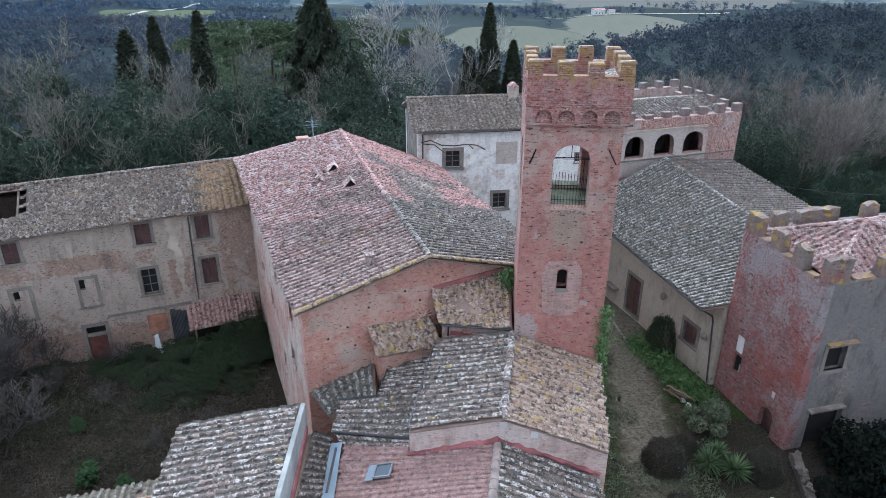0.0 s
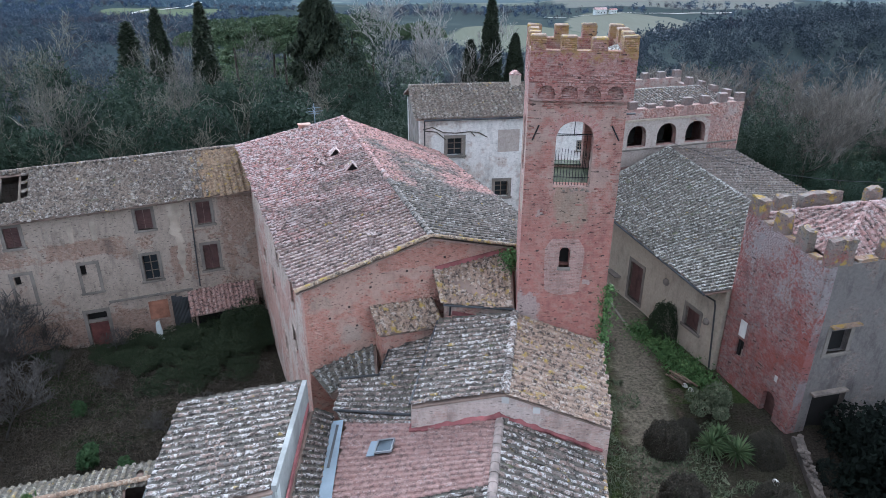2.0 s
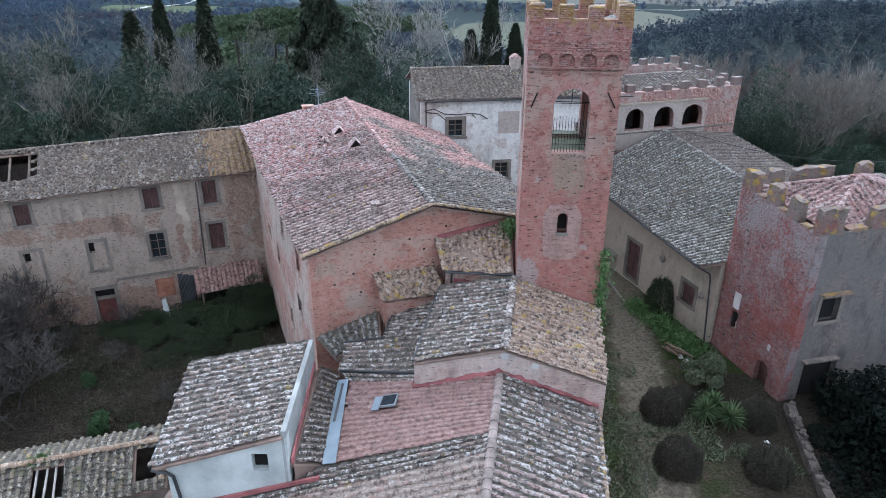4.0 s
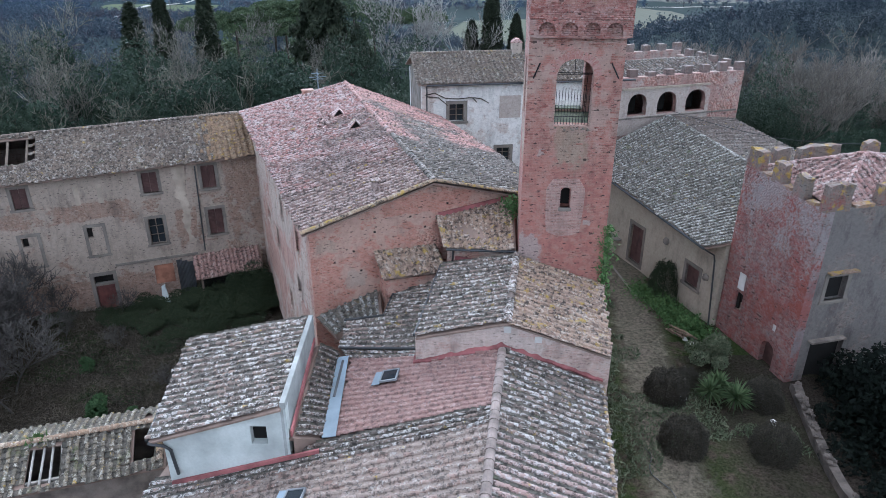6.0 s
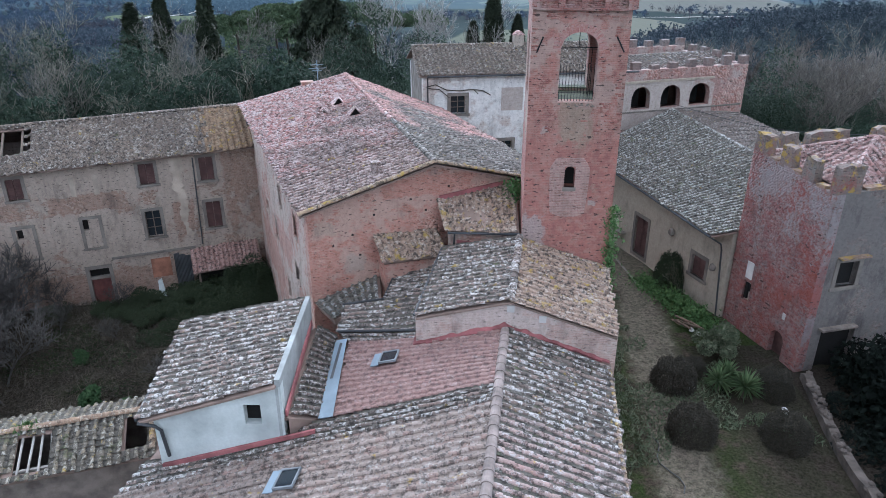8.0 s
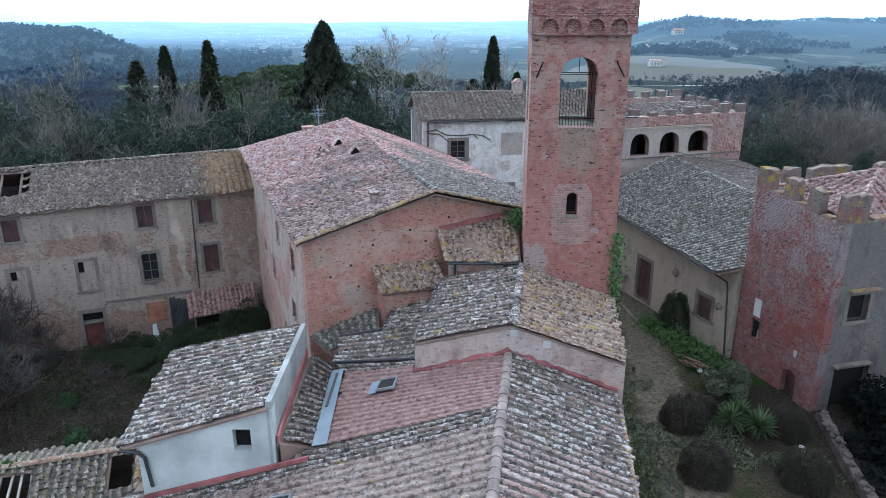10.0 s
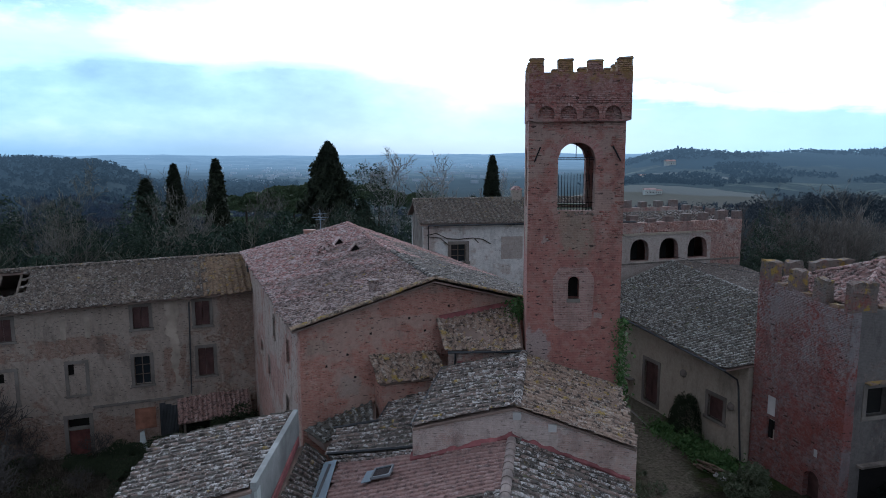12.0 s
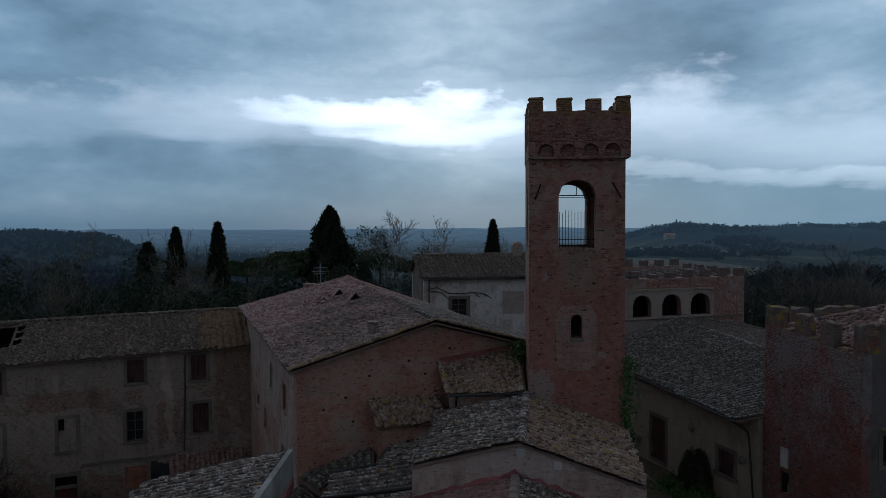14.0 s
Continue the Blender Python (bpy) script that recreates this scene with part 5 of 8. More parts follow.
def church():
    house = thing("church", "low brick church with broad lichened tile roofs", "church")
    # choir: higher part before the tower
    f = [Vector((-1.2, 19.9, 3.42)), Vector((2.14, 19.6, 4.25)), Vector((5.95, 19.35, 2.95))]
    k = [Vector((-0.25, 25.9, 3.45)), Vector((2.98, 25.14, 4.3)), Vector((6.75, 24.9, 3.0))]
    w = Wall(f[0].xy, f[2].xy, 0.4)
    w.p0 += w.n * -0.06
    s1 = (f[1] - f[0]).xy.length
    w.build(-4.2, [(0, f[0].z - 0.07), (s1, f[1].z - 0.07), (w.length, f[2].z - 0.07)], [], PLASTER_GABLE, house, "pinkish plastered gable above the nave", "gable_wall")
    lw = Wall((k[0] + Vector((0.1, 0, 0))).xy, (f[0] + Vector((0.1, 0.44, 0))).xy, 0.35)
    lw.build(-4.2, 3.3, [], PLASTER_PINK, house)
    rw = Wall((f[2] + Vector((-0.14, 0.42, 0))).xy, (k[2] + Vector((-0.14, 0, 0))).xy, 0.35)
    rw.build(-4.2, 2.82, [], BRICK_HALL, house)
    roof = new("choir_roof")
    roof.parent = house
    sh = Shape()
    sheet(sh, k[1], f[1], f[0], k[0])
    sheet(sh, f[1], k[1], k[2], f[2])
    sh.make("roof_deck", DECK, roof)
    tiled(roof, k[1], f[1], f[0], k[0], T_GREY, near=300, near_to=(1, 20, 4), rough=1.3)
    tiled(roof, f[1], k[1], k[2], f[2], T_OCHRE, near=300, near_to=(3, 20, 4), rough=1.3)
    ridge_tiles(roof, f[1], k[1], T_GREY, r=0.15)
    # red painted flashing at the wall's foot
    sh = Shape()
    frng = np.random.default_rng(77)
    for e0, e1 in ((ch(-3.3, -0.38), ch(0, -0.2)), (ch(0, -0.2), ch(3.75, 0.08))):
        n = 14
        tops = [0.2 + 0.1 * frng.uniform(-1, 1) for _ in range(n + 1)]
        for i in range(n):
            q0, q1 = e0.lerp(e1, i / n), e0.lerp(e1, (i + 1) / n)
            low = frng.uniform(-0.06, 0.06)
            sh.prism([q0 + UP * 0.02 + CV * low, q1 + UP * 0.02 + CV * low, q1 + CV * 0.3 + UP * 0.02, q0 + CV * 0.3 + UP * 0.02],
                     [q0 + UP * 0.09 + CV * low, q1 + UP * 0.09 + CV * low, q1 + CV * 0.28 + UP * tops[i + 1], q0 + CV * 0.28 + UP * tops[i]])
    sh.make("flashing", RED_BAND, house, "dull red painted flashing")
    for s, z in ((s1 + 0.02, 3.75), (s1 + 1.15, 3.38)):
        w.slab(s - 0.13, s + 0.13, z, z + 0.26, 0.03, -0.1, MARBLE, house, "stone_block")
    # nave
    far = -17.0
    roof = new("nave_roof")
    roof.parent = house
    sh = Shape()
    sheet(sh, ch(0, far), ch(0, -0.1), ch(3.75, -0.1), ch(3.75, far))
    sheet(sh, ch(0, -4.2), ch(0, far), ch(-11.4, far), ch(-11.4, -4.2))
    sheet(sh, ch(0, -0.3), ch(0, -4.2), ch(-5.9, -4.2), ch(-5.95, 0.8))
    sh.make("roof_deck", DECK, roof)
    tiled(roof, ch(0, -4.7), ch(0, -0.1), ch(3.75, -0.1), ch(3.75, -4.7), T_GREY, near=150, near_to=(4, 16, 3), rough=1.3)
    tiled(roof, ch(0, far), ch(0, -4.7), ch(3.75, -4.7), ch(3.75, far), T_MIX, near=200, near_to=(4, 13, 3), rough=1.1)
    tiled(roof, ch(0, -0.3), ch(0, -3.5), ch(-5.35, -4.15), ch(-5.95, 0.75), T_RED, pitch=0.27, gauge=0.3, near=300, near_to=(0, 17, 3), rough=0.5, sag=0.02)
    tiled(roof, ch(-3.25, 0.6), ch(-3.25, 0.08), ch(-6.0, 0.72), ch(-6.62, 1.6), T_GREY, rough=1.2)
    sh = Shape()
    q = [ch(-3.2, 0.95), ch(-3.2, -0.1), ch(-5.95, 0.6), ch(-6.75, 2.1)]
    sh.prism([p - UP * 0.12 for p in q], [p - UP * 0.04 for p in q])
    sh.make("roof_deck", DECK, roof)
    tiled(roof, ch(0, -3.5), ch(0, -4.45), ch(-11.4, -6.6), ch(-11.4, -5.2), T_GREY, rough=1.2)
    tiled(roof, ch(0, -4.45), ch(0, far), ch(-11.4, far), ch(-11.4, -6.6), T_ROSE, pitch=0.33, gauge=0.27, near=300, near_to=(-1, 13, 3), rough=0.8)
    ridge_tiles(roof, ch(0, -6.6, RIDGE_Z + 0.02), ch(0, -0.3, RIDGE_Z + 0.02), RIDGE_NEW, step=0.45, r=0.15, rough=0.4, lift=0.02)
    ridge_tiles(roof, ch(0, far, RIDGE_Z + 0.02), ch(0, -6.6, RIDGE_Z + 0.02), RIDGE_NEW, step=0.45, r=0.15, rough=0.5, lift=0.02)
    ridge_tiles(roof, ch(3.72, far), ch(3.72, -0.1), T_VERGE, "eave_tile", step=0.3, r=0.09, lift=0.0)
    nr = Wall(ch(3.5, far).xy, ch(3.5, 0.4).xy, 0.4)
    nr.build(-4.3, 1.75, [], BRICK_HALL, house)
    nl = Wall(ch(-11.1, -4.3).xy, ch(-11.1, far).xy, 0.4)
    nl.build(-6.6, -0.08, [], PLASTER_PINK, house)
    # lower roof between choir and hall
    roof = new("aisle_roof")
    roof.parent = house
    sh = Shape()
    sheet(sh, ai(-3.2, 3.3), ch(-3.2, 0.6) + UP * 0.04, ch(-6.7, 1.65) + UP * 0.04, ai(-6.9, 3.3))
    sheet(sh, ai(-2.9, 6.3), ai(-3.2, 3.3), ai(-5.2, 3.3), ai(-5.2, 6.0))
    sh.make("roof_deck", DECK, roof)
    tiled(roof, ai(-3.2, 3.3), ch(-3.2, 0.55) + UP * 0.06, ch(-6.65, 1.6) + UP * 0.06, ai(-6.9, 3.3), T_GREY, near=200, near_to=(-3, 20, 2), rough=1.3)
    tiled(roof, ai(-2.9, 6.3), ai(-3.2, 3.3), ai(-5.2, 3.3), ai(-5.2, 6.0), T_GREY, rough=1.3)


church()


def white_house():
    house = thing("white_house", "small white plastered outbuilding with a lean-to tile roof", "house")
    a, b, c, d = Vector((-5.3, 21.5, 3.3)), Vector((-5.12, 15.6, 3.5)), Vector((-9.62, 15.6, 2.15)), Vector((-10.25, 21.6, 2.2))
    front = Wall((c + Vector((0.47, 0.13, 0))).xy, (b + Vector((0.02, 0.13, 0))).xy, 0.35)
    L = front.length
    front.build(-4, [(0, 2.12), (L, 3.38)], [(2.85, 3.37, 1.98, 2.7, 0)], PLASTER_BLUE, house, "pale blue-white plastered wall")
    window(front, house, 2.85, 3.37, 1.98, 2.7, "dark", 0.0)
    side = Wall((b + Vector((0.02, 0.13, 0))).xy, (a + Vector((0.05, 0, 0))).xy, 0.17)
    side.p0 += side.u * 0.002
    side.build(-4, [(0, 3.62), (side.length, 3.4)], [], PLASTER_EDGE, house, "white parapet along the roof")
    left = Wall((d + Vector((0.3, 0, 0))).xy, (c + Vector((0.3, 0.46, 0))).xy, 0.3)
    left.build(-6.6, 2.05, [], PLASTER_PINK, house)
    back = Wall((a + Vector((-0.3, -0.1, 0))).xy, (d + Vector((0.6, -0.1, 0))).xy, 0.3)
    back.build(-6.6, [(0, 3.15), (back.length, 2.05)], [], PLASTER_PINK, house)
    roof = new("roof")
    roof.parent = house
    a2, b2 = a + Vector((-0.13, 0, 0)), b + Vector((-0.13, 0, 0))
    sh = Shape()
    sheet(sh, a2, b2, c, d)
    sh.make("roof_deck", DECK, roof)
    tiled(roof, a2, b2, c, d, T_GREY, near=300, near_to=(-6, 16, 3), rough=1.4)


white_house()

# ---- long farm wing across the yard ----


def farm_wing():
    house = thing("farm_house", "derelict brick farm wing with shuttered windows and tile roof", "house")
    w = Wall((-34.83, 35.3), (-13.1, 44.1), 0.5)
    wins = [(8.3, 9.15, 1.0, 2.35, "shutter"), (15.85, 16.8, 1.1, 2.5, "shutter"), (19.6, 20.5, 0.95, 2.55, "shutter"), (15.75, 16.72, -2.6, -0.75, "glass"),
            (19.65, 20.62, -2.48, -0.6, "shutter"), (2.2, 3.1, 1.0, 2.35, "shutter")]
    small = [(11.97, 12.32, -1.55, -0.8), (8.2, 8.56, -1.62, -0.98)]
    holes = [(a, b, c, d, 0) for a, b, c, d, _ in wins] + [(a, b, c, d, 0) for a, b, c, d in small] + [(11.75, 12.95, -7.1, -4.35, 0)]
    w.build(-7.7, [(0, 2.55), (w.length, 2.95)], holes, BRICK_FARM, house, "patchy brick and plaster front wall")
    for a, b, c, d, fill in wins:
        window(w, house, a, b, c, d, fill, 0.2, label="grey stone-framed window with closed brown shutters" if fill == "shutter" else "stone-framed window with dark broken panes")
    for a, b, c, d in small:
        window(w, house, a, b, c, d, "dark", 0.0)
    for s0, s1, z0, z1 in ((11.8, 13.15, -2.8, -0.6), (7.95, 9.3, -3.0, -0.7)):
        fr = new("blocked_window")
        fr.parent = house
        w.slab(s0, s0 + 0.2, z0, z1, 0.04, -0.1, STONE, fr, "jamb")
        w.slab(s1 - 0.2, s1, z0, z1, 0.04, -0.1, STONE, fr, "jamb")
        w.slab(s0 + 0.202, s1 - 0.202, z1 - 0.2, z1, 0.04, -0.1, STONE, fr, "lintel")
        w.slab(s0 - 0.05, s1 + 0.05, z0 - 0.14, z0, 0.08, -0.1, STONE, fr, "sill")
    door = new("door")
    door.parent = house
    w.slab(11.52, 11.75, -7.3, -4.35, 0.04, -0.1, STONE, door, "jamb")
    w.slab(12.95, 13.18, -7.3, -4.35, 0.04, -0.1, STONE, door, "jamb")
    w.slab(11.52, 13.18, -4.35, -4.1, 0.045, -0.1, STONE, door, "lintel")
    w.slab(11.75, 12.95, -5.1, -4.95, 0.0, -0.3, STONE, door, "transom")
    w.slab(11.78, 12.92, -7.1, -5.1, -0.15, -0.2, DOOR_RED, door, "door_leaf", "dull red plank door")
    w.slab(11.75, 12.95, -4.95, -4.35, -0.35, -0.38, INTERIOR_SHADE, door, "fanlight")
    # back and ends
    n = -w.n
    dp = 8.2
    a, b = w.at(0, 0), w.at(w.length, 0)
    Wall((b + n * dp).xy, (a + n * dp).xy, 0.5).build(-7, 2.8, [], BRICK_PALE, house)
    for p, q in (((a + n * dp), a), (b, (b + n * dp))):
        e = Wall(p.xy, q.xy, 0.4)
        e.p0 += e.u * 0.502
        e.length -= 1.004
        e.build(-7, [(0, 2.6), (e.length / 2, 4.5), (e.length, 2.6)], [], BRICK_PALE, house, "", "end_wall")
    roof = new("roof")
    roof.parent = house
    ov = w.n * 0.45
    el, er = a + ov + UP * 2.62, b + ov + UP * 3.02
    rl, rr = a + n * 4.1 + UP * 4.55, b + n * 4.1 + UP * 4.95
    bl, br = a + n * (dp + 0.4) + UP * 2.7, b + n * (dp + 0.4) + UP * 2.9
    hole = (0.3, 0.42)

    def keep(s, t):
        return not (hole[0] < s < hole[1] + 0.012 * math.sin(t * 40) and 0.4 < t < 0.92)

    def on(s, t):
        lo, hi = el.lerp(er, s), rl.lerp(rr, s)
        return lo.lerp(hi, t)
    sh = Shape()
    for s0, s1, t0, t1 in ((0, hole[0], 0, 1), (hole[1], 1, 0, 1), (hole[0], hole[1], 0, 0.4), (hole[0], hole[1], 0.92, 1)):
        sheet(sh, on(s0, t1), on(s1, t1), on(s1, t0), on(s0, t0))
    sheet(sh, rr, rl, bl, br)
    sh.make("roof_deck", DECK, roof)
    tiled(roof, rl, rr, er, el, T_BROWN, pitch=0.4, keep=lambda s, t: keep(s, t) and s < 0.872 + 0.012 * math.sin(t * 23), rough=0.8, sag=0.025)
    tiled(roof, rl, rr, er, el, T_TAN, pitch=0.42, gauge=0.36, keep=lambda s, t: s >= 0.856 + 0.012 * math.sin(t * 23), rough=0.5, sag=0.025)
    tiled(roof, rr, rl, bl, br, T_BROWN, rough=1.0)
    ridge_tiles(roof, rl, rr, T_BROWN, r=0.15)
    # rafters bared by the fallen tiles
    for k in range(6):
        s = hole[0] + (hole[1] - hole[0]) * k / 5
        if k in (1, 3):
            continue
        sh = Shape()
        p, q = on(s, 0.4), on(s, 0.92)
        sh.box(p - w.u * 0.06 - UP * 0.25, w.u * 0.12, q - p, UP * 0.13)
        sh.make("rafter", WOOD, roof)


farm_wing()

# ---- white villa behind ----


def villa():
    house = thing("villa", "white flaking plastered house with a brown tile roof", "house")
    ang = radians(9.0)
    u = Vector((math.cos(ang), math.sin(ang), 0))
    v = Vector((-u.y, u.x, 0))
    e0 = Vector((-2.05, 47.0, 0))
    a = e0 + u * 0.3 + v * 0.4
    w = Wall(a.xy, (a + u * 14.6).xy, 0.5)
    wins = [(2.0, 3.08, 4.35, 5.6), (5.6, 6.6, 1.0, 2.2), (11.75, 12.3, 4.3, 5.0)]
    w.build(-6, 6.95, [(p, q, z0, z1, 0) for p, q, z0, z1 in wins], PLASTER_WHITE, house, "white plaster wall flaking off the brick")
    for p, q, z0, z1 in wins:
        window(w, house, p, q, z0, z1, "glass", 0.24 if p < 9 else 0.1, label="stone-framed barred window", bars=(1, 2))
    c = [a, a + u * 14.6, a + u * 14.6 + v * 8, a + v * 8]
    for i in (1, 2, 3):
        x = Wall(c[i].xy, c[(i + 1) % 4].xy, 0.5)
        if i != 2:
            x.p0 += x.u * 0.502
            x.length -= 1.004
            x.build(-6, [(0, 7.0), (x.length / 2, 8.4), (x.length, 7.0)], [], RUBBLE, house, "", "end_wall")
        else:
            x.build(-6, 6.95, [], PLASTER_WHITE, house)
    roof = new("roof")
    roof.parent = house
    e1 = e0 + u * 15.2
    q = [e0 + UP * 7.15, e1 + UP * 7.15, e0 + v * 4.4 + UP * 8.55, e1 + v * 4.4 + UP * 8.55, e0 + v * 8.8 + UP * 7.15, e1 + v * 8.8 + UP * 7.15]
    sh = Shape()
    sheet(sh, q[2], q[3], q[1], q[0])
    sheet(sh, q[3], q[2], q[4], q[5])
    sh.make("roof_deck", DECK, roof)
    tiled(roof, q[2], q[3], q[1], q[0], T_BROWN)
    tiled(roof, q[3], q[2], q[4], q[5], T_BROWN)
    ridge_tiles(roof, q[2], q[3], T_BROWN, r=0.15)


villa()

# ---- battlemented loggia ----


def loggia():
    house = thing("loggia_house", "battlemented brick house with three arched loggia openings", "house")
    w = Wall((11.0, 51.46), (24.45, 56.015), 0.5)
    off = 1.056
    arches = [(2.45, 4.15), (5.15, 6.95), (7.85, 9.75)]
    w.build(-6, 6.6, [(a + off, b + off, 3.55, 5.3, 0.8) for a, b in arches], BRICK_LOGGIA, house, "pink brick and cream plaster wall")
    bricks(w, 2.0, w.length, -1, 6.6, B_LOGGIA, house, skip=[(2.1, 11.2, 1.9, 5.8)], keep=bare(1.6, -0.1, 8), seed=8, proud=0.02, length=0.32, course=0.09)
    # black sheets behind the arches stand for the loggia's shade
    for a, b in arches:
        w.slab(a + off, b + off, 3.4, 5.35, -1.6, -1.64, INTERIOR_SHADE, house, "loggia_back")
    w.slab(0.3, w.length - 0.2, 3.3, 3.42, 0.1, 0.004, STONE, house, "string_course")
    w.slab(2.8, 11.0, 5.62, 5.78, 0.12, 0.004, PLASTER_CREAM, house, "cornice")
    coat = Wall(w.at(2.2, 0, 0.03).xy, w.at(11.15, 0, 0.03).xy, 0.027)
    coat.build([(0, 2.0), (5, 2.1), (8.95, 2.5)], [(0, 5.6), (8.3, 5.6), (8.95, 5.2)], [(p + off - 2.2, q + off - 2.2, 3.55, 5.3, 0.8) for p, q in arches], PLASTER_LOGGIA, house, "cream plaster coat round the arches", "plaster_coat")
    sh = Shape()
    n = -w.n
    c = [w.at(0, 0), w.at(w.length, 0), w.at(w.length, 0) + n * 9, w.at(0, 0) + n * 9]
    for i in (1, 2, 3):
        x = Wall(c[i].xy, c[(i + 1) % 4].xy, 0.5)
        if i != 2:
            x.p0 += x.u * 0.502
            x.length -= 1.004
        x.build(-6, 6.6 if i != 2 else 7.0, [], BRICK_LOGGIA, house)
    roof = new("roof")
    roof.parent = house
    a, b, e, d = c[0] + n * 5 + UP * 6.9, c[1] + n * 5 + UP * 6.9, c[1] + n * 0.6 + UP * 6.1, c[0] + n * 0.6 + UP * 6.1
    sh = Shape()
    sheet(sh, a, b, e, d)
    sheet(sh, b, a, c[3] - n * 0.6 + UP * 6.1, c[2] - n * 0.6 + UP * 6.1)
    sh.make("roof_deck", DECK, roof)
    tiled(roof, a, b, e, d, T_GREY)
    tiled(roof, b, a, c[3] - n * 0.6 + UP * 6.1, c[2] - n * 0.6 + UP * 6.1, T_GREY)
    for i in range(4):
        x = Wall(c[i].xy, c[(i + 1) % 4].xy, 0.5)
        z = 6.6 if i != 2 else 7.0
        k = max(3, round(x.length / 1.5))
        mw = 0.72
        for j in range(k):
            s = 0.002 + (x.length - mw) * j / (k - 1)
            if i % 2 and j in (0, k - 1):
                continue
            zz = z + (0.62 if i or j > k - 4 else 0.42) + 0.08 * RNG.normal()
            bm = bmesh.new()
            bmesh.ops.create_cube(bm, size=1.0)
            bmesh.ops.subdivide_edges(bm, edges=bm.edges, cuts=3, use_grid_fill=True)
            for vert in bm.verts:
                q0 = Vector((vert.co.x * mw, vert.co.y * 0.48, (vert.co.z + 0.5) * (zz - z + 0.02)))
                vert.co = q0 + (0.015 + 0.07 * max(0.0, vert.co.z)) * noise.noise_vector(q0 * 2.6 + Vector((s * 3, i * 5, 0)))
            uv = bm.loops.layers.uv.new("UVMap")
            for face in bm.faces:
                for loop in face.loops:
                    loop[uv].uv = (loop.vert.co.x + loop.vert.co.y, loop.vert.co.z)
            o = part("merlon", bm, BRICK_MERLON, house)
            o.matrix_basis = Matrix.Translation(x.at(s + mw / 2, z - 0.02, -0.25)) @ Matrix.Rotation(math.atan2(x.u.y, x.u.x), 4, "Z")


loggia()

# ---- cream house with the large mossy roof ----
RBE0, RBE1 = Vector((14.25, 32.95, 1.1)), Vector((11.3, 42.3, 1.55))


def cream_house():
    house = thing("cream_house", "low cream plastered house under a wide mossy tile roof", "house")
    e = (RBE1 - RBE0).normalized()
    n = Vector((e.y, -e.x, 0)).normalized()
    far = Vector((9.97, 46.77, 1.78))
    w = Wall((10.83, 46.6), (15.5, 33.1), 0.45)
    L = w.length
    holes = [(L - 8.9, L - 7.5, -3.6, -1.0, 0), (L - 2.9, L - 1.7, -2.5, -1.25, 0)]
    w.build(-5, [(0, 1.5), (L, 1.1)], holes, PLASTER_CREAM, house, "cream plastered wall, stained at the foot")
    window(w, house, L - 8.9, L - 7.5, -3.6, -1.0, "shutter", 0.22, sill=False, label="stone-framed doorway with closed brown shutters")
    window(w, house, L - 2.9, L - 1.7, -2.5, -1.25, "shutter", 0.22, label="window with brown shutters")
    for s_, z_ in ((5.06, -0.72), (1.1, -1.35)):
        bm = bmesh.new()
        bmesh.ops.create_icosphere(bm, subdivisions=2, radius=0.24)
        for vert in bm.verts:
            vert.co *= 1 + 0.4 * noise.noise(vert.co * 5 + Vector((s_, 0, 0)))
            vert.co.y *= 0.55
        o = part("wall_ornament", bm, STONE, house, "weathered stone ornament on the wall")
        o.matrix_basis = Matrix.Translation(w.at(L - s_, z_, 0.06)) @ Matrix.Rotation(math.atan2(w.u.y, w.u.x), 4, "Z")
    w.slab(L - 11.2, L - 9.9, -2.75, -2.66, 0.45, 0.003, STONE, house, "stone_bench")
    # roof: long slope down to the eave, ridge falling towards the fort, flatter slope behind
    top1, top0 = Vector((17.76, 53.04, 3.45)), Vector((22.3, 33.6, 2.3))
    b1, b0 = top1 + Vector((6.0, 2.0, -0.65)), top0 + Vector((6.0, 2.0, -0.65))
    gw = Wall((15.55, 33.3), (27.6, 35.9), 0.4)
    gw.build(-5, [(0, 1.05), (6.9, 2.05), (gw.length, 1.5)], [], PLASTER_CREAM, house, "", "end_wall")
    fw = Wall((23.2, 54.6), (10.9, 46.9), 0.4)
    fw.build(-5, [(0, 2.5), (5.6, 3.1), (fw.length, 1.6)], [], PLASTER_CREAM, house, "", "end_wall")
    rw = Wall((27.5, 36.5), (23.4, 54.2), 0.4)
    rw.build(-5, [(0, 1.4), (rw.length, 2.5)], [], PLASTER_CREAM, house, "", "back_wall")
    roof = new("roof")
    roof.parent = house
    sh = Shape()
    sheet(sh, top1, top0, RBE0, far)
    sheet(sh, top0, top1, b1, b0)
    sh.make("roof_deck", DECK, roof)
    tiled(roof, top1, top0, RBE0, far, T_GREEN, near=300, near_to=(14.3, 34, 1), rough=1.1, sag=0.025)
    tiled(roof, top0, top1, b1, b0, T_DUSK)
    ridge_tiles(roof, top0, top1, T_GREEN, r=0.15)
    ridge_tiles(roof, far, top1, T_GREEN, "verge_tile", r=0.14)
    # gutter and downpipe
    sh = Shape()
    sh.tube([RBE0 - UP * 0.08 - n * 0.05, far - UP * 0.08 - n * 0.05], 0.07)
    sh.make("gutter", PIPE, house)
    sh = Shape()
    sh.tube([RBE0 + e * 0.3 - UP * 0.12, RBE0 + e * 0.25 + n * 0.95 - UP * 0.75, RBE0 + e * 0.25 + n * 1.05 - UP * 1.1, w.at(L - 0.15, -4.2, 0.08)], 0.05)
    sh.make("downpipe", PIPE, house)


cream_house()

# ---- brick fort tower ----


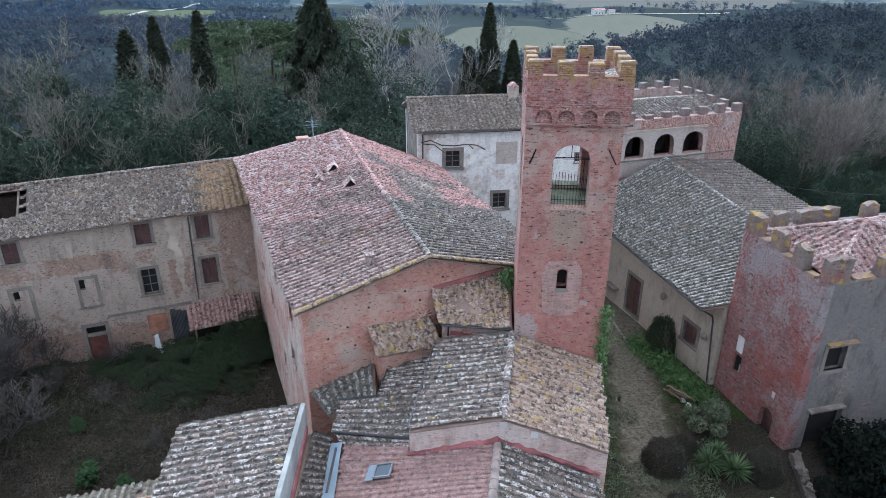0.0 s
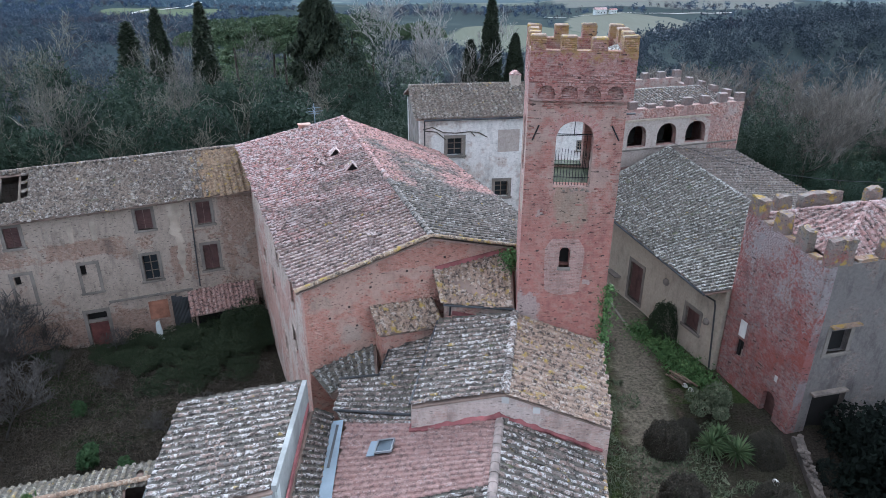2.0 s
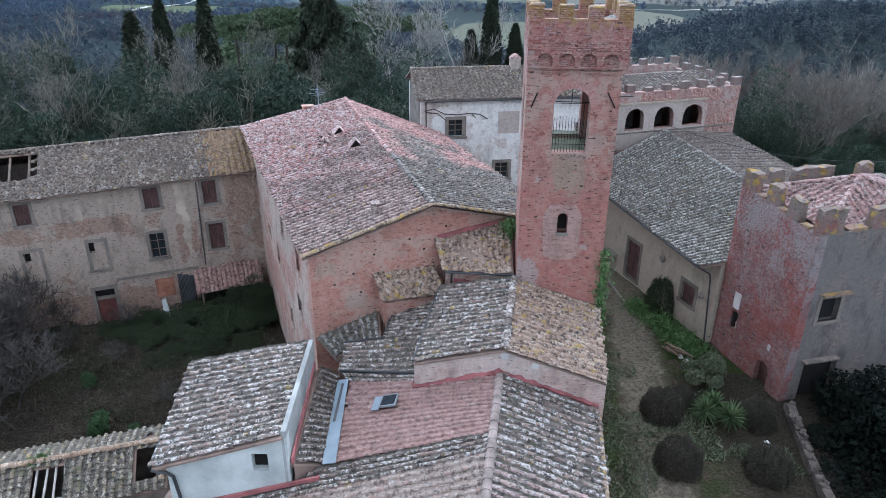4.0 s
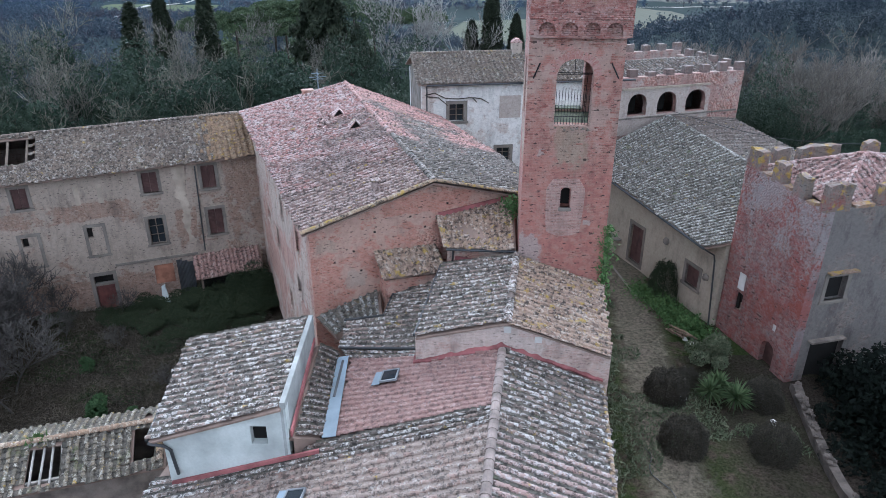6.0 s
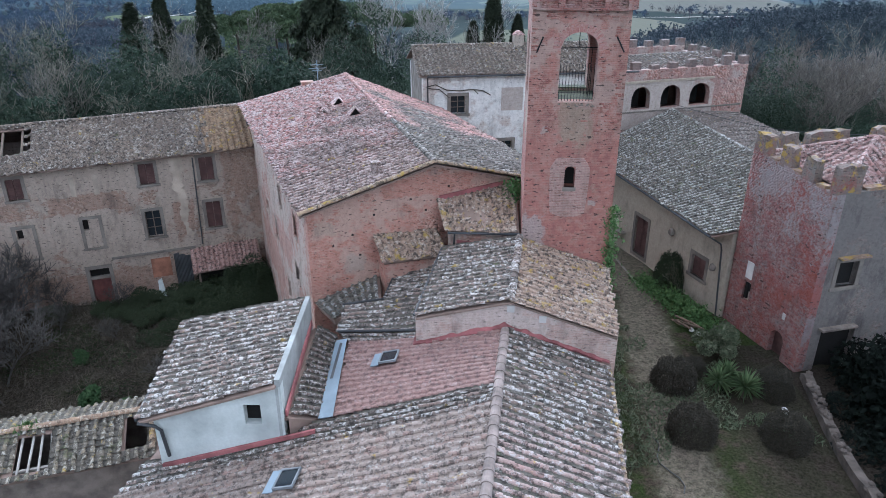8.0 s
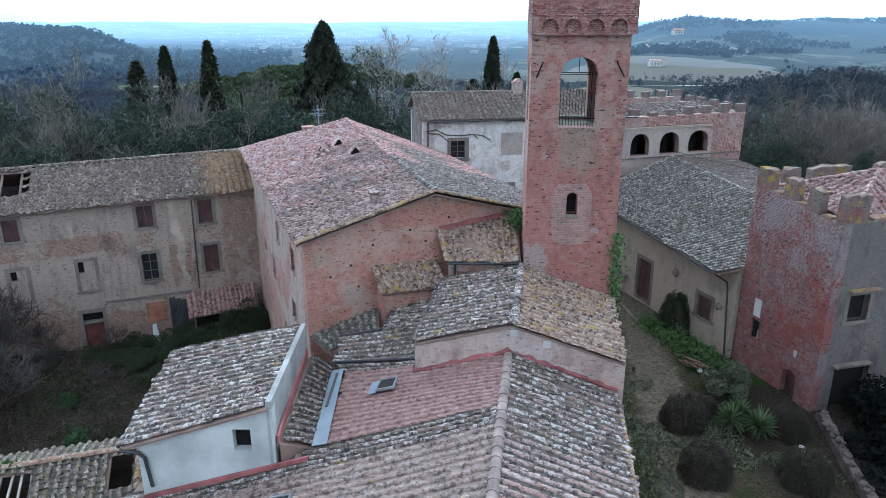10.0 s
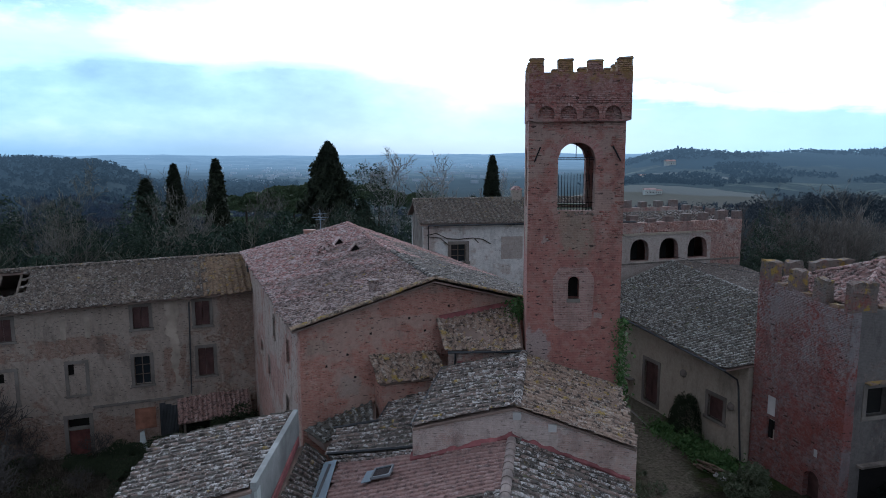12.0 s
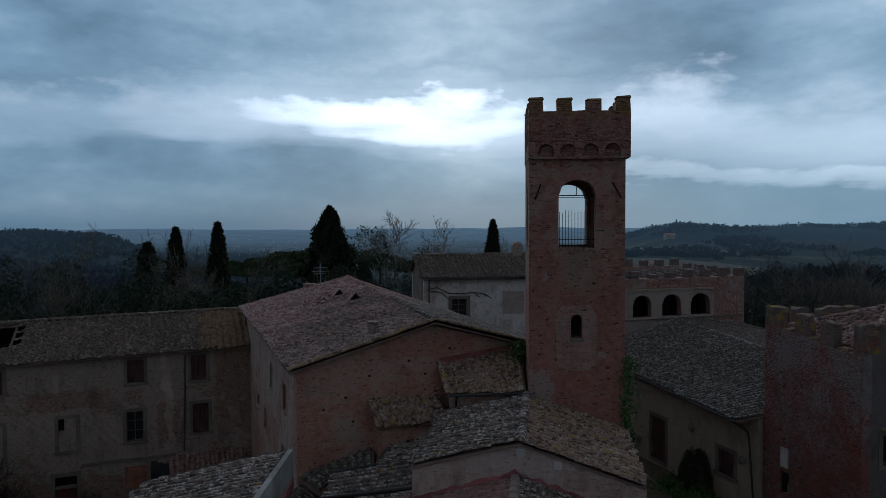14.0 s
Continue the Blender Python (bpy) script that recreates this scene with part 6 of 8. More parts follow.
def fort():
    house = thing("fort_tower", "squat brick tower with crumbling battlements and red tile roof", "tower")
    a, b = Vector((15.75, 33.1, 0)), Vector((17.25, 27.5, 0))
    u = (b - a).normalized()
    v = Vector((-u.y, u.x, 0))
    c = [a, b, b + v * 9, a + v * 9]
    left, right = Wall(a.xy, b.xy, 0.5), Wall(b.xy, (b + v * 9).xy, 0.5)
    left.build(-5.2, [(0, 5.85), (2.6, 5.7), (4.2, 5.4), (left.length, 5.35)], [(3.75, 4.7, -4.25, -2.55, 0.42), (1.15, 1.72, -2.2, -1.05, 0)], BRICK_FORT, house, "blotched dark red brick wall")
    bricks(left, 0, left.length, -4.6, lambda s: 5.8 - 0.085 * s, B_FORT, house, skip=[(3.6, 4.85, -4.3, -2.4), (1.05, 1.85, -2.3, 0.3)], keep=bare(1.0, -0.4, 9), seed=9, proud=0.024)
    left.slab(3.75, 4.7, -4.25, -2.55, -0.3, -0.34, SHUTTER, house, "arched_door", "small dark red arched door")
    left.slab(1.15, 1.72, -2.2, -1.05, -0.2, -0.24, BRICK_PALE, house, "niche_back")
    # black blocks painted as shaded gaps in the niche
    left.slab(1.18, 1.4, -2.1, -1.2, -0.1, -0.2, INTERIOR_SHADE, house, "niche_gap")
    left.slab(1.45, 1.66, -1.6, -1.2, -0.1, -0.2, INTERIOR_SHADE, house, "niche_gap")
    left.slab(1.2, 1.68, -0.85, 0.1, 0.05, 0.003, MARBLE, house, "plaque", "white marble wall plaque")
    left.slab(4.3, 4.5, -1.75, -1.4, 0.03, 0.003, MARBLE, house, "small_plaque", "small white plaque")
    right.p0 += right.u * 0.502
    right.length -= 0.502
    right.build(-5.2, 5.4, [(0.62, 1.75, 0.62, 1.9, 0), (0.56, 2.6, -5.2, -1.76, 0)], PLASTER_GREY, house, "stained grey plastered wall")
    window(right, house, 0.62, 1.75, 0.62, 1.9, "dark", 0.22, label="stone-framed window, dark inside")
    right.slab(0.45, 2.1, 2.14, 2.22, 0.3, 0.002, LICHEN, house, "window_hood", "mossy stone hood")
    right.slab(0.35, 2.4, -1.68, -1.58, 0.32, 0.002, RUBBLE, house, "door_canopy")
    right.slab(0.56, 2.6, -5.2, -1.76, -0.3, -0.34, INTERIOR_SHADE, house, "doorway")
    for i in (2, 3):
        x = Wall(c[i].xy, c[(i + 1) % 4].xy, 0.5)
        if i == 3:
            x.p0 += x.u * 0.502
            x.length -= 1.004
        x.build(-5.2, 5.85, [], PLASTER_GREY, house)
    roof = new("roof")
    roof.parent = house
    m = (c[0] + c[2]) / 2 + UP * 6.95
    q = [p + (m - p).xy.to_3d().normalized() * 0.75 + UP * (5.75 if p is c[0] or p is c[3] else 5.45) for p in c]
    sh = Shape()
    for i in range(4):
        p0, p1 = q[i], q[(i + 1) % 4]
        sh.face([p0, p1, m])
    sh.make("roof_deck", DECK, roof)
    for i in range(4):
        p0, p1 = q[i], q[(i + 1) % 4]
        top = p0.lerp(p1, 0.5)
        h = m - top
        tiled(roof, p0 + h, p1 + h, p1, p0, T_FORT, pitch=0.36, keep=lambda s, t: abs(s - 0.5) < 0.5 * (1 - t) + 0.01, near=60 if i in (0, 1) else 0, near_to=(17, 28, 6))
        ridge_tiles(roof, p0, m, T_FORT, "hip_tile", r=0.13)
    # crumbling merlons: side, start, width, foot and head
    rows = ((0, 0.0, 1.05, 5.8, 6.88), (0, 1.95, 0.8, 5.68, 6.72), (0, 3.5, 0.8, 5.38, 6.6), (0, 5.32, 0.46, 5.3, 6.62), (1, 0.002, 1.25, 5.36, 6.68), (1, 2.9, 1.0, 5.36, 6.5),
            (1, 5.2, 0.9, 5.36, 6.6), (2, 0.6, 0.9, 5.8, 6.7), (2, 2.8, 0.9, 5.8, 6.6), (3, 1.0, 0.9, 5.8, 6.7), (3, 3.6, 2.5, 5.8, 6.72), (3, 6.75, 0.85, 5.8, 6.75))
    for i, s0, mw, z0, z1 in rows:
        x = Wall(c[i].xy, c[(i + 1) % 4].xy, 0.45)
        bm = bmesh.new()
        bmesh.ops.create_cube(bm, size=1.0)
        bmesh.ops.subdivide_edges(bm, edges=bm.edges, cuts=5, use_grid_fill=True)
        for vert in bm.verts:
            q0 = Vector((vert.co.x * mw, vert.co.y * 0.44, (vert.co.z + 0.5) * (z1 - z0)))
            worn = max(0.0, vert.co.z) * 2
            q0.x *= 1 - 0.03 * worn
            q0.z -= 0.05 * worn * abs(2 * vert.co.x) ** 3
            vert.co = q0 + (0.02 + 0.1 * worn) * noise.noise_vector(q0 * 3.1 + Vector((s0 * 3, i * 5, 0))) + 0.025 * noise.noise_vector(q0 * 8 + Vector((s0, i, 0)))
        uv = bm.loops.layers.uv.new("UVMap")
        for face in bm.faces:
            for loop in face.loops:
                loop[uv].uv = (loop.vert.co.x + loop.vert.co.y, loop.vert.co.z + 0.0)
        o = part("merlon", bm, MERLON_FORT, house)
        o.matrix_basis = Matrix.Translation(x.at(s0 + mw / 2, z0 - 0.05, -0.225)) @ Matrix.Rotation(math.atan2(x.u.y, x.u.x), 4, "Z")
    # loose, lichened stones in the gaps
    for i, s0, z0 in ((0, 1.5, 5.74), (0, 3.1, 5.56), (0, 4.75, 5.38), (1, 1.9, 5.42), (1, 2.4, 5.42), (1, 4.4, 5.42)):
        x = Wall(c[i].xy, c[(i + 1) % 4].xy, 0.45)
        bm = bmesh.new()
        bmesh.ops.create_cube(bm, size=1.0)
        bmesh.ops.subdivide_edges(bm, edges=bm.edges, cuts=2, use_grid_fill=True)
        for vert in bm.verts:
            vert.co = Vector((vert.co.x * 0.55, vert.co.y * 0.42, vert.co.z * 0.16)) + 0.06 * noise.noise_vector(vert.co * 3 + Vector((s0, i * 5, 2)))
        cap = part("capstone", bm, LICHEN, house)
        cap.matrix_basis = Matrix.Translation(x.at(s0, z0 + 0.05, -0.22)) @ Matrix.Rotation(math.atan2(x.u.y, x.u.x), 4, "Z")


fort()

# ---- small roofs and fittings of the church ----


LEAD = plain("grey_lead_sheet", (0.19, 0.2, 0.21), 0.6, 0.2, vary=0.3, scale=3)


def church_fittings():
    house = bpy.data.objects["church"]
    # sloping piece of roof beside the white house, and the sheet-metal valley below it
    roof = new("valley_roof")
    roof.parent = house
    a, b = Vector((-5.0, 21.1, 2.3)), Vector((-4.97, 15.8, 2.22))
    c, d = ch(-5.72, -4.1) + UP * 0.06, ch(-6.72, 1.3) + UP * 0.06
    sh = Shape()
    sheet(sh, a, b, c, d, 0.2)
    sh.prism([b - UP * 1.2, c - UP * 0.4, c - UP * 0.4 + CV * 0.1, b - UP * 1.2 + CV * 0.1], [b - UP * 0.07, c - UP * 0.07, c - UP * 0.07 + CV * 0.1, b - UP * 0.07 + CV * 0.1])
    sh.make("roof_deck", DECK, roof)
    tiled(roof, a, b, c, d, T_GREY, rough=1.2)
    sh = Shape()
    q = [ch(-5.68, -4.2), ch(-5.2, -4.2), ch(-6.13, 0.85), ch(-6.6, 0.85)]
    sh.prism([p + UP * 0.12 for p in q], [p + UP * 0.15 for p in q])
    sh.make("valley_gutter", ZINC, house, "bluish sheet-metal valley gutter")
    sh = Shape()
    sh.box(ch(-5.98, -1.9) + UP * 0.15, CU * 0.1, ch(-6.33, 0.55) - ch(-5.98, -1.9), UP * 0.03)
    sh.make("gutter_lip", PIPE, house)
    # dark metal edges between the roof levels
    for pts in ((ch(-6.7, 1.55) + UP * 0.08, ch(-3.25, 0.5) + UP * 0.08), (ai(-7.0, 3.35), ai(-5.25, 3.35), ai(-5.25, 6.0), ai(-3.2, 6.6)), (Vector((-1.25, 19.95, 3.38)), Vector((-0.3, 25.8, 3.42)))):
        sh = Shape()
        sh.tube([p + UP * 0.09 for p in pts], 0.05)
        sh.make("gutter", PIPE, house)
    # skylights
    for u0, u1, v0, v1, ajar in ((-4.28, -3.65, -1.5, -0.8, 0.0), (-5.95, -5.35, -7.4, -6.6, 0.0)):
        sky = new("skylight")
        sky.parent = house
        sky["label"] = "roof window with a grey metal frame"
        n = (UP + CU * -SL).normalized()
        o = [ch(u, v) + n * 0.17 for u, v in ((u0, v0), (u1, v0), (u1, v1), (u0, v1))]
        sh = Shape()
        for i in range(4):
            p, q = o[i], o[(i + 1) % 4]
            inn = ((o[0] + o[2]) / 2)
            p2, q2 = p.lerp(inn, 0.14), q.lerp(inn, 0.14)
            sh.prism([p, q, q2, p2], [p + n * 0.08, q + n * 0.08, q2 + n * 0.08, p2 + n * 0.08])
        sh.make("frame", LEAD, sky)
        sh = Shape()
        m = (o[0] + o[2]) / 2
        sh.prism([p.lerp(m, 0.15) + n * 0.03 for p in o], [p.lerp(m, 0.15) + n * 0.05 for p in o])
        sh.make("pane", GLASS, sky)
        sh = Shape()
        w0 = [ch(u, v) + n * 0.14 for u, v in ((u0 - 0.3, v0 - 0.05), (u0, v0 - 0.05), (u0, v1 + 0.05), (u0 - 0.3, v1 + 0.05))]
        sh.prism(w0, [p + n * 0.025 for p in w0])
        sh.make("apron", ZINC, sky)


church_fittings()


def white_house_fittings():
    house = bpy.data.objects["white_house"]
    p, q = Vector((-9.1, 15.62, 0.32)), Vector((-4.15, 15.62, 1.7))
    sh = Shape()
    sh.prism([p, q, q + Vector((0, 0.08, 0)), p + Vector((0, 0.08, 0))], [p + UP * 0.15, q + UP * 0.15, q + Vector((0, 0.08, 0.15)), p + Vector((0, 0.08, 0.15))])
    sh.make("red_band", RED_BAND, house, "dull red waterproof band")
    sh = Shape()
    sh.prism([Vector((-5.06, 15.84, 2.2)), Vector((-4.99, 15.84, 2.2)), Vector((-5.2, 21.3, 2.25)), Vector((-5.27, 21.3, 2.25))],
             [Vector((-5.06, 15.84, 2.42)), Vector((-4.99, 15.84, 2.42)), Vector((-5.2, 21.3, 2.5)), Vector((-5.27, 21.3, 2.5))])
    sh.make("red_band", RED_BAND, house)
    sh = Shape()
    sh.tube([Vector((-9.6, 15.6, 2.08)), Vector((-9.1, 15.62, 1.98)), Vector((-8.92, 15.64, 1.8)), Vector((-8.82, 15.64, 0.8))], 0.055)
    sh.make("downpipe", PIPE, house)
    sh = Shape()
    sh.tube([Vector((-9.68, 15.7, 2.12)), Vector((-10.32, 21.6, 2.12))], 0.06)
    sh.make("gutter", PIPE, house)


white_house_fittings()


def hall_fittings():
    house = bpy.data.objects["hall_house"]
    # projecting brick closet with its own little roof
    box = new("closet")
    box.parent = house
    box["label"] = "small brick projection under ochre tiles"
    p = [mb(3.4, -0.75), mb(6.05, -0.95), mb(6.05, 0.3), mb(3.4, 0.3)]
    sh = Shape()
    sh.prism([q + UP * 0.2 for q in p], [p[0] + UP * 2.86, p[1] + UP * 2.86, p[2] + UP * 3.6, p[3] + UP * 3.6])
    sh.make("closet_wall", BRICK_HALL, box)
    a, b, c, d = mb(3.25, 0.28, 3.82), mb(6.2, 0.28, 3.7), mb(6.25, -1.15, 2.95), mb(3.3, -0.95, 2.95)
    sh = Shape()
    sheet(sh, a, b, c, d, 0.06)
    sh.make("roof_deck", DECK, box)
    tiled(box, a, b, c, d, T_OCHRE, pitch=0.26, rough=1.3)
    # lean-to between hall and tower
    lean = new("lean_to")
    lean.parent = house
    a, b, c, d = mb(6.3, 0.3, 5.05), mb(10.05, 0.3, 5.45), Vector((2.98, 25.5, 4.36)), mb(6.2, -1.0, 4.05)
    sh = Shape()
    sheet(sh, a, b, c, d, 0.08)
    sh.make("roof_deck", DECK, lean)
    tiled(lean, a, b, c, d, T_OCHRE, pitch=0.26, gauge=0.3, near=200, near_to=(1.5, 25, 4), rough=1.2)
    ridge_tiles(lean, a, d, T_OCHRE, "verge_tile", r=0.12, lift=0.03)
    sh = Shape()
    sh.prism([a - MBV * 0.05, b - MBV * 0.05, b + MBV * 0.05, a + MBV * 0.05], [a - MBV * 0.05 + UP * 0.2, b - MBV * 0.05 + UP * 0.2, b + MBV * 0.05 + UP * 0.2, a + MBV * 0.05 + UP * 0.2])
    sh.make("red_band", RED_BAND, lean, "dull red flashing")
    sh = Shape()
    sh.tube([d - UP * 0.06 - MBV * 0.05, c - UP * 0.06 - MBV * 0.05], 0.055)
    sh.tube([d + MBU * 0.35 - UP * 0.06, d + MBU * 0.35 + MBV * 0.1 - UP * 0.75], 0.045)
    sh.make("gutter", PIPE, lean)
    w = Wall((mb(6.35, -0.7)).xy, (2.98, 25.8), 0.3)
    w.build(1.0, [(0, 3.98), (w.length, 4.25)], [], PLASTER_PINK, lean)
    w.slab(0.4, w.length, 3.35, 3.55, 0.03, 0.003, RED_BAND, lean, "red_band")
    # dark scrap of lower roof at the wall's foot
    low = new("scrap_roof")
    low.parent = house
    a, b, c, d = mb(0.45, 0.3, 1.0), mb(3.4, 0.3, 1.8), ch(-5.35, 3.4, 1.72), ch(-7.3, 2.9, 1.25)
    sh = Shape()
    sheet(sh, a, b, c, d, 0.3)
    sh.make("roof_deck", DECK, low)
    tiled(low, a, b, c, d, T_GREEN, rough=1.6)
    # rooftop: chimney, aerial, two tile ventilators, a flue
    sh = Shape()
    o = mb(4.2, 21.6, 5.95)
    sh.box(o, MBU * 0.75, MBV * 0.5, UP * 0.75)
    sh.box(o - MBU * 0.05 - MBV * 0.05 + UP * 0.75, MBU * 0.85, MBV * 0.6, UP * 0.08)
    sh.make("chimney", BRICK_HALL, house, "low brick chimney")
    sh = Shape()
    o = mb(5.3, 21.6, 6.7)
    sh.tube([o, o + UP * 1.5], 0.03, 5)
    for z, l in ((1.2, 0.45), (0.95, 0.6), (0.8, 0.35)):
        sh.tube([o + UP * z - MBU * l, o + UP * z + MBU * l], 0.022, 5)
        sh.tube([o + UP * z - MBV * l, o + UP * z + MBV * l], 0.022, 5)
    sh.make("aerial", ZINC, house, "thin metal television aerial")
    for u, v in ((5.2, 10.6), (5.0, 13.9)):
        vent = new("roof_vent")
        vent.parent = house
        vent["label"] = "small gabled tile ventilator with dark opening"
        z = 5.26 + 1.62 * u / 6.0 + 0.05
        o = mb(u, v, z)
        ax = (-MBV - MBU * 0.15).normalized()
        sd = ax.cross(UP)
        for s in (-1, 1):
            sh = Shape()
            e0, e1 = o + sd * 0.36 * s, o + sd * 0.36 * s - ax * 0.9
            t0, t1 = o + UP * 0.42, o - ax * 0.9 + UP * 0.36
            sh.prism([e0, e1, e1 + sd * 0.06 * s, e0 + sd * 0.06 * s], [t0, t1, t1 + UP * 0.06, t0 + UP * 0.06])
            sh.make("tile_slab", T_PINK, vent)
        sh = Shape()
        sh.prism([o + sd * 0.3 - ax * 0.15, o - sd * 0.3 - ax * 0.15, o - sd * 0.3 - ax * 0.2, o + sd * 0.3 - ax * 0.2],
                 [o + sd * 0.02 - ax * 0.15 + UP * 0.35, o - sd * 0.02 - ax * 0.15 + UP * 0.35, o - sd * 0.02 - ax * 0.2 + UP * 0.35, o + sd * 0.02 - ax * 0.2 + UP * 0.35])
        sh.make("opening", INTERIOR_SHADE, vent)
    # loose tiles heaped on the slope
    for i in range(34):
        u, v = 4.0 + 0.5 * RNG.normal(), 13.6 + 1.0 * RNG.normal()
        z = 5.26 + 1.62 * u / 6.0 + 0.17 + abs(RNG.normal()) * 0.08
        sh = Shape()
        for k in range(4):
            a0, a1 = math.pi * k / 4, math.pi * (k + 1) / 4
            p0 = Vector((-math.cos(a0) * 0.09, -0.2, math.sin(a0) * 0.07))
            p1 = Vector((-math.cos(a1) * 0.09, -0.2, math.sin(a1) * 0.07))
            sh.face([p0, p1, p1 + Vector((0, 0.4, 0)), p0 + Vector((0, 0.4, 0))])
        o = sh.make("loose_tile", T_PINK, house)
        o.matrix_basis = Matrix.Translation(mb(u, v, z)) @ pose(0, 0, 0, RNG.normal() * 15, RNG.normal() * 15, RNG.uniform(0, 180))
    sh = Shape()
    o = mb(3.55, 1.3, 6.2)
    sh.box(o, MBU * 0.32, MBV * 0.3, UP * 0.55)
    sh.box(o - MBU * 0.06 - MBV * 0.06 + UP * 0.55, MBU * 0.44, MBV * 0.42, UP * 0.06)
    sh.make("flue", T_PINK, house, "stub of a clay flue")
    front = Wall(mb(0.32, 0.32).xy, mb(12.7, 0.32).xy, 0.5)
    # putlog holes as flat patches, their shade painted black
    for s, z in ((1.0, 3.5), (2.9, 4.7), (4.6, 5.2), (1.9, 3.9), (5.3, 4.6), (2.2, 2.9), (6.4, 5.6)):
        front.slab(s, s + 0.1, z, z + 0.09, 0.004, -0.02, INTERIOR_SHADE, house, "putlog_hole")
    left = Wall(mb(0.32, 23.1).xy, mb(0.32, 0.82).xy, 0.5)
    sh = Shape()
    sh.tube([left.at(1.2, 5.0, 0.1), left.at(1.2, -6.4, 0.1)], 0.06)
    sh.make("downpipe", PIPE, house)


hall_fittings()


def farm_fittings():
    house = bpy.data.objects["farm_house"]
    w = Wall((-34.83, 35.3), (-13.1, 44.1), 0.5)
    sh = Shape()
    sh.tube([w.at(19.25, 2.6, 0.07), w.at(19.1, -3.6, 0.07)], 0.045)
    sh.make("downpipe", PIPE, house)
    w.slab(13.25, 18.6, -3.82, -3.66, 0.07, 0.003, STONE, house, "string_course")
    w.slab(15.6, 16.85, -5.6, -4.2, 0.03, 0.003, ORANGE, house, "orange_infill", "orange brick infill of a doorway")
    # pale stripes of old plaster
    for s in (11.75, 13.1):
        w.slab(s, s + 0.28, 0.8, 2.1, 0.012, 0.003, PLASTER_FARM, house, "plaster_strip")
    sh = Shape()
    rng = np.random.default_rng(17)
    edge = [(17.75 + 0.1 * math.sin(k * 0.4) + 0.012 * k + float(rng.normal(0, 0.07)), 18.5 + 0.1 * math.sin(k * 0.31 + 1) + float(rng.normal(0, 0.08)), 2.7 - 0.15 * k) for k in range(38)]
    for (l0, r0, z0), (l1, r1, z1) in zip(edge, edge[1:]):
        sh.prism([w.at(l1, z1, 0.003), w.at(r1, z1, 0.003), w.at(r0, z0, 0.003), w.at(l0, z0, 0.003)], [w.at(l1, z1, 0.012), w.at(r1, z1, 0.012), w.at(r0, z0, 0.012), w.at(l0, z0, 0.012)])
    sh.make("plaster_strip", PLASTER_FARM, house, "pale run of old plaster down the wall")
    gaps = [(19.3, 20.95, 0.7, 2.85), (19.3, 20.95, -2.75, -0.3), (15.4, 17.1, 0.8, 2.8), (15.4, 17.1, -2.9, -0.45), (14.9, 17.4, -6.0, -3.6), (11.4, 13.4, -6.7, -0.4), (7.8, 9.5, -3.2, -0.5), (8.0, 9.5, 0.7, 2.7)]
    bricks(w, 18.8, 23.4, -6.5, 2.75, B_FARM, house, skip=gaps, keep=bare(1.2, -0.05, 12), seed=31, proud=0.008, length=0.3, course=0.09)
    bricks(w, 6.0, 18.5, -6.6, -3.9, B_FARM, house, skip=gaps, keep=bare(1.1, 0.05, 13), seed=32, proud=0.009, length=0.3, course=0.09)
    bricks(w, 6.0, 17.4, -0.3, 0.7, B_FARM, house, skip=gaps, keep=bare(0.9, 0.2, 14), seed=33, proud=0.006, length=0.3, course=0.09)
    # lean-to shed under red tiles
    shed = thing("shed", "low lean-to shed with rusty red tiles beside bushes", "shed")
    a, b, c, d = w.at(18.3, -3.85, 0.05), w.at(22.8, -3.7, 0.05), w.at(22.8, -4.75, 1.9), w.at(18.3, -4.9, 1.9)
    roof = new("roof")
    roof.parent = shed
    sh = Shape()
    sheet(sh, a, b, c, d)
    sh.make("roof_deck", DECK, roof)
    tiled(roof, a, b, c, d, T_SHED, pitch=0.3, gauge=0.45, rough=1.2)
    for s in (18.5, 20.6, 22.6):
        w.slab(s, s + 0.14, -7.3, -4.9, 1.75, 1.6, WOOD, shed, "post")
    # black sheet added for the shade under the shed roof
    w.slab(18.45, 22.7, -7.2, -5.1, 0.9, 0.84, INTERIOR_SHADE, shed, "back_board")
    # rusty sheets leaning on the wall
    sheets = thing("scrap_metal", "rusted corrugated sheets leaning on the wall", "scrap")
    for k in range(3):
        sh = Shape()
        for i in range(8):
            x0, x1 = 17.1 + k * 0.36 + i * 0.045, 17.1 + k * 0.36 + (i + 1) * 0.045
            z = -4.0 - 0.12 * k
            d0, d1 = (0.02 if i % 2 else 0.06), (0.06 if i % 2 else 0.02)
            sh.face([w.at(x0, -7.1, 0.55 + d0), w.at(x1, -7.1, 0.55 + d1), w.at(x1, z, 0.05 + d1), w.at(x0, z, 0.05 + d0)])
        sh.make("sheet", PIPE, sheets)
    sh = Shape()
    sh.prism([w.at(15.75, -7.15, 0.9), w.at(16.3, -7.15, 0.9), w.at(16.3, -7.15, 0.5), w.at(15.75, -7.15, 0.5)],
             [w.at(15.85, -5.7, 0.5), w.at(16.1, -5.6, 0.5), w.at(16.1, -5.6, 0.3), w.at(15.85, -5.7, 0.3)])
    tagged(sh.make("plaster_sack", PLASTER_BLUE), "pale slumped sack standing against the wall", "sack")


ORANGE = plain("orange_brick_infill", (0.27, 0.125, 0.08), 0.95, vary=0.4, scale=4, bump=0.6)
T_SHED = tile_material("rusty_red_tiles", [(0.28, 0.17, 0.145), (0.22, 0.13, 0.11), (0.33, 0.21, 0.18)], (0.36, 0.29, 0.26), 0.25)
farm_fittings()


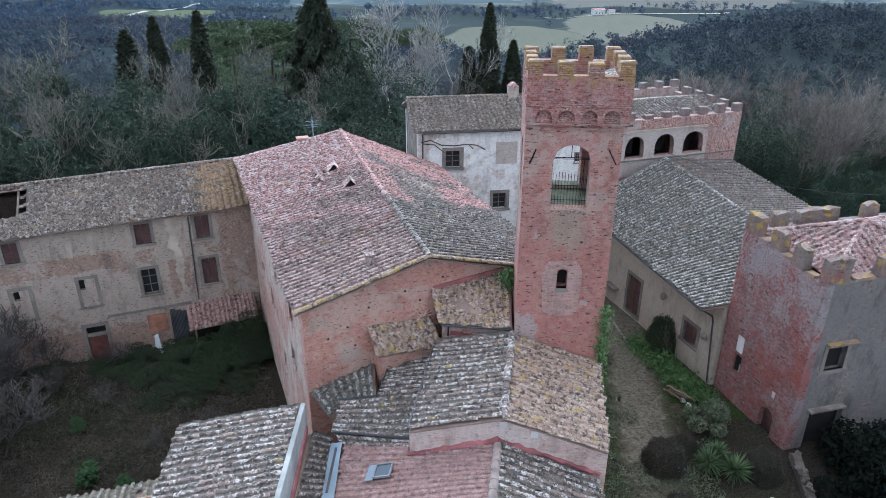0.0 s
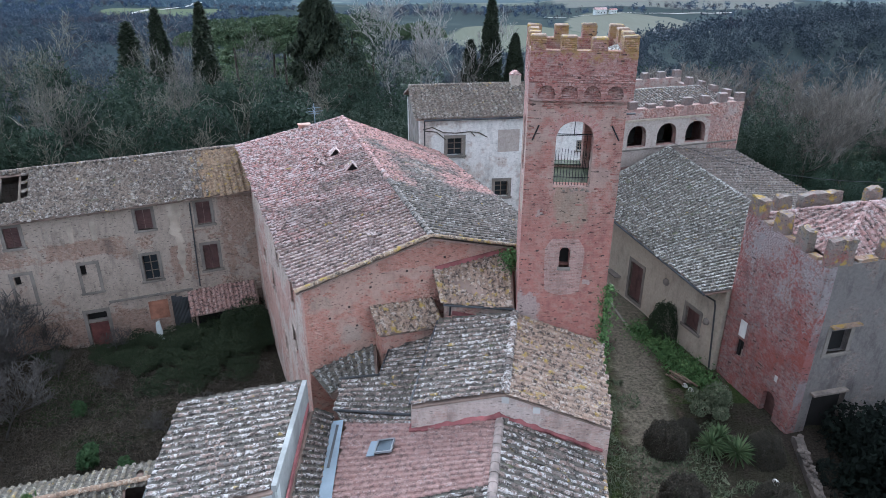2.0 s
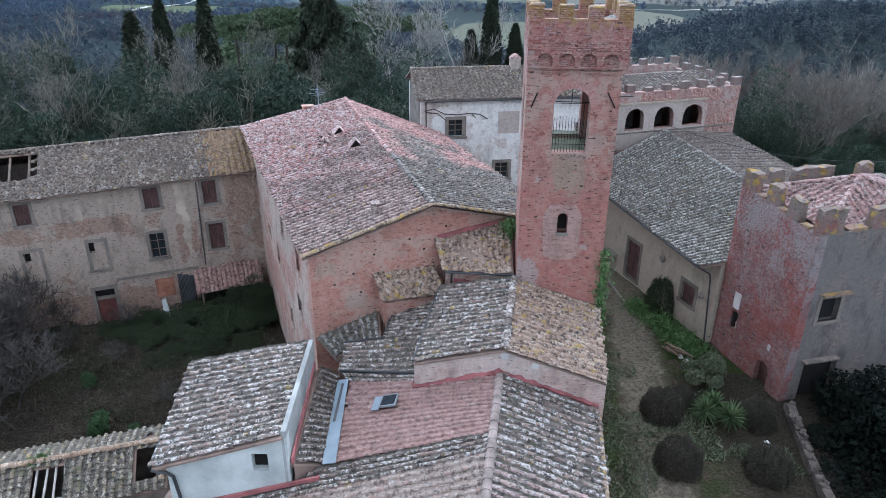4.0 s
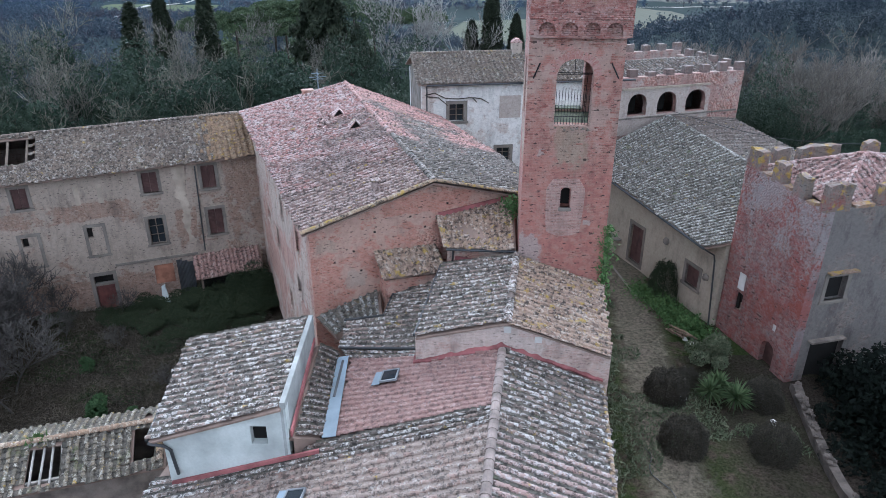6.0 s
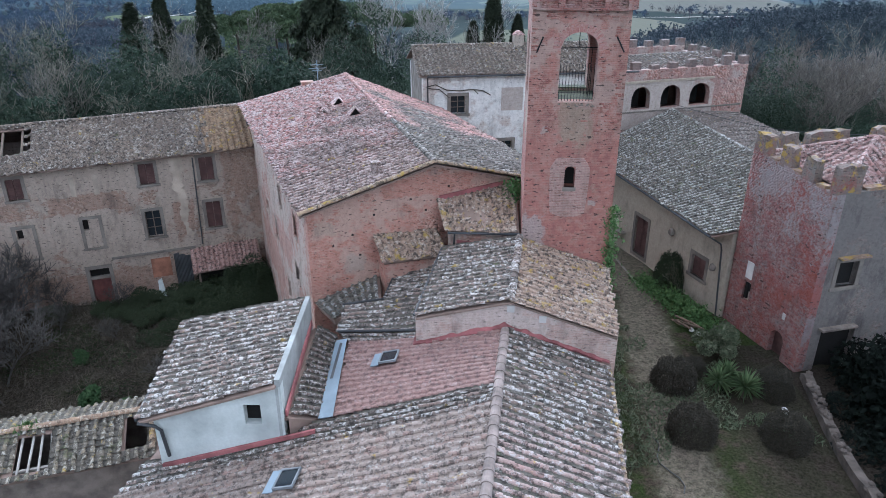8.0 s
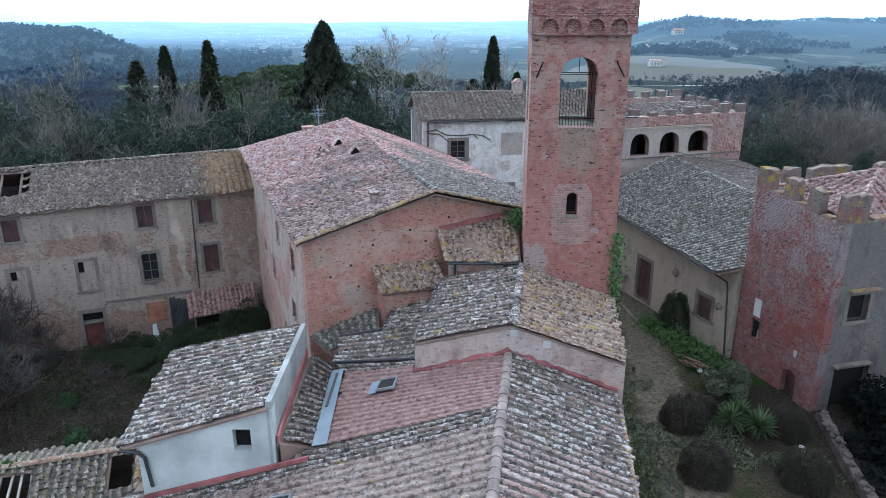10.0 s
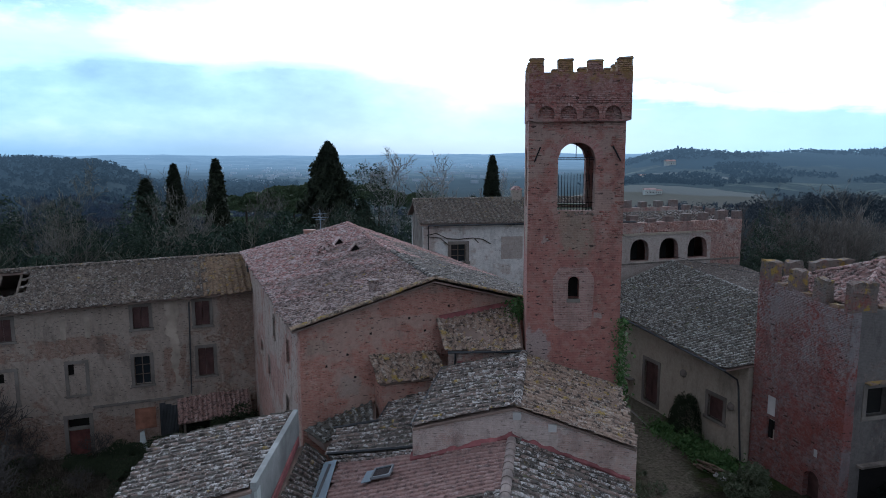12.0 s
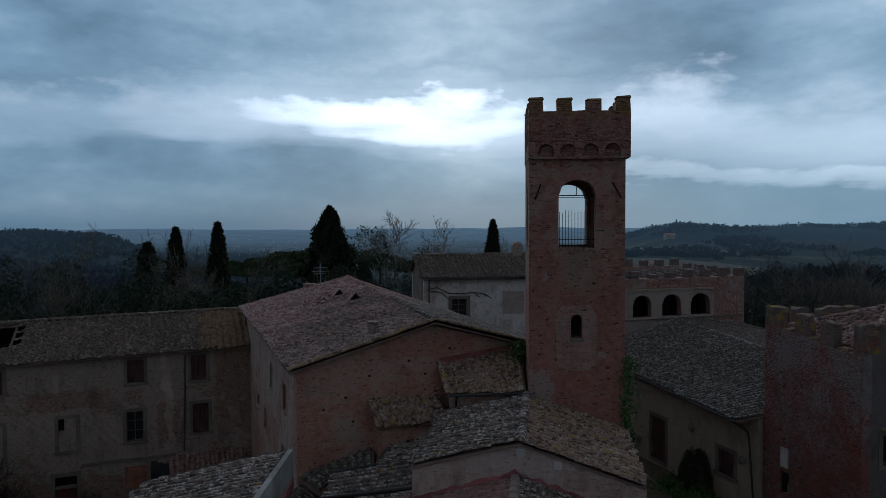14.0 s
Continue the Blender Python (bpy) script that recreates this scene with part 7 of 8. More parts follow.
def villa_fittings():
    house = bpy.data.objects["villa"]
    ang = radians(9.0)
    u = Vector((math.cos(ang), math.sin(ang), 0))
    v = Vector((-u.y, u.x, 0))
    a = Vector((-2.05, 47.0, 0)) + u * 0.3 + v * 0.4
    w = Wall(a.xy, (a + u * 16).xy, 0.5)
    for pts in ([(0.25, 6.3), (0.9, 6.45), (1.7, 6.05), (2.6, 5.98), (3.6, 6.05), (4.3, 5.95), (4.9, 5.6)], [(0.4, 6.2), (1.2, 6.1), (1.9, 5.5)], [(3.7, 6.0), (4.0, 5.7)]):
        sh = Shape()
        sh.tube([w.at(s, z, 0.04) for s, z in pts], 0.04, 6)
        sh.make("dead_creeper", BARK, house)
    w.slab(5.7, 7.3, 4.45, 6.1, 0.012, 0.003, PLASTER_LOGGIA, house, "bare_patch")
    w.slab(5.95, 6.25, 0.3, 0.55, 0.012, 0.003, STONE, house, "meter_box")
    sh = Shape()
    sh.tube([w.at(0.3, 7.05, 0.42), w.at(15.8, 7.05, 0.42)], 0.07)
    sh.tube([w.at(0.35, 6.95, 0.1), w.at(0.35, -4, 0.1)], 0.05)
    sh.make("gutter", PIPE, house)
    sh = Shape()
    o = Vector((4.95, 52.2, 8.3))
    sh.box(o, u * 0.75, v * 0.6, UP * 0.95)
    sh.make("chimney", BRICK_PALE, house, "brick chimney with tiled cap")
    sh = Shape()
    sh.prism([o + UP * 0.95 - u * 0.08, o + UP * 0.95 + u * 0.83, o + UP * 0.95 + u * 0.83 + v * 0.6, o + UP * 0.95 - u * 0.08 + v * 0.6],
             [o + UP * 1.25 + u * 0.25, o + UP * 1.25 + u * 0.5, o + UP * 1.25 + u * 0.5 + v * 0.6, o + UP * 1.25 + u * 0.25 + v * 0.6])
    sh.make("chimney_cap", T_PINK, house)


villa_fittings()

# ---- ruined hut ----


def hut():
    house = thing("ruined_hut", "ruined stone hut with holes in its mossy tile roof", "hut")
    r0, r1 = Vector((-20.6, 20.55, -2.9)), Vector((-12.6, 23.0, -2.9))
    u = (r1 - r0).normalized()
    n = Vector((u.y, -u.x, 0))
    e0, e1 = r0 + n * 2.35 - UP * 0.75, r1 + n * 2.3 - UP * 0.75
    b0, b1 = r0 - n * 1.7 - UP * 0.5, r1 - n * 1.7 - UP * 0.5
    L = (r1 - r0).length
    holes = [(0.35, 0.53, 0.15, 0.86), (0.845, 0.955, 0.2, 0.93)]

    def keep(s, t):
        return not any(p + 0.012 * math.sin(t * 31) < s < q + 0.01 * math.sin(t * 23) and c < t < d for p, q, c, d in holes)
    roof = new("roof")
    roof.parent = house

    def on(s, t):
        return e0.lerp(e1, s).lerp(r0.lerp(r1, s), t)
    sh = Shape()
    xs = [0, 0.35, 0.53, 0.845, 0.955, 1]
    for i in range(5):
        if i in (1, 3):
            t0, t1 = holes[0][2:] if i == 1 else holes[1][2:]
            sheet(sh, on(xs[i], t0), on(xs[i + 1], t0), on(xs[i + 1], 0), on(xs[i], 0))
            if t1 < 0.95:
                sheet(sh, on(xs[i], 1), on(xs[i + 1], 1), on(xs[i + 1], t1), on(xs[i], t1))
        else:
            sheet(sh, on(xs[i], 1), on(xs[i + 1], 1), on(xs[i + 1], 0), on(xs[i], 0))
    sheet(sh, r1, r0, b0, b1)
    sh.make("roof_deck", DECK, roof)
    tiled(roof, r0, r1, e1, e0, T_HUT, keep=keep, near=200, near_to=(-13, 21, -3), rough=1.5, sag=0.03)
    tiled(roof, r1, r0, b0, b1, T_HUT, rough=1.5, keep=lambda s, t: not (0.075 < s < 0.125 and 0.45 < t < 0.95))
    ridge_tiles(roof, r0, r1, T_HUT_RIDGE, r=0.15, step=0.45, lift=0.07)
    ridge_tiles(roof, on(0.972, 0.16), on(0.972, 0.98), T_VERGE, "verge_tile", r=0.13, lift=0.05)
    # mats of moss and grass on the ridge
    rng = np.random.default_rng(61)
    for k in range(3):
        sh = Shape()
        at = r0.lerp(r1, 0.36 + 0.028 * k) + UP * 0.04
        for i in range(46):
            q = at + u * float(rng.normal(0, 0.17)) + n * float(rng.normal(-0.05, 0.13))
            tip = q + Vector((float(rng.normal(0, 0.09)), float(rng.normal(0, 0.09)), float(rng.uniform(0.1, 0.26))))
            sh.face([q - u * 0.035, q + u * 0.035, tip])
        tagged(sh.make("grass_tuft", LEAF_IVY), "green grass and moss tuft on the hut's tile ridge", "grass", "tufts on the hut ridge")
    for s, lean in ((0.37, 0.0), (0.415, 0.004), (0.462, -0.004), (0.518, -0.02)):
        sh = Shape()
        p, q = on(s, 0.12), on(s + lean, 0.92)
        sh.box(p - u * 0.04 - UP * 0.16, u * 0.08, q - p, UP * 0.09)
        sh.make("rafter", WOOD_PALE, roof)
    sh = Shape()
    p, q = on(0.35, 0.3), on(0.51, 0.3)
    sh.box(p - UP * 0.3, q - p, n * 0.12, UP * 0.1)
    sh.make("purlin", WOOD_PALE, roof)
    f = Wall((e0 - n * 0.3).xy, (e1 - n * 0.3).xy, 0.45)
    f.build(-7, -3.75, [], RUBBLE, house)
    k = Wall((b1 + n * 0.25).xy, (b0 + n * 0.25).xy, 0.4)
    k.build(-7.2, -3.5, [], RUBBLE, house)
    for p, q in ((b0, e0), (e1, b1)):
        w = Wall((p + (n * 0.7 if p is b0 else -n * 0.8)).xy, (q + (-n * 0.8 if p is b0 else n * 0.7)).xy, 0.4)
        w.build(-7.2, [(0, -3.6), (w.length / 2, -3.05), (w.length, -3.6)], [], RUBBLE, house, "", "end_wall")
    # floor coloured near-black as the shade seen through the roof holes
    sh = Shape()
    sh.box(e0 - n * 0.8 - UP * 3.1, u * L, -n * 3.0, UP * 0.1)
    sh.make("floor", INTERIOR_SHADE, house)


T_HUT_RIDGE = tile_material("ochre_ridge_tiles", [(0.3, 0.2, 0.13), (0.24, 0.165, 0.115), (0.34, 0.24, 0.165)], (0.42, 0.36, 0.28), 0.4, 0.15, grime=0.5)
T_HUT = tile_material("mossy_ochre_tiles", [(0.16, 0.135, 0.1), (0.115, 0.103, 0.08), (0.2, 0.165, 0.115), (0.14, 0.122, 0.095)], (0.33, 0.315, 0.27), 0.36, 0.2, 0.22, grime=0.7)
hut()

# ---- cable over the roofs ----
sh = Shape()
pts = [Vector((17.9, 53.2, 3.9)).lerp(Vector((32.0, 40.0, 5.2)), t) - UP * 1.2 * math.sin(math.pi * t) for t in np.linspace(0, 1, 13)]
sh.tube(pts, 0.018, 5)
tagged(sh.make("power_cable", PIPE), "thin slack electric cable over the roofs", "cable")

# ---- plants ----


def fast_mesh(name, verts, faces, mat):
    verts, faces = np.asarray(verts, np.float32), np.asarray(faces, np.int32)
    me = bpy.data.meshes.new(name)
    k = faces.shape[1]
    me.vertices.add(len(verts))
    me.vertices.foreach_set("co", verts.ravel())
    me.loops.add(faces.size)
    me.loops.foreach_set("vertex_index", faces.ravel())
    me.polygons.add(len(faces))
    me.polygons.foreach_set("loop_start", np.arange(0, faces.size, k, dtype=np.int32))
    me.materials.append(mat)
    me.update(calc_edges=True)
    return me


def leaves(points, size, rng, up=0.0, long=1.6):
    """Small pointed cards at the points, turned at random; up: how far they stand upright."""
    n = len(points)
    a = rng.normal(0, 1, (n, 3))
    a[:, 2] = a[:, 2] * (1 - up) + up * 2.2
    a /= np.linalg.norm(a, axis=1)[:, None]
    b = np.cross(a, rng.normal(0, 1, (n, 3)))
    b /= np.linalg.norm(b, axis=1)[:, None] + 1e-9
    s = (size * rng.uniform(0.6, 1.4, n))[:, None]
    p = np.asarray(points)
    v = np.stack([p - a * s * long * 0.45 - b * s * 0.42, p - a * s * long * 0.4 + b * s * 0.48, p + a * s * long * 0.6], 1).reshape(-1, 3)
    f = np.arange(n * 3).reshape(-1, 3)
    return v, f


def branches(segs):
    """Tapered three-sided twigs from rows (p0, p1, r0, r1)."""
    p0, p1 = np.array([s[0] for s in segs]), np.array([s[1] for s in segs])
    r0, r1 = np.array([s[2] for s in segs]), np.array([s[3] for s in segs])
    d = p1 - p0
    d /= np.linalg.norm(d, axis=1)[:, None] + 1e-9
    a = np.cross(d, np.array([0.31, 0.87, 0.38]))
    a /= np.linalg.norm(a, axis=1)[:, None] + 1e-9
    b = np.cross(d, a)
    ring = []
    for p, r in ((p0, r0), (p1, r1)):
        for k in range(3):
            t = 2 * math.pi * k / 3
            ring.append(p + (a * math.cos(t) + b * math.sin(t)) * r[:, None])
    v = np.stack(ring, 1).reshape(-1, 3)
    base = (np.arange(len(segs)) * 6)[:, None]
    f = np.concatenate([base + np.array([[k, (k + 1) % 3, 3 + (k + 1) % 3, 3 + k]]) for k in range(3)])
    return v, f


def grow(rng, height, spread, levels, lean=0.25, forks=4, thick=0.16, finest=0.014):
    """Branch segments of a bare tree."""
    segs = []

    def limb(p, d, length, r, level):
        n = 4 if level == 0 else 3
        q = p
        for i in range(n):
            d = d + rng.normal(0, 0.13 + 0.05 * level, 3) + np.array([0, 0, 0.05])
            d = d / np.linalg.norm(d)
            e = q + d * length / n
            rr = r * (1 - 0.5 * (i + 1) / n)
            segs.append((q, e, r * (1 - 0.5 * i / n), max(rr, finest * 0.8)))
            if level < levels and (level > 0 or i >= 1):
                for _ in range(forks if i == n - 1 else max(1, forks - 2)):
                    s = rng.normal(0, 1, 3) * spread
                    s[2] = abs(s[2]) * 0.6 + lean
                    nd = d * 0.75 + s
                    limb(e, nd / np.linalg.norm(nd), length * rng.uniform(0.45, 0.68), max(rr * 0.62, finest), level + 1)
            q = e
    limb(np.zeros(3), np.array([0, 0, 1.0]), height * 0.5, thick, 0)
    return segs


def bare_tree(label, seed, height, spread, mat, levels=3, forks=4, thick=0.16, ivy=0, finest=0.014):
    rng = np.random.default_rng(seed)
    segs = grow(rng, height, spread, levels, forks=forks, thick=thick, finest=finest)
    tree = thing("bare_tree", label, "tree", "bare trees")
    big = [s for s in segs if s[2] > thick * 0.6] or segs[:2]
    small = [s for s in segs if s[2] <= thick * 0.6]
    for name, part_segs in (("trunk", big), ("crown", small)):
        ob = new(name, fast_mesh(name, *branches(part_segs), mat))
        ob.parent = tree
    if ivy:
        pts = np.array([s[0] + (s[1] - s[0]) * rng.uniform() for s in (big * ivy)]) + rng.normal(0, 0.22, (len(big) * ivy, 3))
        ob = new("ivy", fast_mesh("ivy", *leaves(pts, 0.22, rng), LEAF_BUSH))
        ob.parent = tree
    return tree


def spindle(label, seed, height, radius, n, mat, lobes=0.12, name="cypress", blunt=0.55, size=0.3):
    """A cypress: trunk and a narrow crown of upright sprays with a ragged edge."""
    rng = np.random.default_rng(seed)
    tree = thing(name, label, "tree", "cypresses")
    sh = Shape()
    sh.tube([(0, 0, 0), (0, 0, height * 0.5)], radius * 0.12, 7)
    ob = sh.make("trunk", BARK, tree)
    t = rng.uniform(0.04, 1, n) ** 0.85
    prof = np.minimum(1.0, (1 - t) ** blunt * 1.15) * np.minimum(1, t * 7 + 0.25)
    ang = rng.uniform(0, 2 * math.pi, n)
    bump = 1 + lobes * np.sin(ang * 3 + t * 21 + seed) + lobes * np.sin(ang * 5 - t * 33) + lobes * 0.6 * rng.normal(0, 1, n)
    r = radius * prof * bump * rng.uniform(0.55, 1.0, n) ** 0.5
    pts = np.stack([np.cos(ang) * r, np.sin(ang) * r, t * height], 1)
    ob = new("crown", fast_mesh("crown", *leaves(pts, size, rng, 0.5, 2.2), mat))
    ob.parent = tree
    return tree


def clump_points(rng, n, size, lumps=9, hollow=0.45):
    """Points in a crown of several uneven lumps; size: half axes."""
    cen = rng.normal(0, 0.42, (lumps, 3))
    rad = rng.uniform(0.32, 0.62, lumps)
    k = rng.integers(0, lumps, n)
    d = rng.normal(0, 1, (n, 3))
    d /= np.linalg.norm(d, axis=1)[:, None]
    p = cen[k] + d * (rad[k] * rng.uniform(hollow, 1, n) ** 0.5)[:, None]
    return p * np.array(size)


def bushy(name, label, seed, size, n, mat, leaf=0.12, trunk=0.0, category="bush", group="", lumps=9):
    rng = np.random.default_rng(seed)
    ob = thing(name, label, category, group)
    if trunk:
        sh = Shape()
        sh.tube([(0, 0, 0), (0.1, 0.05, trunk), (0.05, -0.1, trunk + size[2])], 0.12 + 0.03 * size[2], 7)
        sh.make("trunk", BARK, ob)
    pts = clump_points(rng, n, size, lumps) + np.array([0, 0, trunk + size[2] * 0.85])
    pts = pts[pts[:, 2] > 0.02]
    crown = new("crown" if trunk else "foliage", fast_mesh("crown", *leaves(pts, leaf, rng), mat))
    crown.parent = ob
    return ob


def dome(name, label, seed, radius, height, n, mat):
    """A clipped round bush: a dense shell of small leaves over a twiggy core, a little lumpy."""
    rng = np.random.default_rng(seed)
    ob = thing(name, label, "bush", "clipped bushes")
    az, el = rng.uniform(0, 2 * math.pi, n), np.arcsin(rng.uniform(0, 1, n))
    r = rng.uniform(0.82, 1.0, n) * (1 + 0.05 * np.sin(az * 5 + 3 * el) + 0.04 * np.sin(az * 9 - 7 * el))
    pts = np.stack([np.cos(az) * np.cos(el) ** 0.7 * r * radius, np.sin(az) * np.cos(el) ** 0.7 * r * radius, np.sin(el) * r * height], 1)
    leaf = new("foliage", fast_mesh("foliage", *leaves(pts, 0.05, rng), mat))
    leaf.parent = ob
    stem = new("stem", fast_mesh("stem", *branches([(np.zeros(3), np.array([0.0, 0.0, height * 0.6]), 0.06, 0.03)]), BARK))
    stem.parent = ob
    return ob


def set_at(ob, x, y, z=None, turn=0.0, scale=1.0):
    z = ground_height(x, y) - 0.1 if z is None else z
    ob.matrix_basis = Matrix.Translation((x, y, z)) @ Matrix.Rotation(turn, 4, "Z") @ Matrix.Scale(scale, 4)
    return ob


def copy_at(ob, x, y, z=None, turn=0.0, scale=1.0):
    z = ground_height(x, y) - 0.1 if z is None else z
    return copy_thing(ob, Matrix.Translation((x, y, z)) @ Matrix.Rotation(turn, 4, "Z") @ Matrix.Scale(scale / ob.scale[0], 4))


LEAF_BRAMBLE = leaf_material("bramble_leaves", (0.018, 0.026, 0.014), (0.031, 0.041, 0.022), (0.052, 0.064, 0.034), soft=True)


def plant_trees():
    rng = np.random.default_rng(11)
    # slim cypresses
    c1 = set_at(spindle("tall slim dark green cypress", 1, 19.0, 1.25, 9000, LEAF_CYPRESS, size=0.19), 6.0, 94.0)
    c1.matrix_basis = Matrix.Translation((6.0, 94.0, 11.6 - 19.0)) @ Matrix.Diagonal((1.45, 1.45, 1.0, 1))
    for x, y, top, s in ((3.4, 95.5, 5.9, 0.95), (9.3, 94.5, 6.9, 0.85), (-34.4, 85.0, 10.7, 1.15), (-29.4, 85.8, 11.3, 1.2), (-39.6, 88.5, 8.7, 1.35), (-24.0, 84.0, 1.0, 0.8)):
        wide = s * (1.2 if x < -38 else 0.97) if x < -20 else s * 1.2
        copy_thing(c1, Matrix.Translation((x, y, top - 19.0 * s)) @ Matrix.Rotation(rng.uniform(0, 6), 4, "Z") @ Matrix.Diagonal((wide, wide, s, 1)))
    # broad dark conifers
    f1 = spindle("broad dark conifer with a ragged crown", 5, 22.0, 4.4, 24000, LEAF_CYPRESS, 0.3, "conifer", 0.66, 0.3)
    f1.matrix_basis = Matrix.Translation((-16.6, 94.0, 13.4 - 22.0))
    copy_thing(f1, Matrix.Translation((-11.8, 93.0, 5.6 - 22 * 0.72)) @ Matrix.Scale(0.72, 4))
    # evergreen wood behind the farm wing and the loggia
    kinds = [bushy("evergreen_tree", "dense dark evergreen tree in the wood", 20 + k, (2.6 + 0.4 * k, 2.6, 3.0 + 0.3 * k), 7000, LEAF_BUSH if k % 2 else LEAF_EVER, 0.14, 2.0 + 0.4 * k, "tree", "evergreen trees", 11) for k in range(4)]
    spots = []
    for i in range(260):
        if len(spots) >= 104:
            break
        left = i % 3 != 0
        x, y = (rng.uniform(-50, -2), rng.uniform(58, 84)) if left else (rng.uniform(29, 64), rng.uniform(52, 70))
        if all((x - a) ** 2 + (y - b) ** 2 > 9 for a, b in spots) and abs(x) < 0.66 * y + 6:
            spots.append((x, y))
    for k, (x, y) in enumerate(spots):
        o = kinds[k % 4]
        sc = rng.uniform(0.75, 1.25) * (0.7 if x > 0 else 1.1)
        (set_at if k < 4 else copy_at)(o, x, y, None, rng.uniform(0, 6.3), sc)
    for x, y, sc in ((25.5, 58.5, 0.6), (28.0, 55.0, 0.62), (30.5, 51.5, 0.6), (33.0, 48.0, 0.58), (27.5, 60.5, 0.7), (31.0, 57.0, 0.7), (34.0, 53.0, 0.66), (36.5, 49.0, 0.62), (35.0, 45.0, 0.55), (38.5, 54.5, 0.7), (29.8, 47.5, 0.5), (32.0, 62.0, 0.7)):
        copy_at(kinds[int(x) % 4], x, y, None, x, sc)
    # bare trees: greyish ones left, pale poplars in the middle, a stand to the right
    b = [bare_tree("leafless grey tree with many fine twigs", 40 + k, 15 + k, 0.55, TWIG_GREY, 4, 3, 0.24, 6 if k == 1 else 0, 0.022) for k in range(3)]
    p = [bare_tree("tall pale leafless poplar", 50 + k, 21, 0.42, TWIG_PALE, 4, 3, 0.34, 0, 0.034) for k in range(2)]
    s = [bare_tree("slender leafless tree in a dense stand", 60 + k, 13, 0.3, TWIG_STAND, 3, 4, 0.15, 0, 0.024) for k in range(3)]
    place = [(0, -43, 70, 0.8), (1, -36, 64, 0.75), (2, -24, 68, 0.85), (1, -30, 72, 0.85), (2, -52, 72, 0.8), (0, -27, 92, 1.0), (2, -41, 98, 1.1), (0, -14, 72, 0.65), (2, 2, 78, 0.6), (1, -46, 66, 0.8), (2, -17, 78, 0.7), (0, -56, 78, 0.9), (1, -12, 84, 0.7), (2, -44, 59, 0.8), (0, 31, 58, 0.7), (1, 37, 62, 0.75), (2, 43, 57, 0.7), (0, 49, 64, 0.8), (1, 34, 69, 0.7)]
    # pale spreading limbs before the dark evergreens, and trunks wrapped in ivy
    oak = [bare_tree("spreading leafless tree with thick pale limbs", 80 + k, 10.5 + k, 0.85, TWIG_LIMB, 3, 3, 0.24, 0, 0.026) for k in range(3)]
    for k, (x, y, sc) in enumerate(((-15.5, 60.0, 0.95), (-20.5, 58.0, 1.0), (-27.5, 57.5, 0.9), (-35.0, 56.5, 1.0), (-17.8, 63.5, 1.1), (-24.0, 61.5, 1.05), (-31.0, 60.5, 1.05), (-40.0, 58.0, 1.0), (-12.6, 66.0, 1.0), (-29.0, 66.0, 1.2), (-37.5, 64.0, 1.15))):
        (set_at if k < 3 else copy_at)(oak[k % 3], x, y, None, k * 1.9, sc)
    ivied = bare_tree("tall leafless tree wrapped in ivy", 45, 17.0, 0.5, TWIG_LIMB, 4, 3, 0.28, 90, 0.024)
    set_at(ivied, -45.5, 80.0, None, 0.4, 1.0)
    for x, y, sc in ((-36.5, 80.0, 0.78), (-27.0, 80.5, 0.72), (-51.0, 83.0, 0.85), (-31.5, 77.0, 0.7)):
        copy_at(ivied, x, y, None, x, sc)
    done = set()
    for k, x, y, sc in place:
        (copy_at if k in done else set_at)(b[k], x, y, None, rng.uniform(0, 6.3), sc)
        done.add(k)
    set_at(p[0], -7.4, 97, 11.8 - 20.5, 0.3, 1.0)
    set_at(p[1], -0.3, 97, 10.8 - 20.0, 1.3, 0.97)
    copy_at(p[0], -4.2, 101, 8.5 - 20.5, 2.4, 0.95)
    done = set()
    k = 0
    while k < 40:
        x, y = rng.uniform(17, 56), rng.uniform(60, 96)
        sc = rng.uniform(0.55, 0.85)
        (copy_at if k > 2 else set_at)(s[k % 3], x, y, None, rng.uniform(0, 6.3), sc)
        k += 1
    # umbrella pines below the conifers
    up = []
    for k in range(2):
        tree = thing("umbrella_pine", "broad green umbrella pine in the wood", "tree", "umbrella pines")
        r2 = np.random.default_rng(110 + k)
        sh = Shape()
        sh.tube([(0, 0, 0), (0.3, 0.1, 5.5), (0.1, 0.3, 10.5)], 0.2, 8)
        sh.make("trunk", BARK, tree)
        cen = np.array([(math.cos(a) * q, math.sin(a) * q, 11.0 - 0.05 * q * q + r2.normal(0, 0.25)) for a, q in zip(r2.uniform(0, 6.28, 22), 5.2 * np.sqrt(r2.uniform(0, 1, 22)))])
        pick = r2.integers(0, 22, 13000)
        d = r2.normal(0, 1, (13000, 3))
        d /= np.linalg.norm(d, axis=1)[:, None]
        d[:, 2] = np.abs(d[:, 2]) * 0.9 - 0.15
        pts = cen[pick] + d * np.array([1.9, 1.9, 1.3]) * r2.uniform(0.75, 1.0, 13000)[:, None]
        ob = new("crown", fast_mesh("crown", *leaves(pts, 0.26, r2), LEAF_PINE))
        ob.parent = tree
        up.append(tree)
    for k, (x, y, top, sc) in enumerate(((-19.5, 112, 8.6, 0.95), (-26.5, 116, 8.0, 1.0), (-33.5, 113, 6.6, 0.9), (-12.0, 118, 7.4, 0.9), (-23.0, 108, 6.2, 0.8), (-30.0, 122, 7.6, 1.0), (-40.0, 120, 5.8, 0.9), (-5.0, 124, 6.2, 0.8), (-16.0, 122, 7.8, 0.95))):
        (set_at if k < 2 else copy_at)(up[k % 2], x, y, top - 1.2 - 12.3 * sc, k * 1.3, sc)
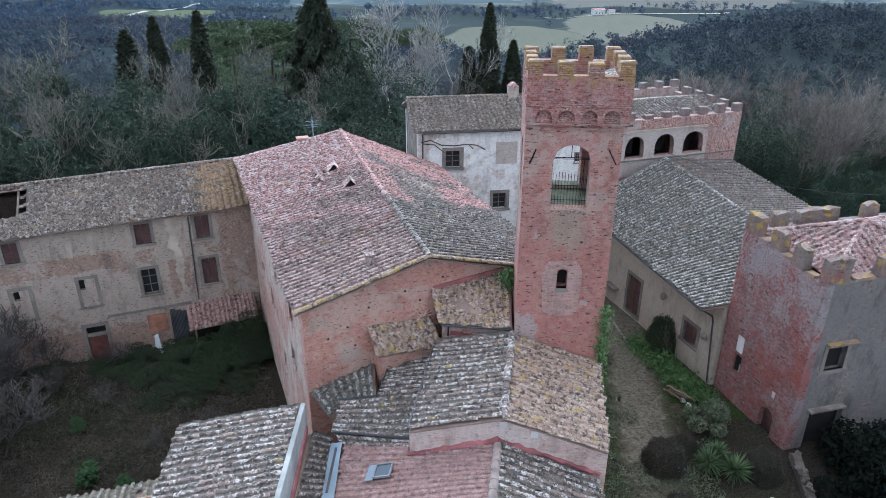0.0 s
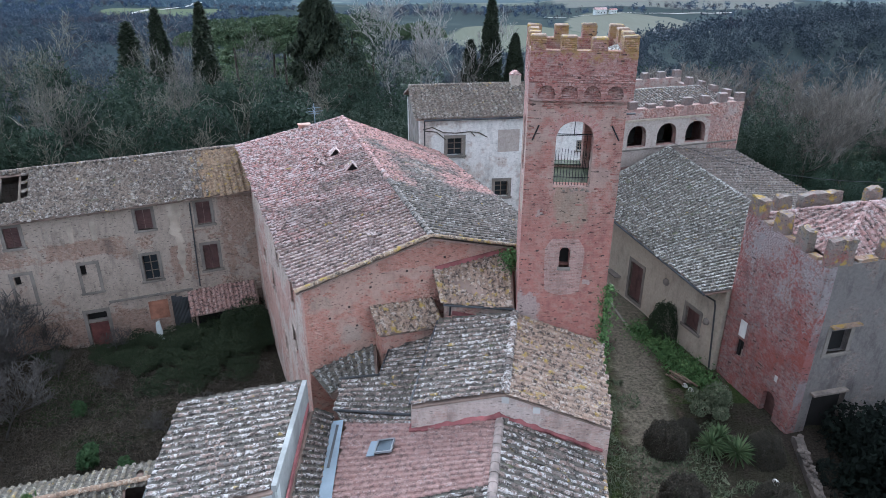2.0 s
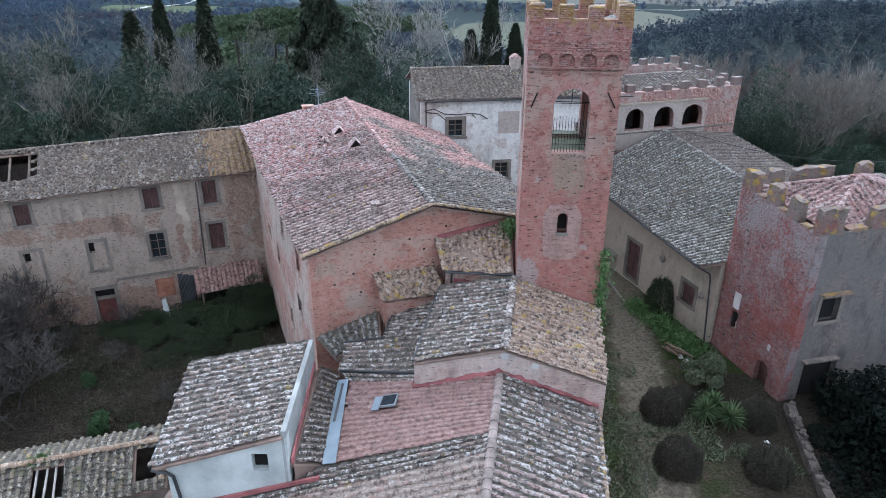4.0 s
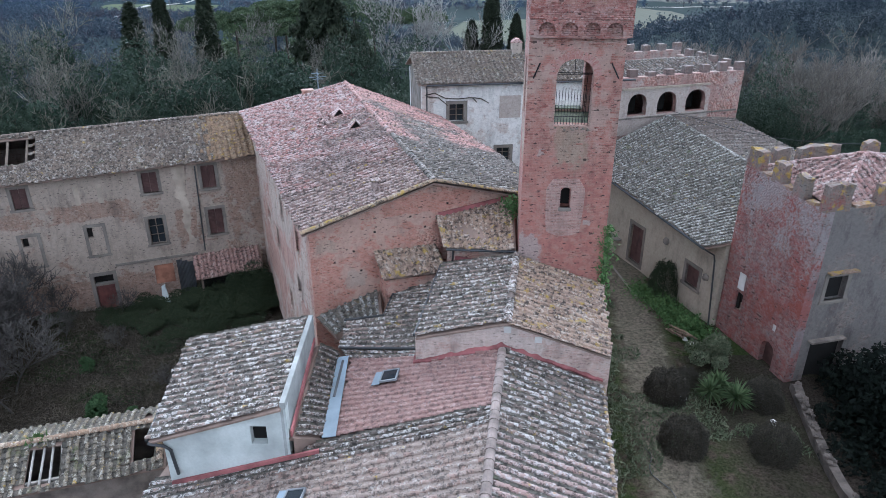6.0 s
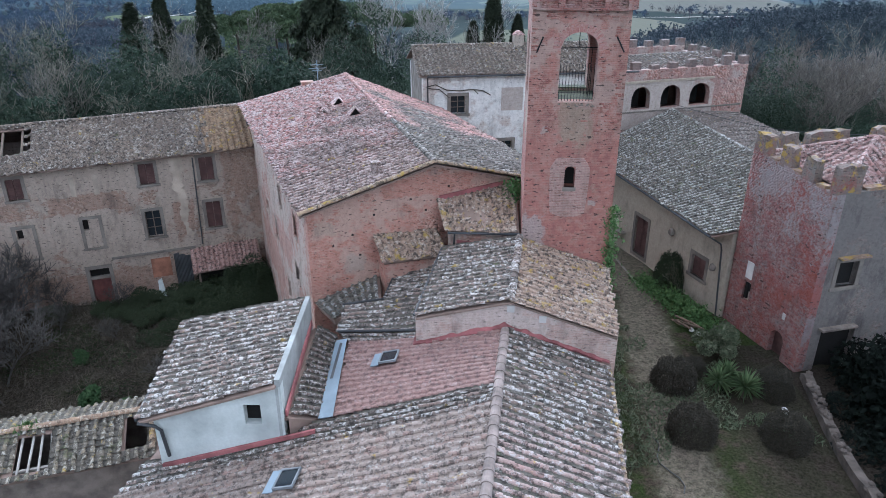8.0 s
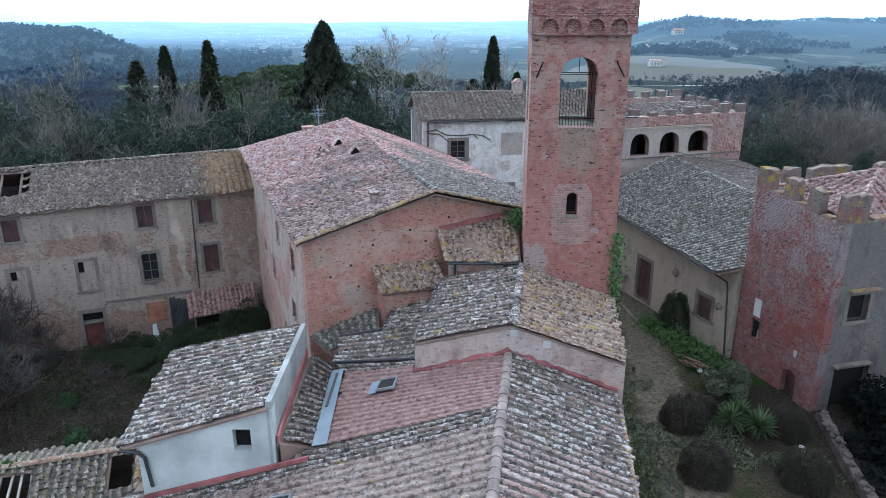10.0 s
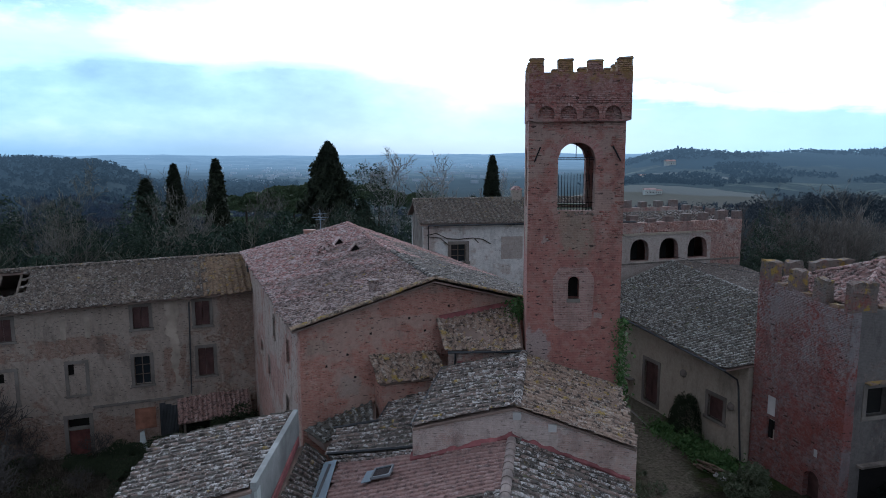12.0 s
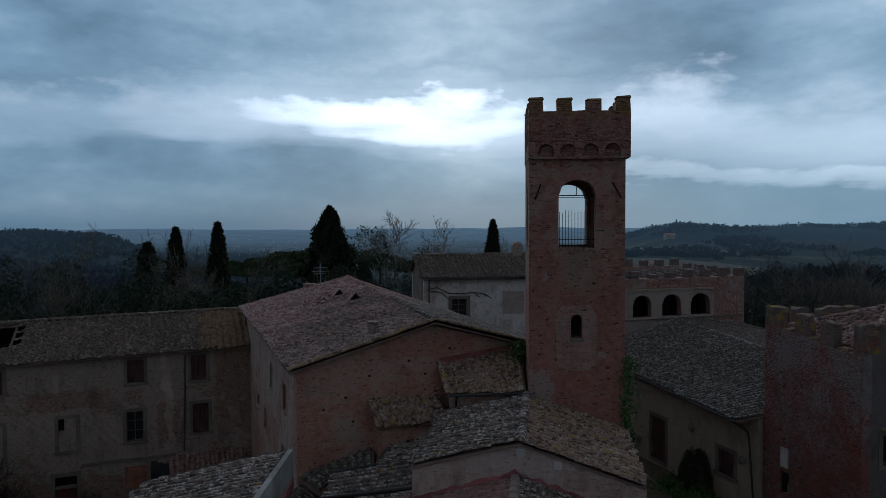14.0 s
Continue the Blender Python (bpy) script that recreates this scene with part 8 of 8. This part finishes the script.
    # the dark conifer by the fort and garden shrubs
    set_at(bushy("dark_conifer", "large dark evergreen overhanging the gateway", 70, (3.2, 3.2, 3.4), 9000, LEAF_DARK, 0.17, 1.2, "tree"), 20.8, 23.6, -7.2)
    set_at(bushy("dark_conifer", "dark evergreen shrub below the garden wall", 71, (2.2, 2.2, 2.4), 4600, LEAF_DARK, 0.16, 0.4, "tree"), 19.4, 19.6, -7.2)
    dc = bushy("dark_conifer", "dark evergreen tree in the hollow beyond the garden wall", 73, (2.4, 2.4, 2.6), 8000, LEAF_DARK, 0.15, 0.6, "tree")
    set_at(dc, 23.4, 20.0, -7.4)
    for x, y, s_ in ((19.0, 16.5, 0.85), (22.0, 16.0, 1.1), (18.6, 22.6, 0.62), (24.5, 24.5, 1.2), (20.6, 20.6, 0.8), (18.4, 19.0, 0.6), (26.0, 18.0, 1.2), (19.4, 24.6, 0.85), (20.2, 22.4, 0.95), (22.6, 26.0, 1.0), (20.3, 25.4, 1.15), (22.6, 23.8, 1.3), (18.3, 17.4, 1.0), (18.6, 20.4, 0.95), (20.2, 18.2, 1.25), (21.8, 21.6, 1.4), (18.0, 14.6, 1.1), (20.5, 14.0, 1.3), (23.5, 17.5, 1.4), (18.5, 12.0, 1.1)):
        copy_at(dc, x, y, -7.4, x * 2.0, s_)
    set_at(dome("laurel", "large round dark laurel bush against the wall", 72, 1.0, 2.5, 14000, LEAF_BRAMBLE), 13.75, 36.9, -4.2)


plant_trees()


def garden():
    rng = np.random.default_rng(5)
    a = dome("clipped_bush", "dark brown-green round clipped bush in the garden", 80, 1.2, 1.9, 16000, LEAF_GARDEN)
    set_at(a, 10.9, 26.4, -4.3, 0.0, 0.92)
    copy_at(a, 10.6, 22.7, -4.3, 1.2, 0.93)
    copy_at(a, 14.5, 22.3, -4.3, 2.2, 0.9)
    copy_at(a, 15.4, 25.8, -4.3, 0.5, 0.85)
    copy_at(a, 12.3, 27.6, -4.4, 3.5, 0.6)
    set_at(bushy("olive_shrub", "loose grey-green shrub beside the fort wall", 81, (1.3, 1.2, 1.0), 3200, LEAF_OLIVE, 0.09), 13.9, 29.0, -4.2)
    # yuccas: rosettes of sword leaves
    for x, y, s in ((12.9, 26.0, 1.05), (13.9, 25.4, 1.15), (13.5, 26.6, 1.0)):
        yu = thing("yucca", "green yucca with sword-shaped leaves", "plant", "yuccas")
        v, f = [], []
        for k in range(150):
            az, el = rng.uniform(0, 6.28), rng.uniform(-0.2, 1.35)
            d = Vector((math.cos(az) * math.cos(el), math.sin(az) * math.cos(el), math.sin(el)))
            w = d.cross(UP).normalized() * 0.032
            l = rng.uniform(0.6, 0.95) * s
            o = Vector((0, 0, 0.75 * s))
            tip = o + d * l - UP * 0.12 * (1 - el / 1.5)
            i = len(v)
            v += [o - w * 0.6, o + w * 0.6, o + d * l * 0.55 + w, tip, o + d * l * 0.55 - w]
            f.append((i, i + 1, i + 2, i + 3, i + 4))
        mesh_object("leaf_rosette", v, f, LEAF_YUCCA, yu)
        sh = Shape()
        sh.tube([(0, 0, -0.1), (0, 0, 0.75 * s)], 0.09, 7)
        sh.make("stem", BARK, yu)
        set_at(yu, x, y, -4.25)
    # leafy strip along the cream house
    pts = []
    for k in range(7000):
        t = rng.uniform(0, 1)
        x, y = 12.4 + (14.6 - 12.4) * t + 0.45 * rng.normal(), 37.6 + (31.6 - 37.6) * t + 0.4 * rng.normal()
        pts.append((x, y, ground_height(x, y) + abs(rng.normal()) * 0.22 * (1 + math.sin(t * 19) * 0.5)))
    me = fast_mesh("ground_cover_plants", *leaves(np.array(pts), 0.1, rng), LEAF_IVY)
    tagged(new("ground_cover_plants", me), "low bright green leafy plants along the wall", "plants", kind="stuff")
    # kerb of the flower bed
    sh = Shape()
    for p, q in (((11.3, 41.0), (11.9, 36.4)),):
        p, q = Vector((*p, -4.15)), Vector((*q, -4.15))
        sh.box(p, (q - p), Vector((0.14, 0.02, 0)), UP * 0.2)
    tagged(sh.make("kerb", STONE), "low dark stone kerb of the flower bed", "kerb", kind="structure")
    # garden wall with a crumbling top
    wall = thing("garden_wall", "crumbling rubble garden wall with pale stones", "wall")
    line = [Vector((17.3, 27.0, 0)), Vector((16.9, 25.0, 0)), Vector((16.5, 23.0, 0)), Vector((16.2, 21.0, 0)), Vector((15.9, 17.5, 0))]
    for p, q in zip(line, line[1:]):
        w = Wall(p.xy, q.xy, 0.4)
        n = 5
        w.build(-7.6, [(w.length * i / n, -3.6 + 0.07 * rng.normal()) for i in range(n + 1)], [], WALL_RUBBLE, wall, "", "wall_length")
    for k in range(46):
        t = rng.uniform(0, len(line) - 1.001)
        p = line[int(t)].lerp(line[int(t) + 1], t - int(t))
        bm = bmesh.new()
        bmesh.ops.create_icosphere(bm, subdivisions=1, radius=rng.uniform(0.1, 0.2))
        for vert in bm.verts:
            vert.co *= 1 + 0.4 * noise.noise(vert.co * 5 + p)
            vert.co.z *= 0.8
        o = part("capping_stone", bm, WALL_RUBBLE, wall)
        o.location = (p.x + rng.uniform(0.02, 0.36), p.y, -3.56 + 0.05 * rng.normal())
    # stacked logs and pale stones
    logs = thing("log_pile", "small pile of split logs and planks", "logs")
    for k in range(13):
        sh = Shape()
        z = -4.0 + 0.12 * (k // 3)
        o = Vector((12.75 + 0.15 * rng.normal() + 0.25 * (k % 3), 32.4 + 0.35 * rng.normal(), z))
        d = Vector((0.6, -0.9, 0)) * rng.uniform(0.8, 1.3) + Vector((0, 0, 0.1 * rng.normal()))
        sh.tube([o, o + d * 0.8], 0.05, 6)
        sh.make("log", LOG, logs)
    for x, y, z in ((11.7, 26.1, -4.0), (13.7, 31.2, -4.05), (13.5, 31.6, -4.05), (14.6, 23.0, -3.0)):
        bm = bmesh.new()
        bmesh.ops.create_icosphere(bm, subdivisions=2, radius=0.17)
        for vert in bm.verts:
            vert.co *= 1 + 0.35 * noise.noise(vert.co * 5 + Vector((x, y, 0)))
        me = bpy.data.meshes.new("stone")
        bm.to_mesh(me)
        bm.free()
        me.materials.append(MARBLE)
        o = tagged(new("stone", me), "pale rounded stone lying in the garden", "stone", "garden stones")
        o.location = (x, y, z)
    # a hose left lying on the gravel
    sh = Shape()
    sh.tube([Vector((9.2 + 0.25 * math.sin(k * 1.1) - 0.06 * k, 19.2 + 0.42 * k, ground_height(9.2, 19.2 + 0.42 * k) + 0.05)) for k in range(9)], 0.022, 6)
    tagged(sh.make("garden_hose", PIPE), "dull grey hose lying on the garden path", "hose")
    # grass tufts, dead stalks and brambles of the yard
    def yard(n, level, seed, high):
        pts = []
        for k in range(n):
            x, y = rng.uniform(-35, -6), rng.uniform(19, 45)
            if fbm(x + seed, y, 4, 3) < level or x > -6.2 - 0.38 * (y - 25) - 0.4 or y > 41.6 + 0.405 * (x + 20):
                continue
            pts.append((x, y, ground_height(x, y) + high * rng.uniform() ** 1.5 * (0.6 + 0.8 * abs(fbm(x, y + seed, 1.5, 2)))))
        return np.array(pts)
    me = fast_mesh("yard_weeds", *leaves(yard(120000, -0.5, 0, 0.4), 0.024, rng, 0.1, 18.0), STALKS)
    tagged(new("yard_weeds", me), "dead grass, stalks and low weeds in the yard", "weeds", kind="stuff")
    me = fast_mesh("yard_undergrowth", *leaves(yard(60000, 0.22, 30, 0.4), 0.1, rng, 0.0, 1.6), LEAF_UNDER)
    tagged(new("yard_undergrowth", me), "low dark green undergrowth spreading over the yard", "undergrowth", kind="stuff")
    pts = []
    for k in range(22000):
        x, y = rng.uniform(7.2, 17), rng.uniform(18, 36)
        if fbm(x + 40, y, 4, 3) < 0.05 or x > 16.2:
            continue
        pts.append((x, y, ground_height(x, y) + rng.uniform(0, 0.14)))
    me = fast_mesh("lawn_tufts", *leaves(np.array(pts), 0.08, rng, 0.5, 2.6), LEAF_OLIVE)
    tagged(new("lawn_tufts", me), "patchy winter grass in the garden", "grass", kind="stuff")
    # brambles by the shed and the farm wall, shrubs in the yard
    br = bushy("bramble", "tangled dark green brambles by the shed", 90, (2.1, 1.6, 0.75), 9000, LEAF_BRAMBLE, 0.075, lumps=16)
    set_at(br, -13.6, 39.6, -6.6)
    for x, y, s, t in ((-16.2, 39.0, 1.0, 1.0), (-14.5, 37.4, 0.9, 2.2), (-18.6, 38.9, 0.75, 0.4), (-12.4, 41.6, 1.1, 3.3), (-20.8, 39.4, 0.6, 1.4), (-17.2, 40.4, 0.8, 2.7), (-25.8, 37.4, 0.55, 0.9), (-28.5, 36.4, 0.6, 5.1), (-15.0, 41.3, 0.8, 4.0), (-16.5, 36.6, 0.85, 0.2), (-18.6, 36.6, 0.8, 1.9), (-20.6, 37.2, 0.7, 3.0), (-15.2, 35.2, 0.7, 4.4), (-22.6, 38.0, 0.5, 2.0), (-17.6, 34.6, 0.55, 5.0), (-13.2, 36.4, 0.6, 0.3)):
        copy_at(br, x, y, -6.7, t, s)
    el = bushy("elder_bush", "tall dark green bush crowding the shed", 95, (1.3, 1.1, 1.3), 7000, LEAF_BRAMBLE, 0.085, lumps=12)
    set_at(el, -13.2, 40.9, -6.6)
    copy_at(el, -14.9, 40.6, -6.7, 2.0, 0.75)
    gs = bushy("green_shrub", "fresh green shrub in the overgrown yard", 91, (0.8, 0.8, 0.7), 1600, LEAF_GREEN, 0.13)
    set_at(gs, -18.6, 27.6, -6.7)
    copy_at(gs, -16.3, 27.0, -6.7, 1.0, 0.8)
    copy_at(gs, -21.0, 32.0, -6.7, 2.0, 0.7)
    dead = bare_tree("leafless grey shrub in the yard", 92, 3.4, 0.7, TWIG_YARD, 3, 4, 0.05)
    dead["category"] = "shrub"
    set_at(dead, -27.0, 36.0, -6.8)
    for x, y, s in ((-29.5, 35.0, 1.3), (-25.0, 37.5, 0.9), (-30.5, 32.5, 1.4), (-28.0, 30.0, 1.0), (-22.0, 38.6, 0.7), (-31.0, 37.0, 1.2), (-10.2, 26.5, 0.6), (-11.8, 29.0, 0.8), (-29.0, 33.0, 1.4), (-32.0, 34.5, 1.5), (-27.5, 33.5, 1.1), (-30.0, 29.5, 1.4), (-32.5, 31.0, 1.6), (-26.5, 31.5, 0.9), (-31.5, 27.5, 1.3), (-28.5, 26.5, 1.0), (-25.5, 28.0, 0.8), (-24.0, 35.0, 0.7), (-13.5, 32.0, 0.7), (-15.5, 30.5, 0.6), (-20.0, 34.5, 0.6), (-23.0, 24.0, 0.9), (-26.0, 23.5, 1.0), (-30.5, 38.0, 1.9), (-28.6, 36.2, 1.7), (-27.2, 34.8, 1.8), (-26.0, 33.0, 1.6), (-25.0, 31.4, 1.7), (-24.2, 29.8, 1.6), (-23.4, 28.2, 1.5), (-26.8, 30.6, 1.9), (-28.4, 33.2, 2.0), (-29.8, 35.4, 2.0), (-25.4, 27.8, 1.6), (-27.4, 28.6, 1.8), (-31.2, 33.8, 2.1), (-24.6, 26.0, 1.4)):
        copy_at(dead, x, y, -6.8, rng.uniform(0, 6), s)
    # creeper on the tower's corner and above the lean-to
    for name, n, fn in (("tower_ivy", 1500, lambda t: (6.72 + 0.16 * rng.normal() + 0.12 * (1 - t), 24.86 + 0.14 * rng.normal(), 0.8 + 5.0 * t ** 1.3)),
                        ("lean_to_ivy", 500, lambda t: (3.0 + 0.22 * rng.normal(), 28.0 + 0.3 * rng.normal(), 5.0 + 0.9 * t))):
        pts = np.array([fn(rng.uniform()) for _ in range(n)])
        ob = thing("ivy", "green ivy climbing the corner of the bell tower" if n > 600 else "tuft of ivy where hall and tower meet", "ivy")
        o = new("ivy_leaves", fast_mesh("ivy_leaves", *leaves(pts, 0.1, rng, 0.0, 1.3), LEAF_IVY))
        o.parent = ob
    pts = np.array([(8.0 + 4 * rng.uniform(), 47.9 + 0.3 * rng.normal() + 0.16 * 4, -3 + 4.2 * rng.uniform()) for _ in range(2500)])
    o = thing("hedge", "green hedge in front of the white villa", "hedge")
    k = new("hedge_leaves", fast_mesh("hedge_leaves", *leaves(pts, 0.18, rng), LEAF_GREEN))
    k.parent = o


LOG = plain("split_log_wood", (0.15, 0.108, 0.075), 0.85, vary=0.5, scale=5)
TWIG_YARD = leaf_material("brown_yard_twigs", (0.05, 0.046, 0.043), (0.08, 0.074, 0.068), (0.125, 0.115, 0.105))
LEAF_GARDEN = leaf_material("brown_green_leaves", (0.024, 0.022, 0.018), (0.04, 0.036, 0.027), (0.062, 0.055, 0.04), soft=True)
LEAF_OLIVE = leaf_material("grey_green_leaves", (0.05, 0.065, 0.035), (0.085, 0.1, 0.06), (0.13, 0.14, 0.09), soft=True)
LEAF_YUCCA = leaf_material("yucca_leaves", (0.05, 0.08, 0.035), (0.085, 0.12, 0.055), (0.13, 0.17, 0.085))
LEAF_GREEN = leaf_material("fresh_green_leaves", (0.025, 0.05, 0.02), (0.04, 0.075, 0.03), (0.06, 0.1, 0.042), soft=True)
STALKS = leaf_material("dead_grass", (0.03, 0.026, 0.02), (0.076, 0.065, 0.05), (0.145, 0.123, 0.095))
LEAF_UNDER = leaf_material("undergrowth_leaves", (0.014, 0.02, 0.01), (0.026, 0.036, 0.016), (0.045, 0.056, 0.024), soft=True)
garden()

# ---- woods and plain beyond ----
FIELDS = ((62, 545, 70, 150), (175, 620, 68, 190), (-330, 850, 68, 112), (300, 1000, 170, 150))


def open_land(x, y):
    return any(((x - a) / c) ** 2 + ((y - b) / d) ** 2 < 1 for a, b, c, d in FIELDS)


def woods():
    rng = np.random.default_rng(3)
    green, grey, pine, blue = [], [], [], []
    for y0, y1, number, k0, leaf in ((94, 190, 900, 320, 0.36), (190, 330, 1700, 150, 0.58), (330, 640, 4200, 60, 1.05), (640, 980, 3600, 30, 1.7)):
        count = 0
        while count < number:
            y = math.sqrt(y0 ** 2 + (y1 ** 2 - y0 ** 2) * rng.uniform())
            x = rng.uniform(-0.76, 0.76) * y
            count += 1
            if open_land(x, y) or (y > 520 and fbm(x, y, 170, 3) < 0.0 and abs(x / y + 0.5) > 0.2):
                continue
            z = ground_height(x, y)
            h = rng.uniform(6, 10)
            w = rng.uniform(2.6, 4.4)
            bare = fbm(x + 500, y, 90, 3) + 0.35 * rng.normal() > (1.0 if ((x - 180) / 95) ** 2 + ((y - 300) / 130) ** 2 < 1 else 0.0)
            if -0.33 * y < x < -0.1 * y and 230 < y < 470 and rng.uniform() < 0.75:
                pts = clump_points(rng, k0 * 2, (w * 1.8, w * 1.8, 1.7), 6) + np.array([x, y, z + h + 1])
                pine.append((pts, leaf))
            elif bare:
                k = k0
                pts = rng.normal(0, 0.42, (k, 3)) * np.array([w, w, h * 0.42]) + np.array([x, y, z + h * 0.55])
                grey.append((pts, leaf * 0.9))
            else:
                pts = clump_points(rng, k0, (w, w, h * 0.5), 6) + np.array([x, y, z + h * 0.5])
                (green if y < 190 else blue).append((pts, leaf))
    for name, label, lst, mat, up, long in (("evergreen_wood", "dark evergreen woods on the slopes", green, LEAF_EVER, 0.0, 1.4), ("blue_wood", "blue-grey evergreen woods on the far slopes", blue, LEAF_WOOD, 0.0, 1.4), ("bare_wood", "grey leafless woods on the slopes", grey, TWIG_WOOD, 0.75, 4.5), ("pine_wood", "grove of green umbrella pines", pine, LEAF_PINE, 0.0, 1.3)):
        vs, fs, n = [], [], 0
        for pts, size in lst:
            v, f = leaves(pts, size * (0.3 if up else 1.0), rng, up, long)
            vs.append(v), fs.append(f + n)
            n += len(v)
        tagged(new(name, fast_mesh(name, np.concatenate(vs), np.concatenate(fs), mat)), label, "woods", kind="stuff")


woods()


def distance():
    rng = np.random.default_rng(9)
    # gravel roads
    for pts, w in (([(-300, 640), (-340, 760), (-356, 877), (-352, 1019), (-330, 1150)], 5.0), ([(110, 800), (170, 765), (240, 790), (330, 800)], 4.0), ([(160, 352), (197, 347), (240, 352), (300, 340)], 3.5)):
        v, f = [], []
        fine = []
        for p, q in zip(pts, pts[1:]):
            for i in range(12):
                fine.append((p[0] + (q[0] - p[0]) * i / 12, p[1] + (q[1] - p[1]) * i / 12))
        for i in range(len(fine) - 1):
            d = Vector((fine[i + 1][0] - fine[i][0], fine[i + 1][1] - fine[i][1])).normalized()
            for s in (-1, 1):
                x, y = fine[i][0] - d.y * w / 2 * s, fine[i][1] + d.x * w / 2 * s
                v.append((x, y, ground_height(x, y) + 1.2))
        for i in range(len(fine) - 2):
            f.append((2 * i, 2 * i + 1, 2 * i + 3, 2 * i + 2))
        tagged(mesh_object("road", v, f, ROAD), "pale gravel country road through the fields", "road", kind="structure")
    # farmhouses
    for x, y, s, turn in ((165, 775, 13, 0.3), (286, 985, 16, 0.1), (300, 992, 11, 0.2), (180, 780, 8, 0.4), (197, 352, 6, 0.0), (560, 1760, 26, 0.3), (420, 1500, 18, 0.1)):
        h = thing("farmhouse", "distant pale farmhouse with a tiled roof", "house", "distant farmhouses")
        sh = Shape()
        sh.prism([Vector((a * s / 2, b * s / 4, -3)) for a, b in ((-1, -1), (1, -1), (1, 1), (-1, 1))], [Vector((a * s / 2, b * s / 4, s * 0.4)) for a, b in ((-1, -1), (1, -1), (1, 1), (-1, 1))])
        sh.make("wall", PLASTER_BLUE, h)
        sh = Shape()
        e = s * 0.55
        sh.prism([Vector((-e, -s * 0.29, s * 0.4)), Vector((e, -s * 0.29, s * 0.4)), Vector((e, s * 0.29, s * 0.4)), Vector((-e, s * 0.29, s * 0.4))],
                 [Vector((-e, -0.1, s * 0.55)), Vector((e, -0.1, s * 0.55)), Vector((e, 0.1, s * 0.55)), Vector((-e, 0.1, s * 0.55))])
        sh.make("roof", T_PINK, h)
        for k in range(3):
            sh = Shape()
            sh.box((-s * 0.3 + k * s * 0.27, -s * 0.255, s * 0.12), (s * 0.07, 0, 0), (0, s * 0.01, 0), (0, 0, s * 0.1))
            sh.make("window", INTERIOR_SHADE, h)
        h.matrix_basis = Matrix.Translation((x, y, ground_height(x, y) + 1)) @ Matrix.Rotation(turn, 4, "Z")
    # the town on the plain
    sh = Shape()
    for k in range(220):
        y = rng.uniform(1700, 3900)
        az = rng.normal(-0.13, 0.13)
        x = az * y
        if az > 0.2:
            continue
        w, d, hh = rng.uniform(8, 24), rng.uniform(8, 16), rng.uniform(5, 9)
        z = ground_height(x, y)
        sh.box((x, y, z - 3), (w, rng.normal() * 4, 0), (0, d, 0), (0, 0, hh + 3))
    tagged(sh.make("backdrop_town", TOWN), "far town of pale buildings with painted haze glow", "town", kind="stuff")


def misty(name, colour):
    """Far things given the plain's emission by distance, in place of real haze."""
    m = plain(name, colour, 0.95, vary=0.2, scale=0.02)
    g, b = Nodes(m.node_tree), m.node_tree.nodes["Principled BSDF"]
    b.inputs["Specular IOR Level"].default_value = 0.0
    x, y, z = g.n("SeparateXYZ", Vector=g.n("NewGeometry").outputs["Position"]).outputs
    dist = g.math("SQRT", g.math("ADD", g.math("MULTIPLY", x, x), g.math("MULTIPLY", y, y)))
    g.put(b.inputs["Emission Color"], HAZE_GLOW)
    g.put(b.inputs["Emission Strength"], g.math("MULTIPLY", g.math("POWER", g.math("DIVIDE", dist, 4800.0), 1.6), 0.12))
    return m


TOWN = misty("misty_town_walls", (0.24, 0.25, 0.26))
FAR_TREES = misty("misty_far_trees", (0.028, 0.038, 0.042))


def far_trees():
    """Crowns along the ridges of the low hills."""
    rng = np.random.default_rng(21)
    vs, fs, n = [], [], 0
    for k in range(8500):
        right = k % 3 > 0
        az = rng.uniform(0.2, 0.72) if right else rng.uniform(-0.74, -0.22)
        y = rng.uniform(960, 2550) if right else rng.uniform(950, 2000)
        x = az * y
        if fbm(x, y, 260, 3) < (0.0 if right else -0.6) or open_land(x, y):
            continue
        w, h = rng.uniform(5, 11), rng.uniform(6, 13)
        pts = clump_points(rng, 11, (w, w, h * 0.5), 4) + np.array([x, y, ground_height(x, y) + h * 0.45])
        v, f = leaves(pts, 4.5, rng, 0.0, 1.2)
        vs.append(v), fs.append(f + n)
        n += len(v)
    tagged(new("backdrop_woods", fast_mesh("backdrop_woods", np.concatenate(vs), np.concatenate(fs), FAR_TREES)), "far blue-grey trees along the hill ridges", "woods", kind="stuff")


far_trees()
ROAD = plain("pale_gravel", (0.3, 0.285, 0.26), 0.95, vary=0.15, scale=0.3)
distance()
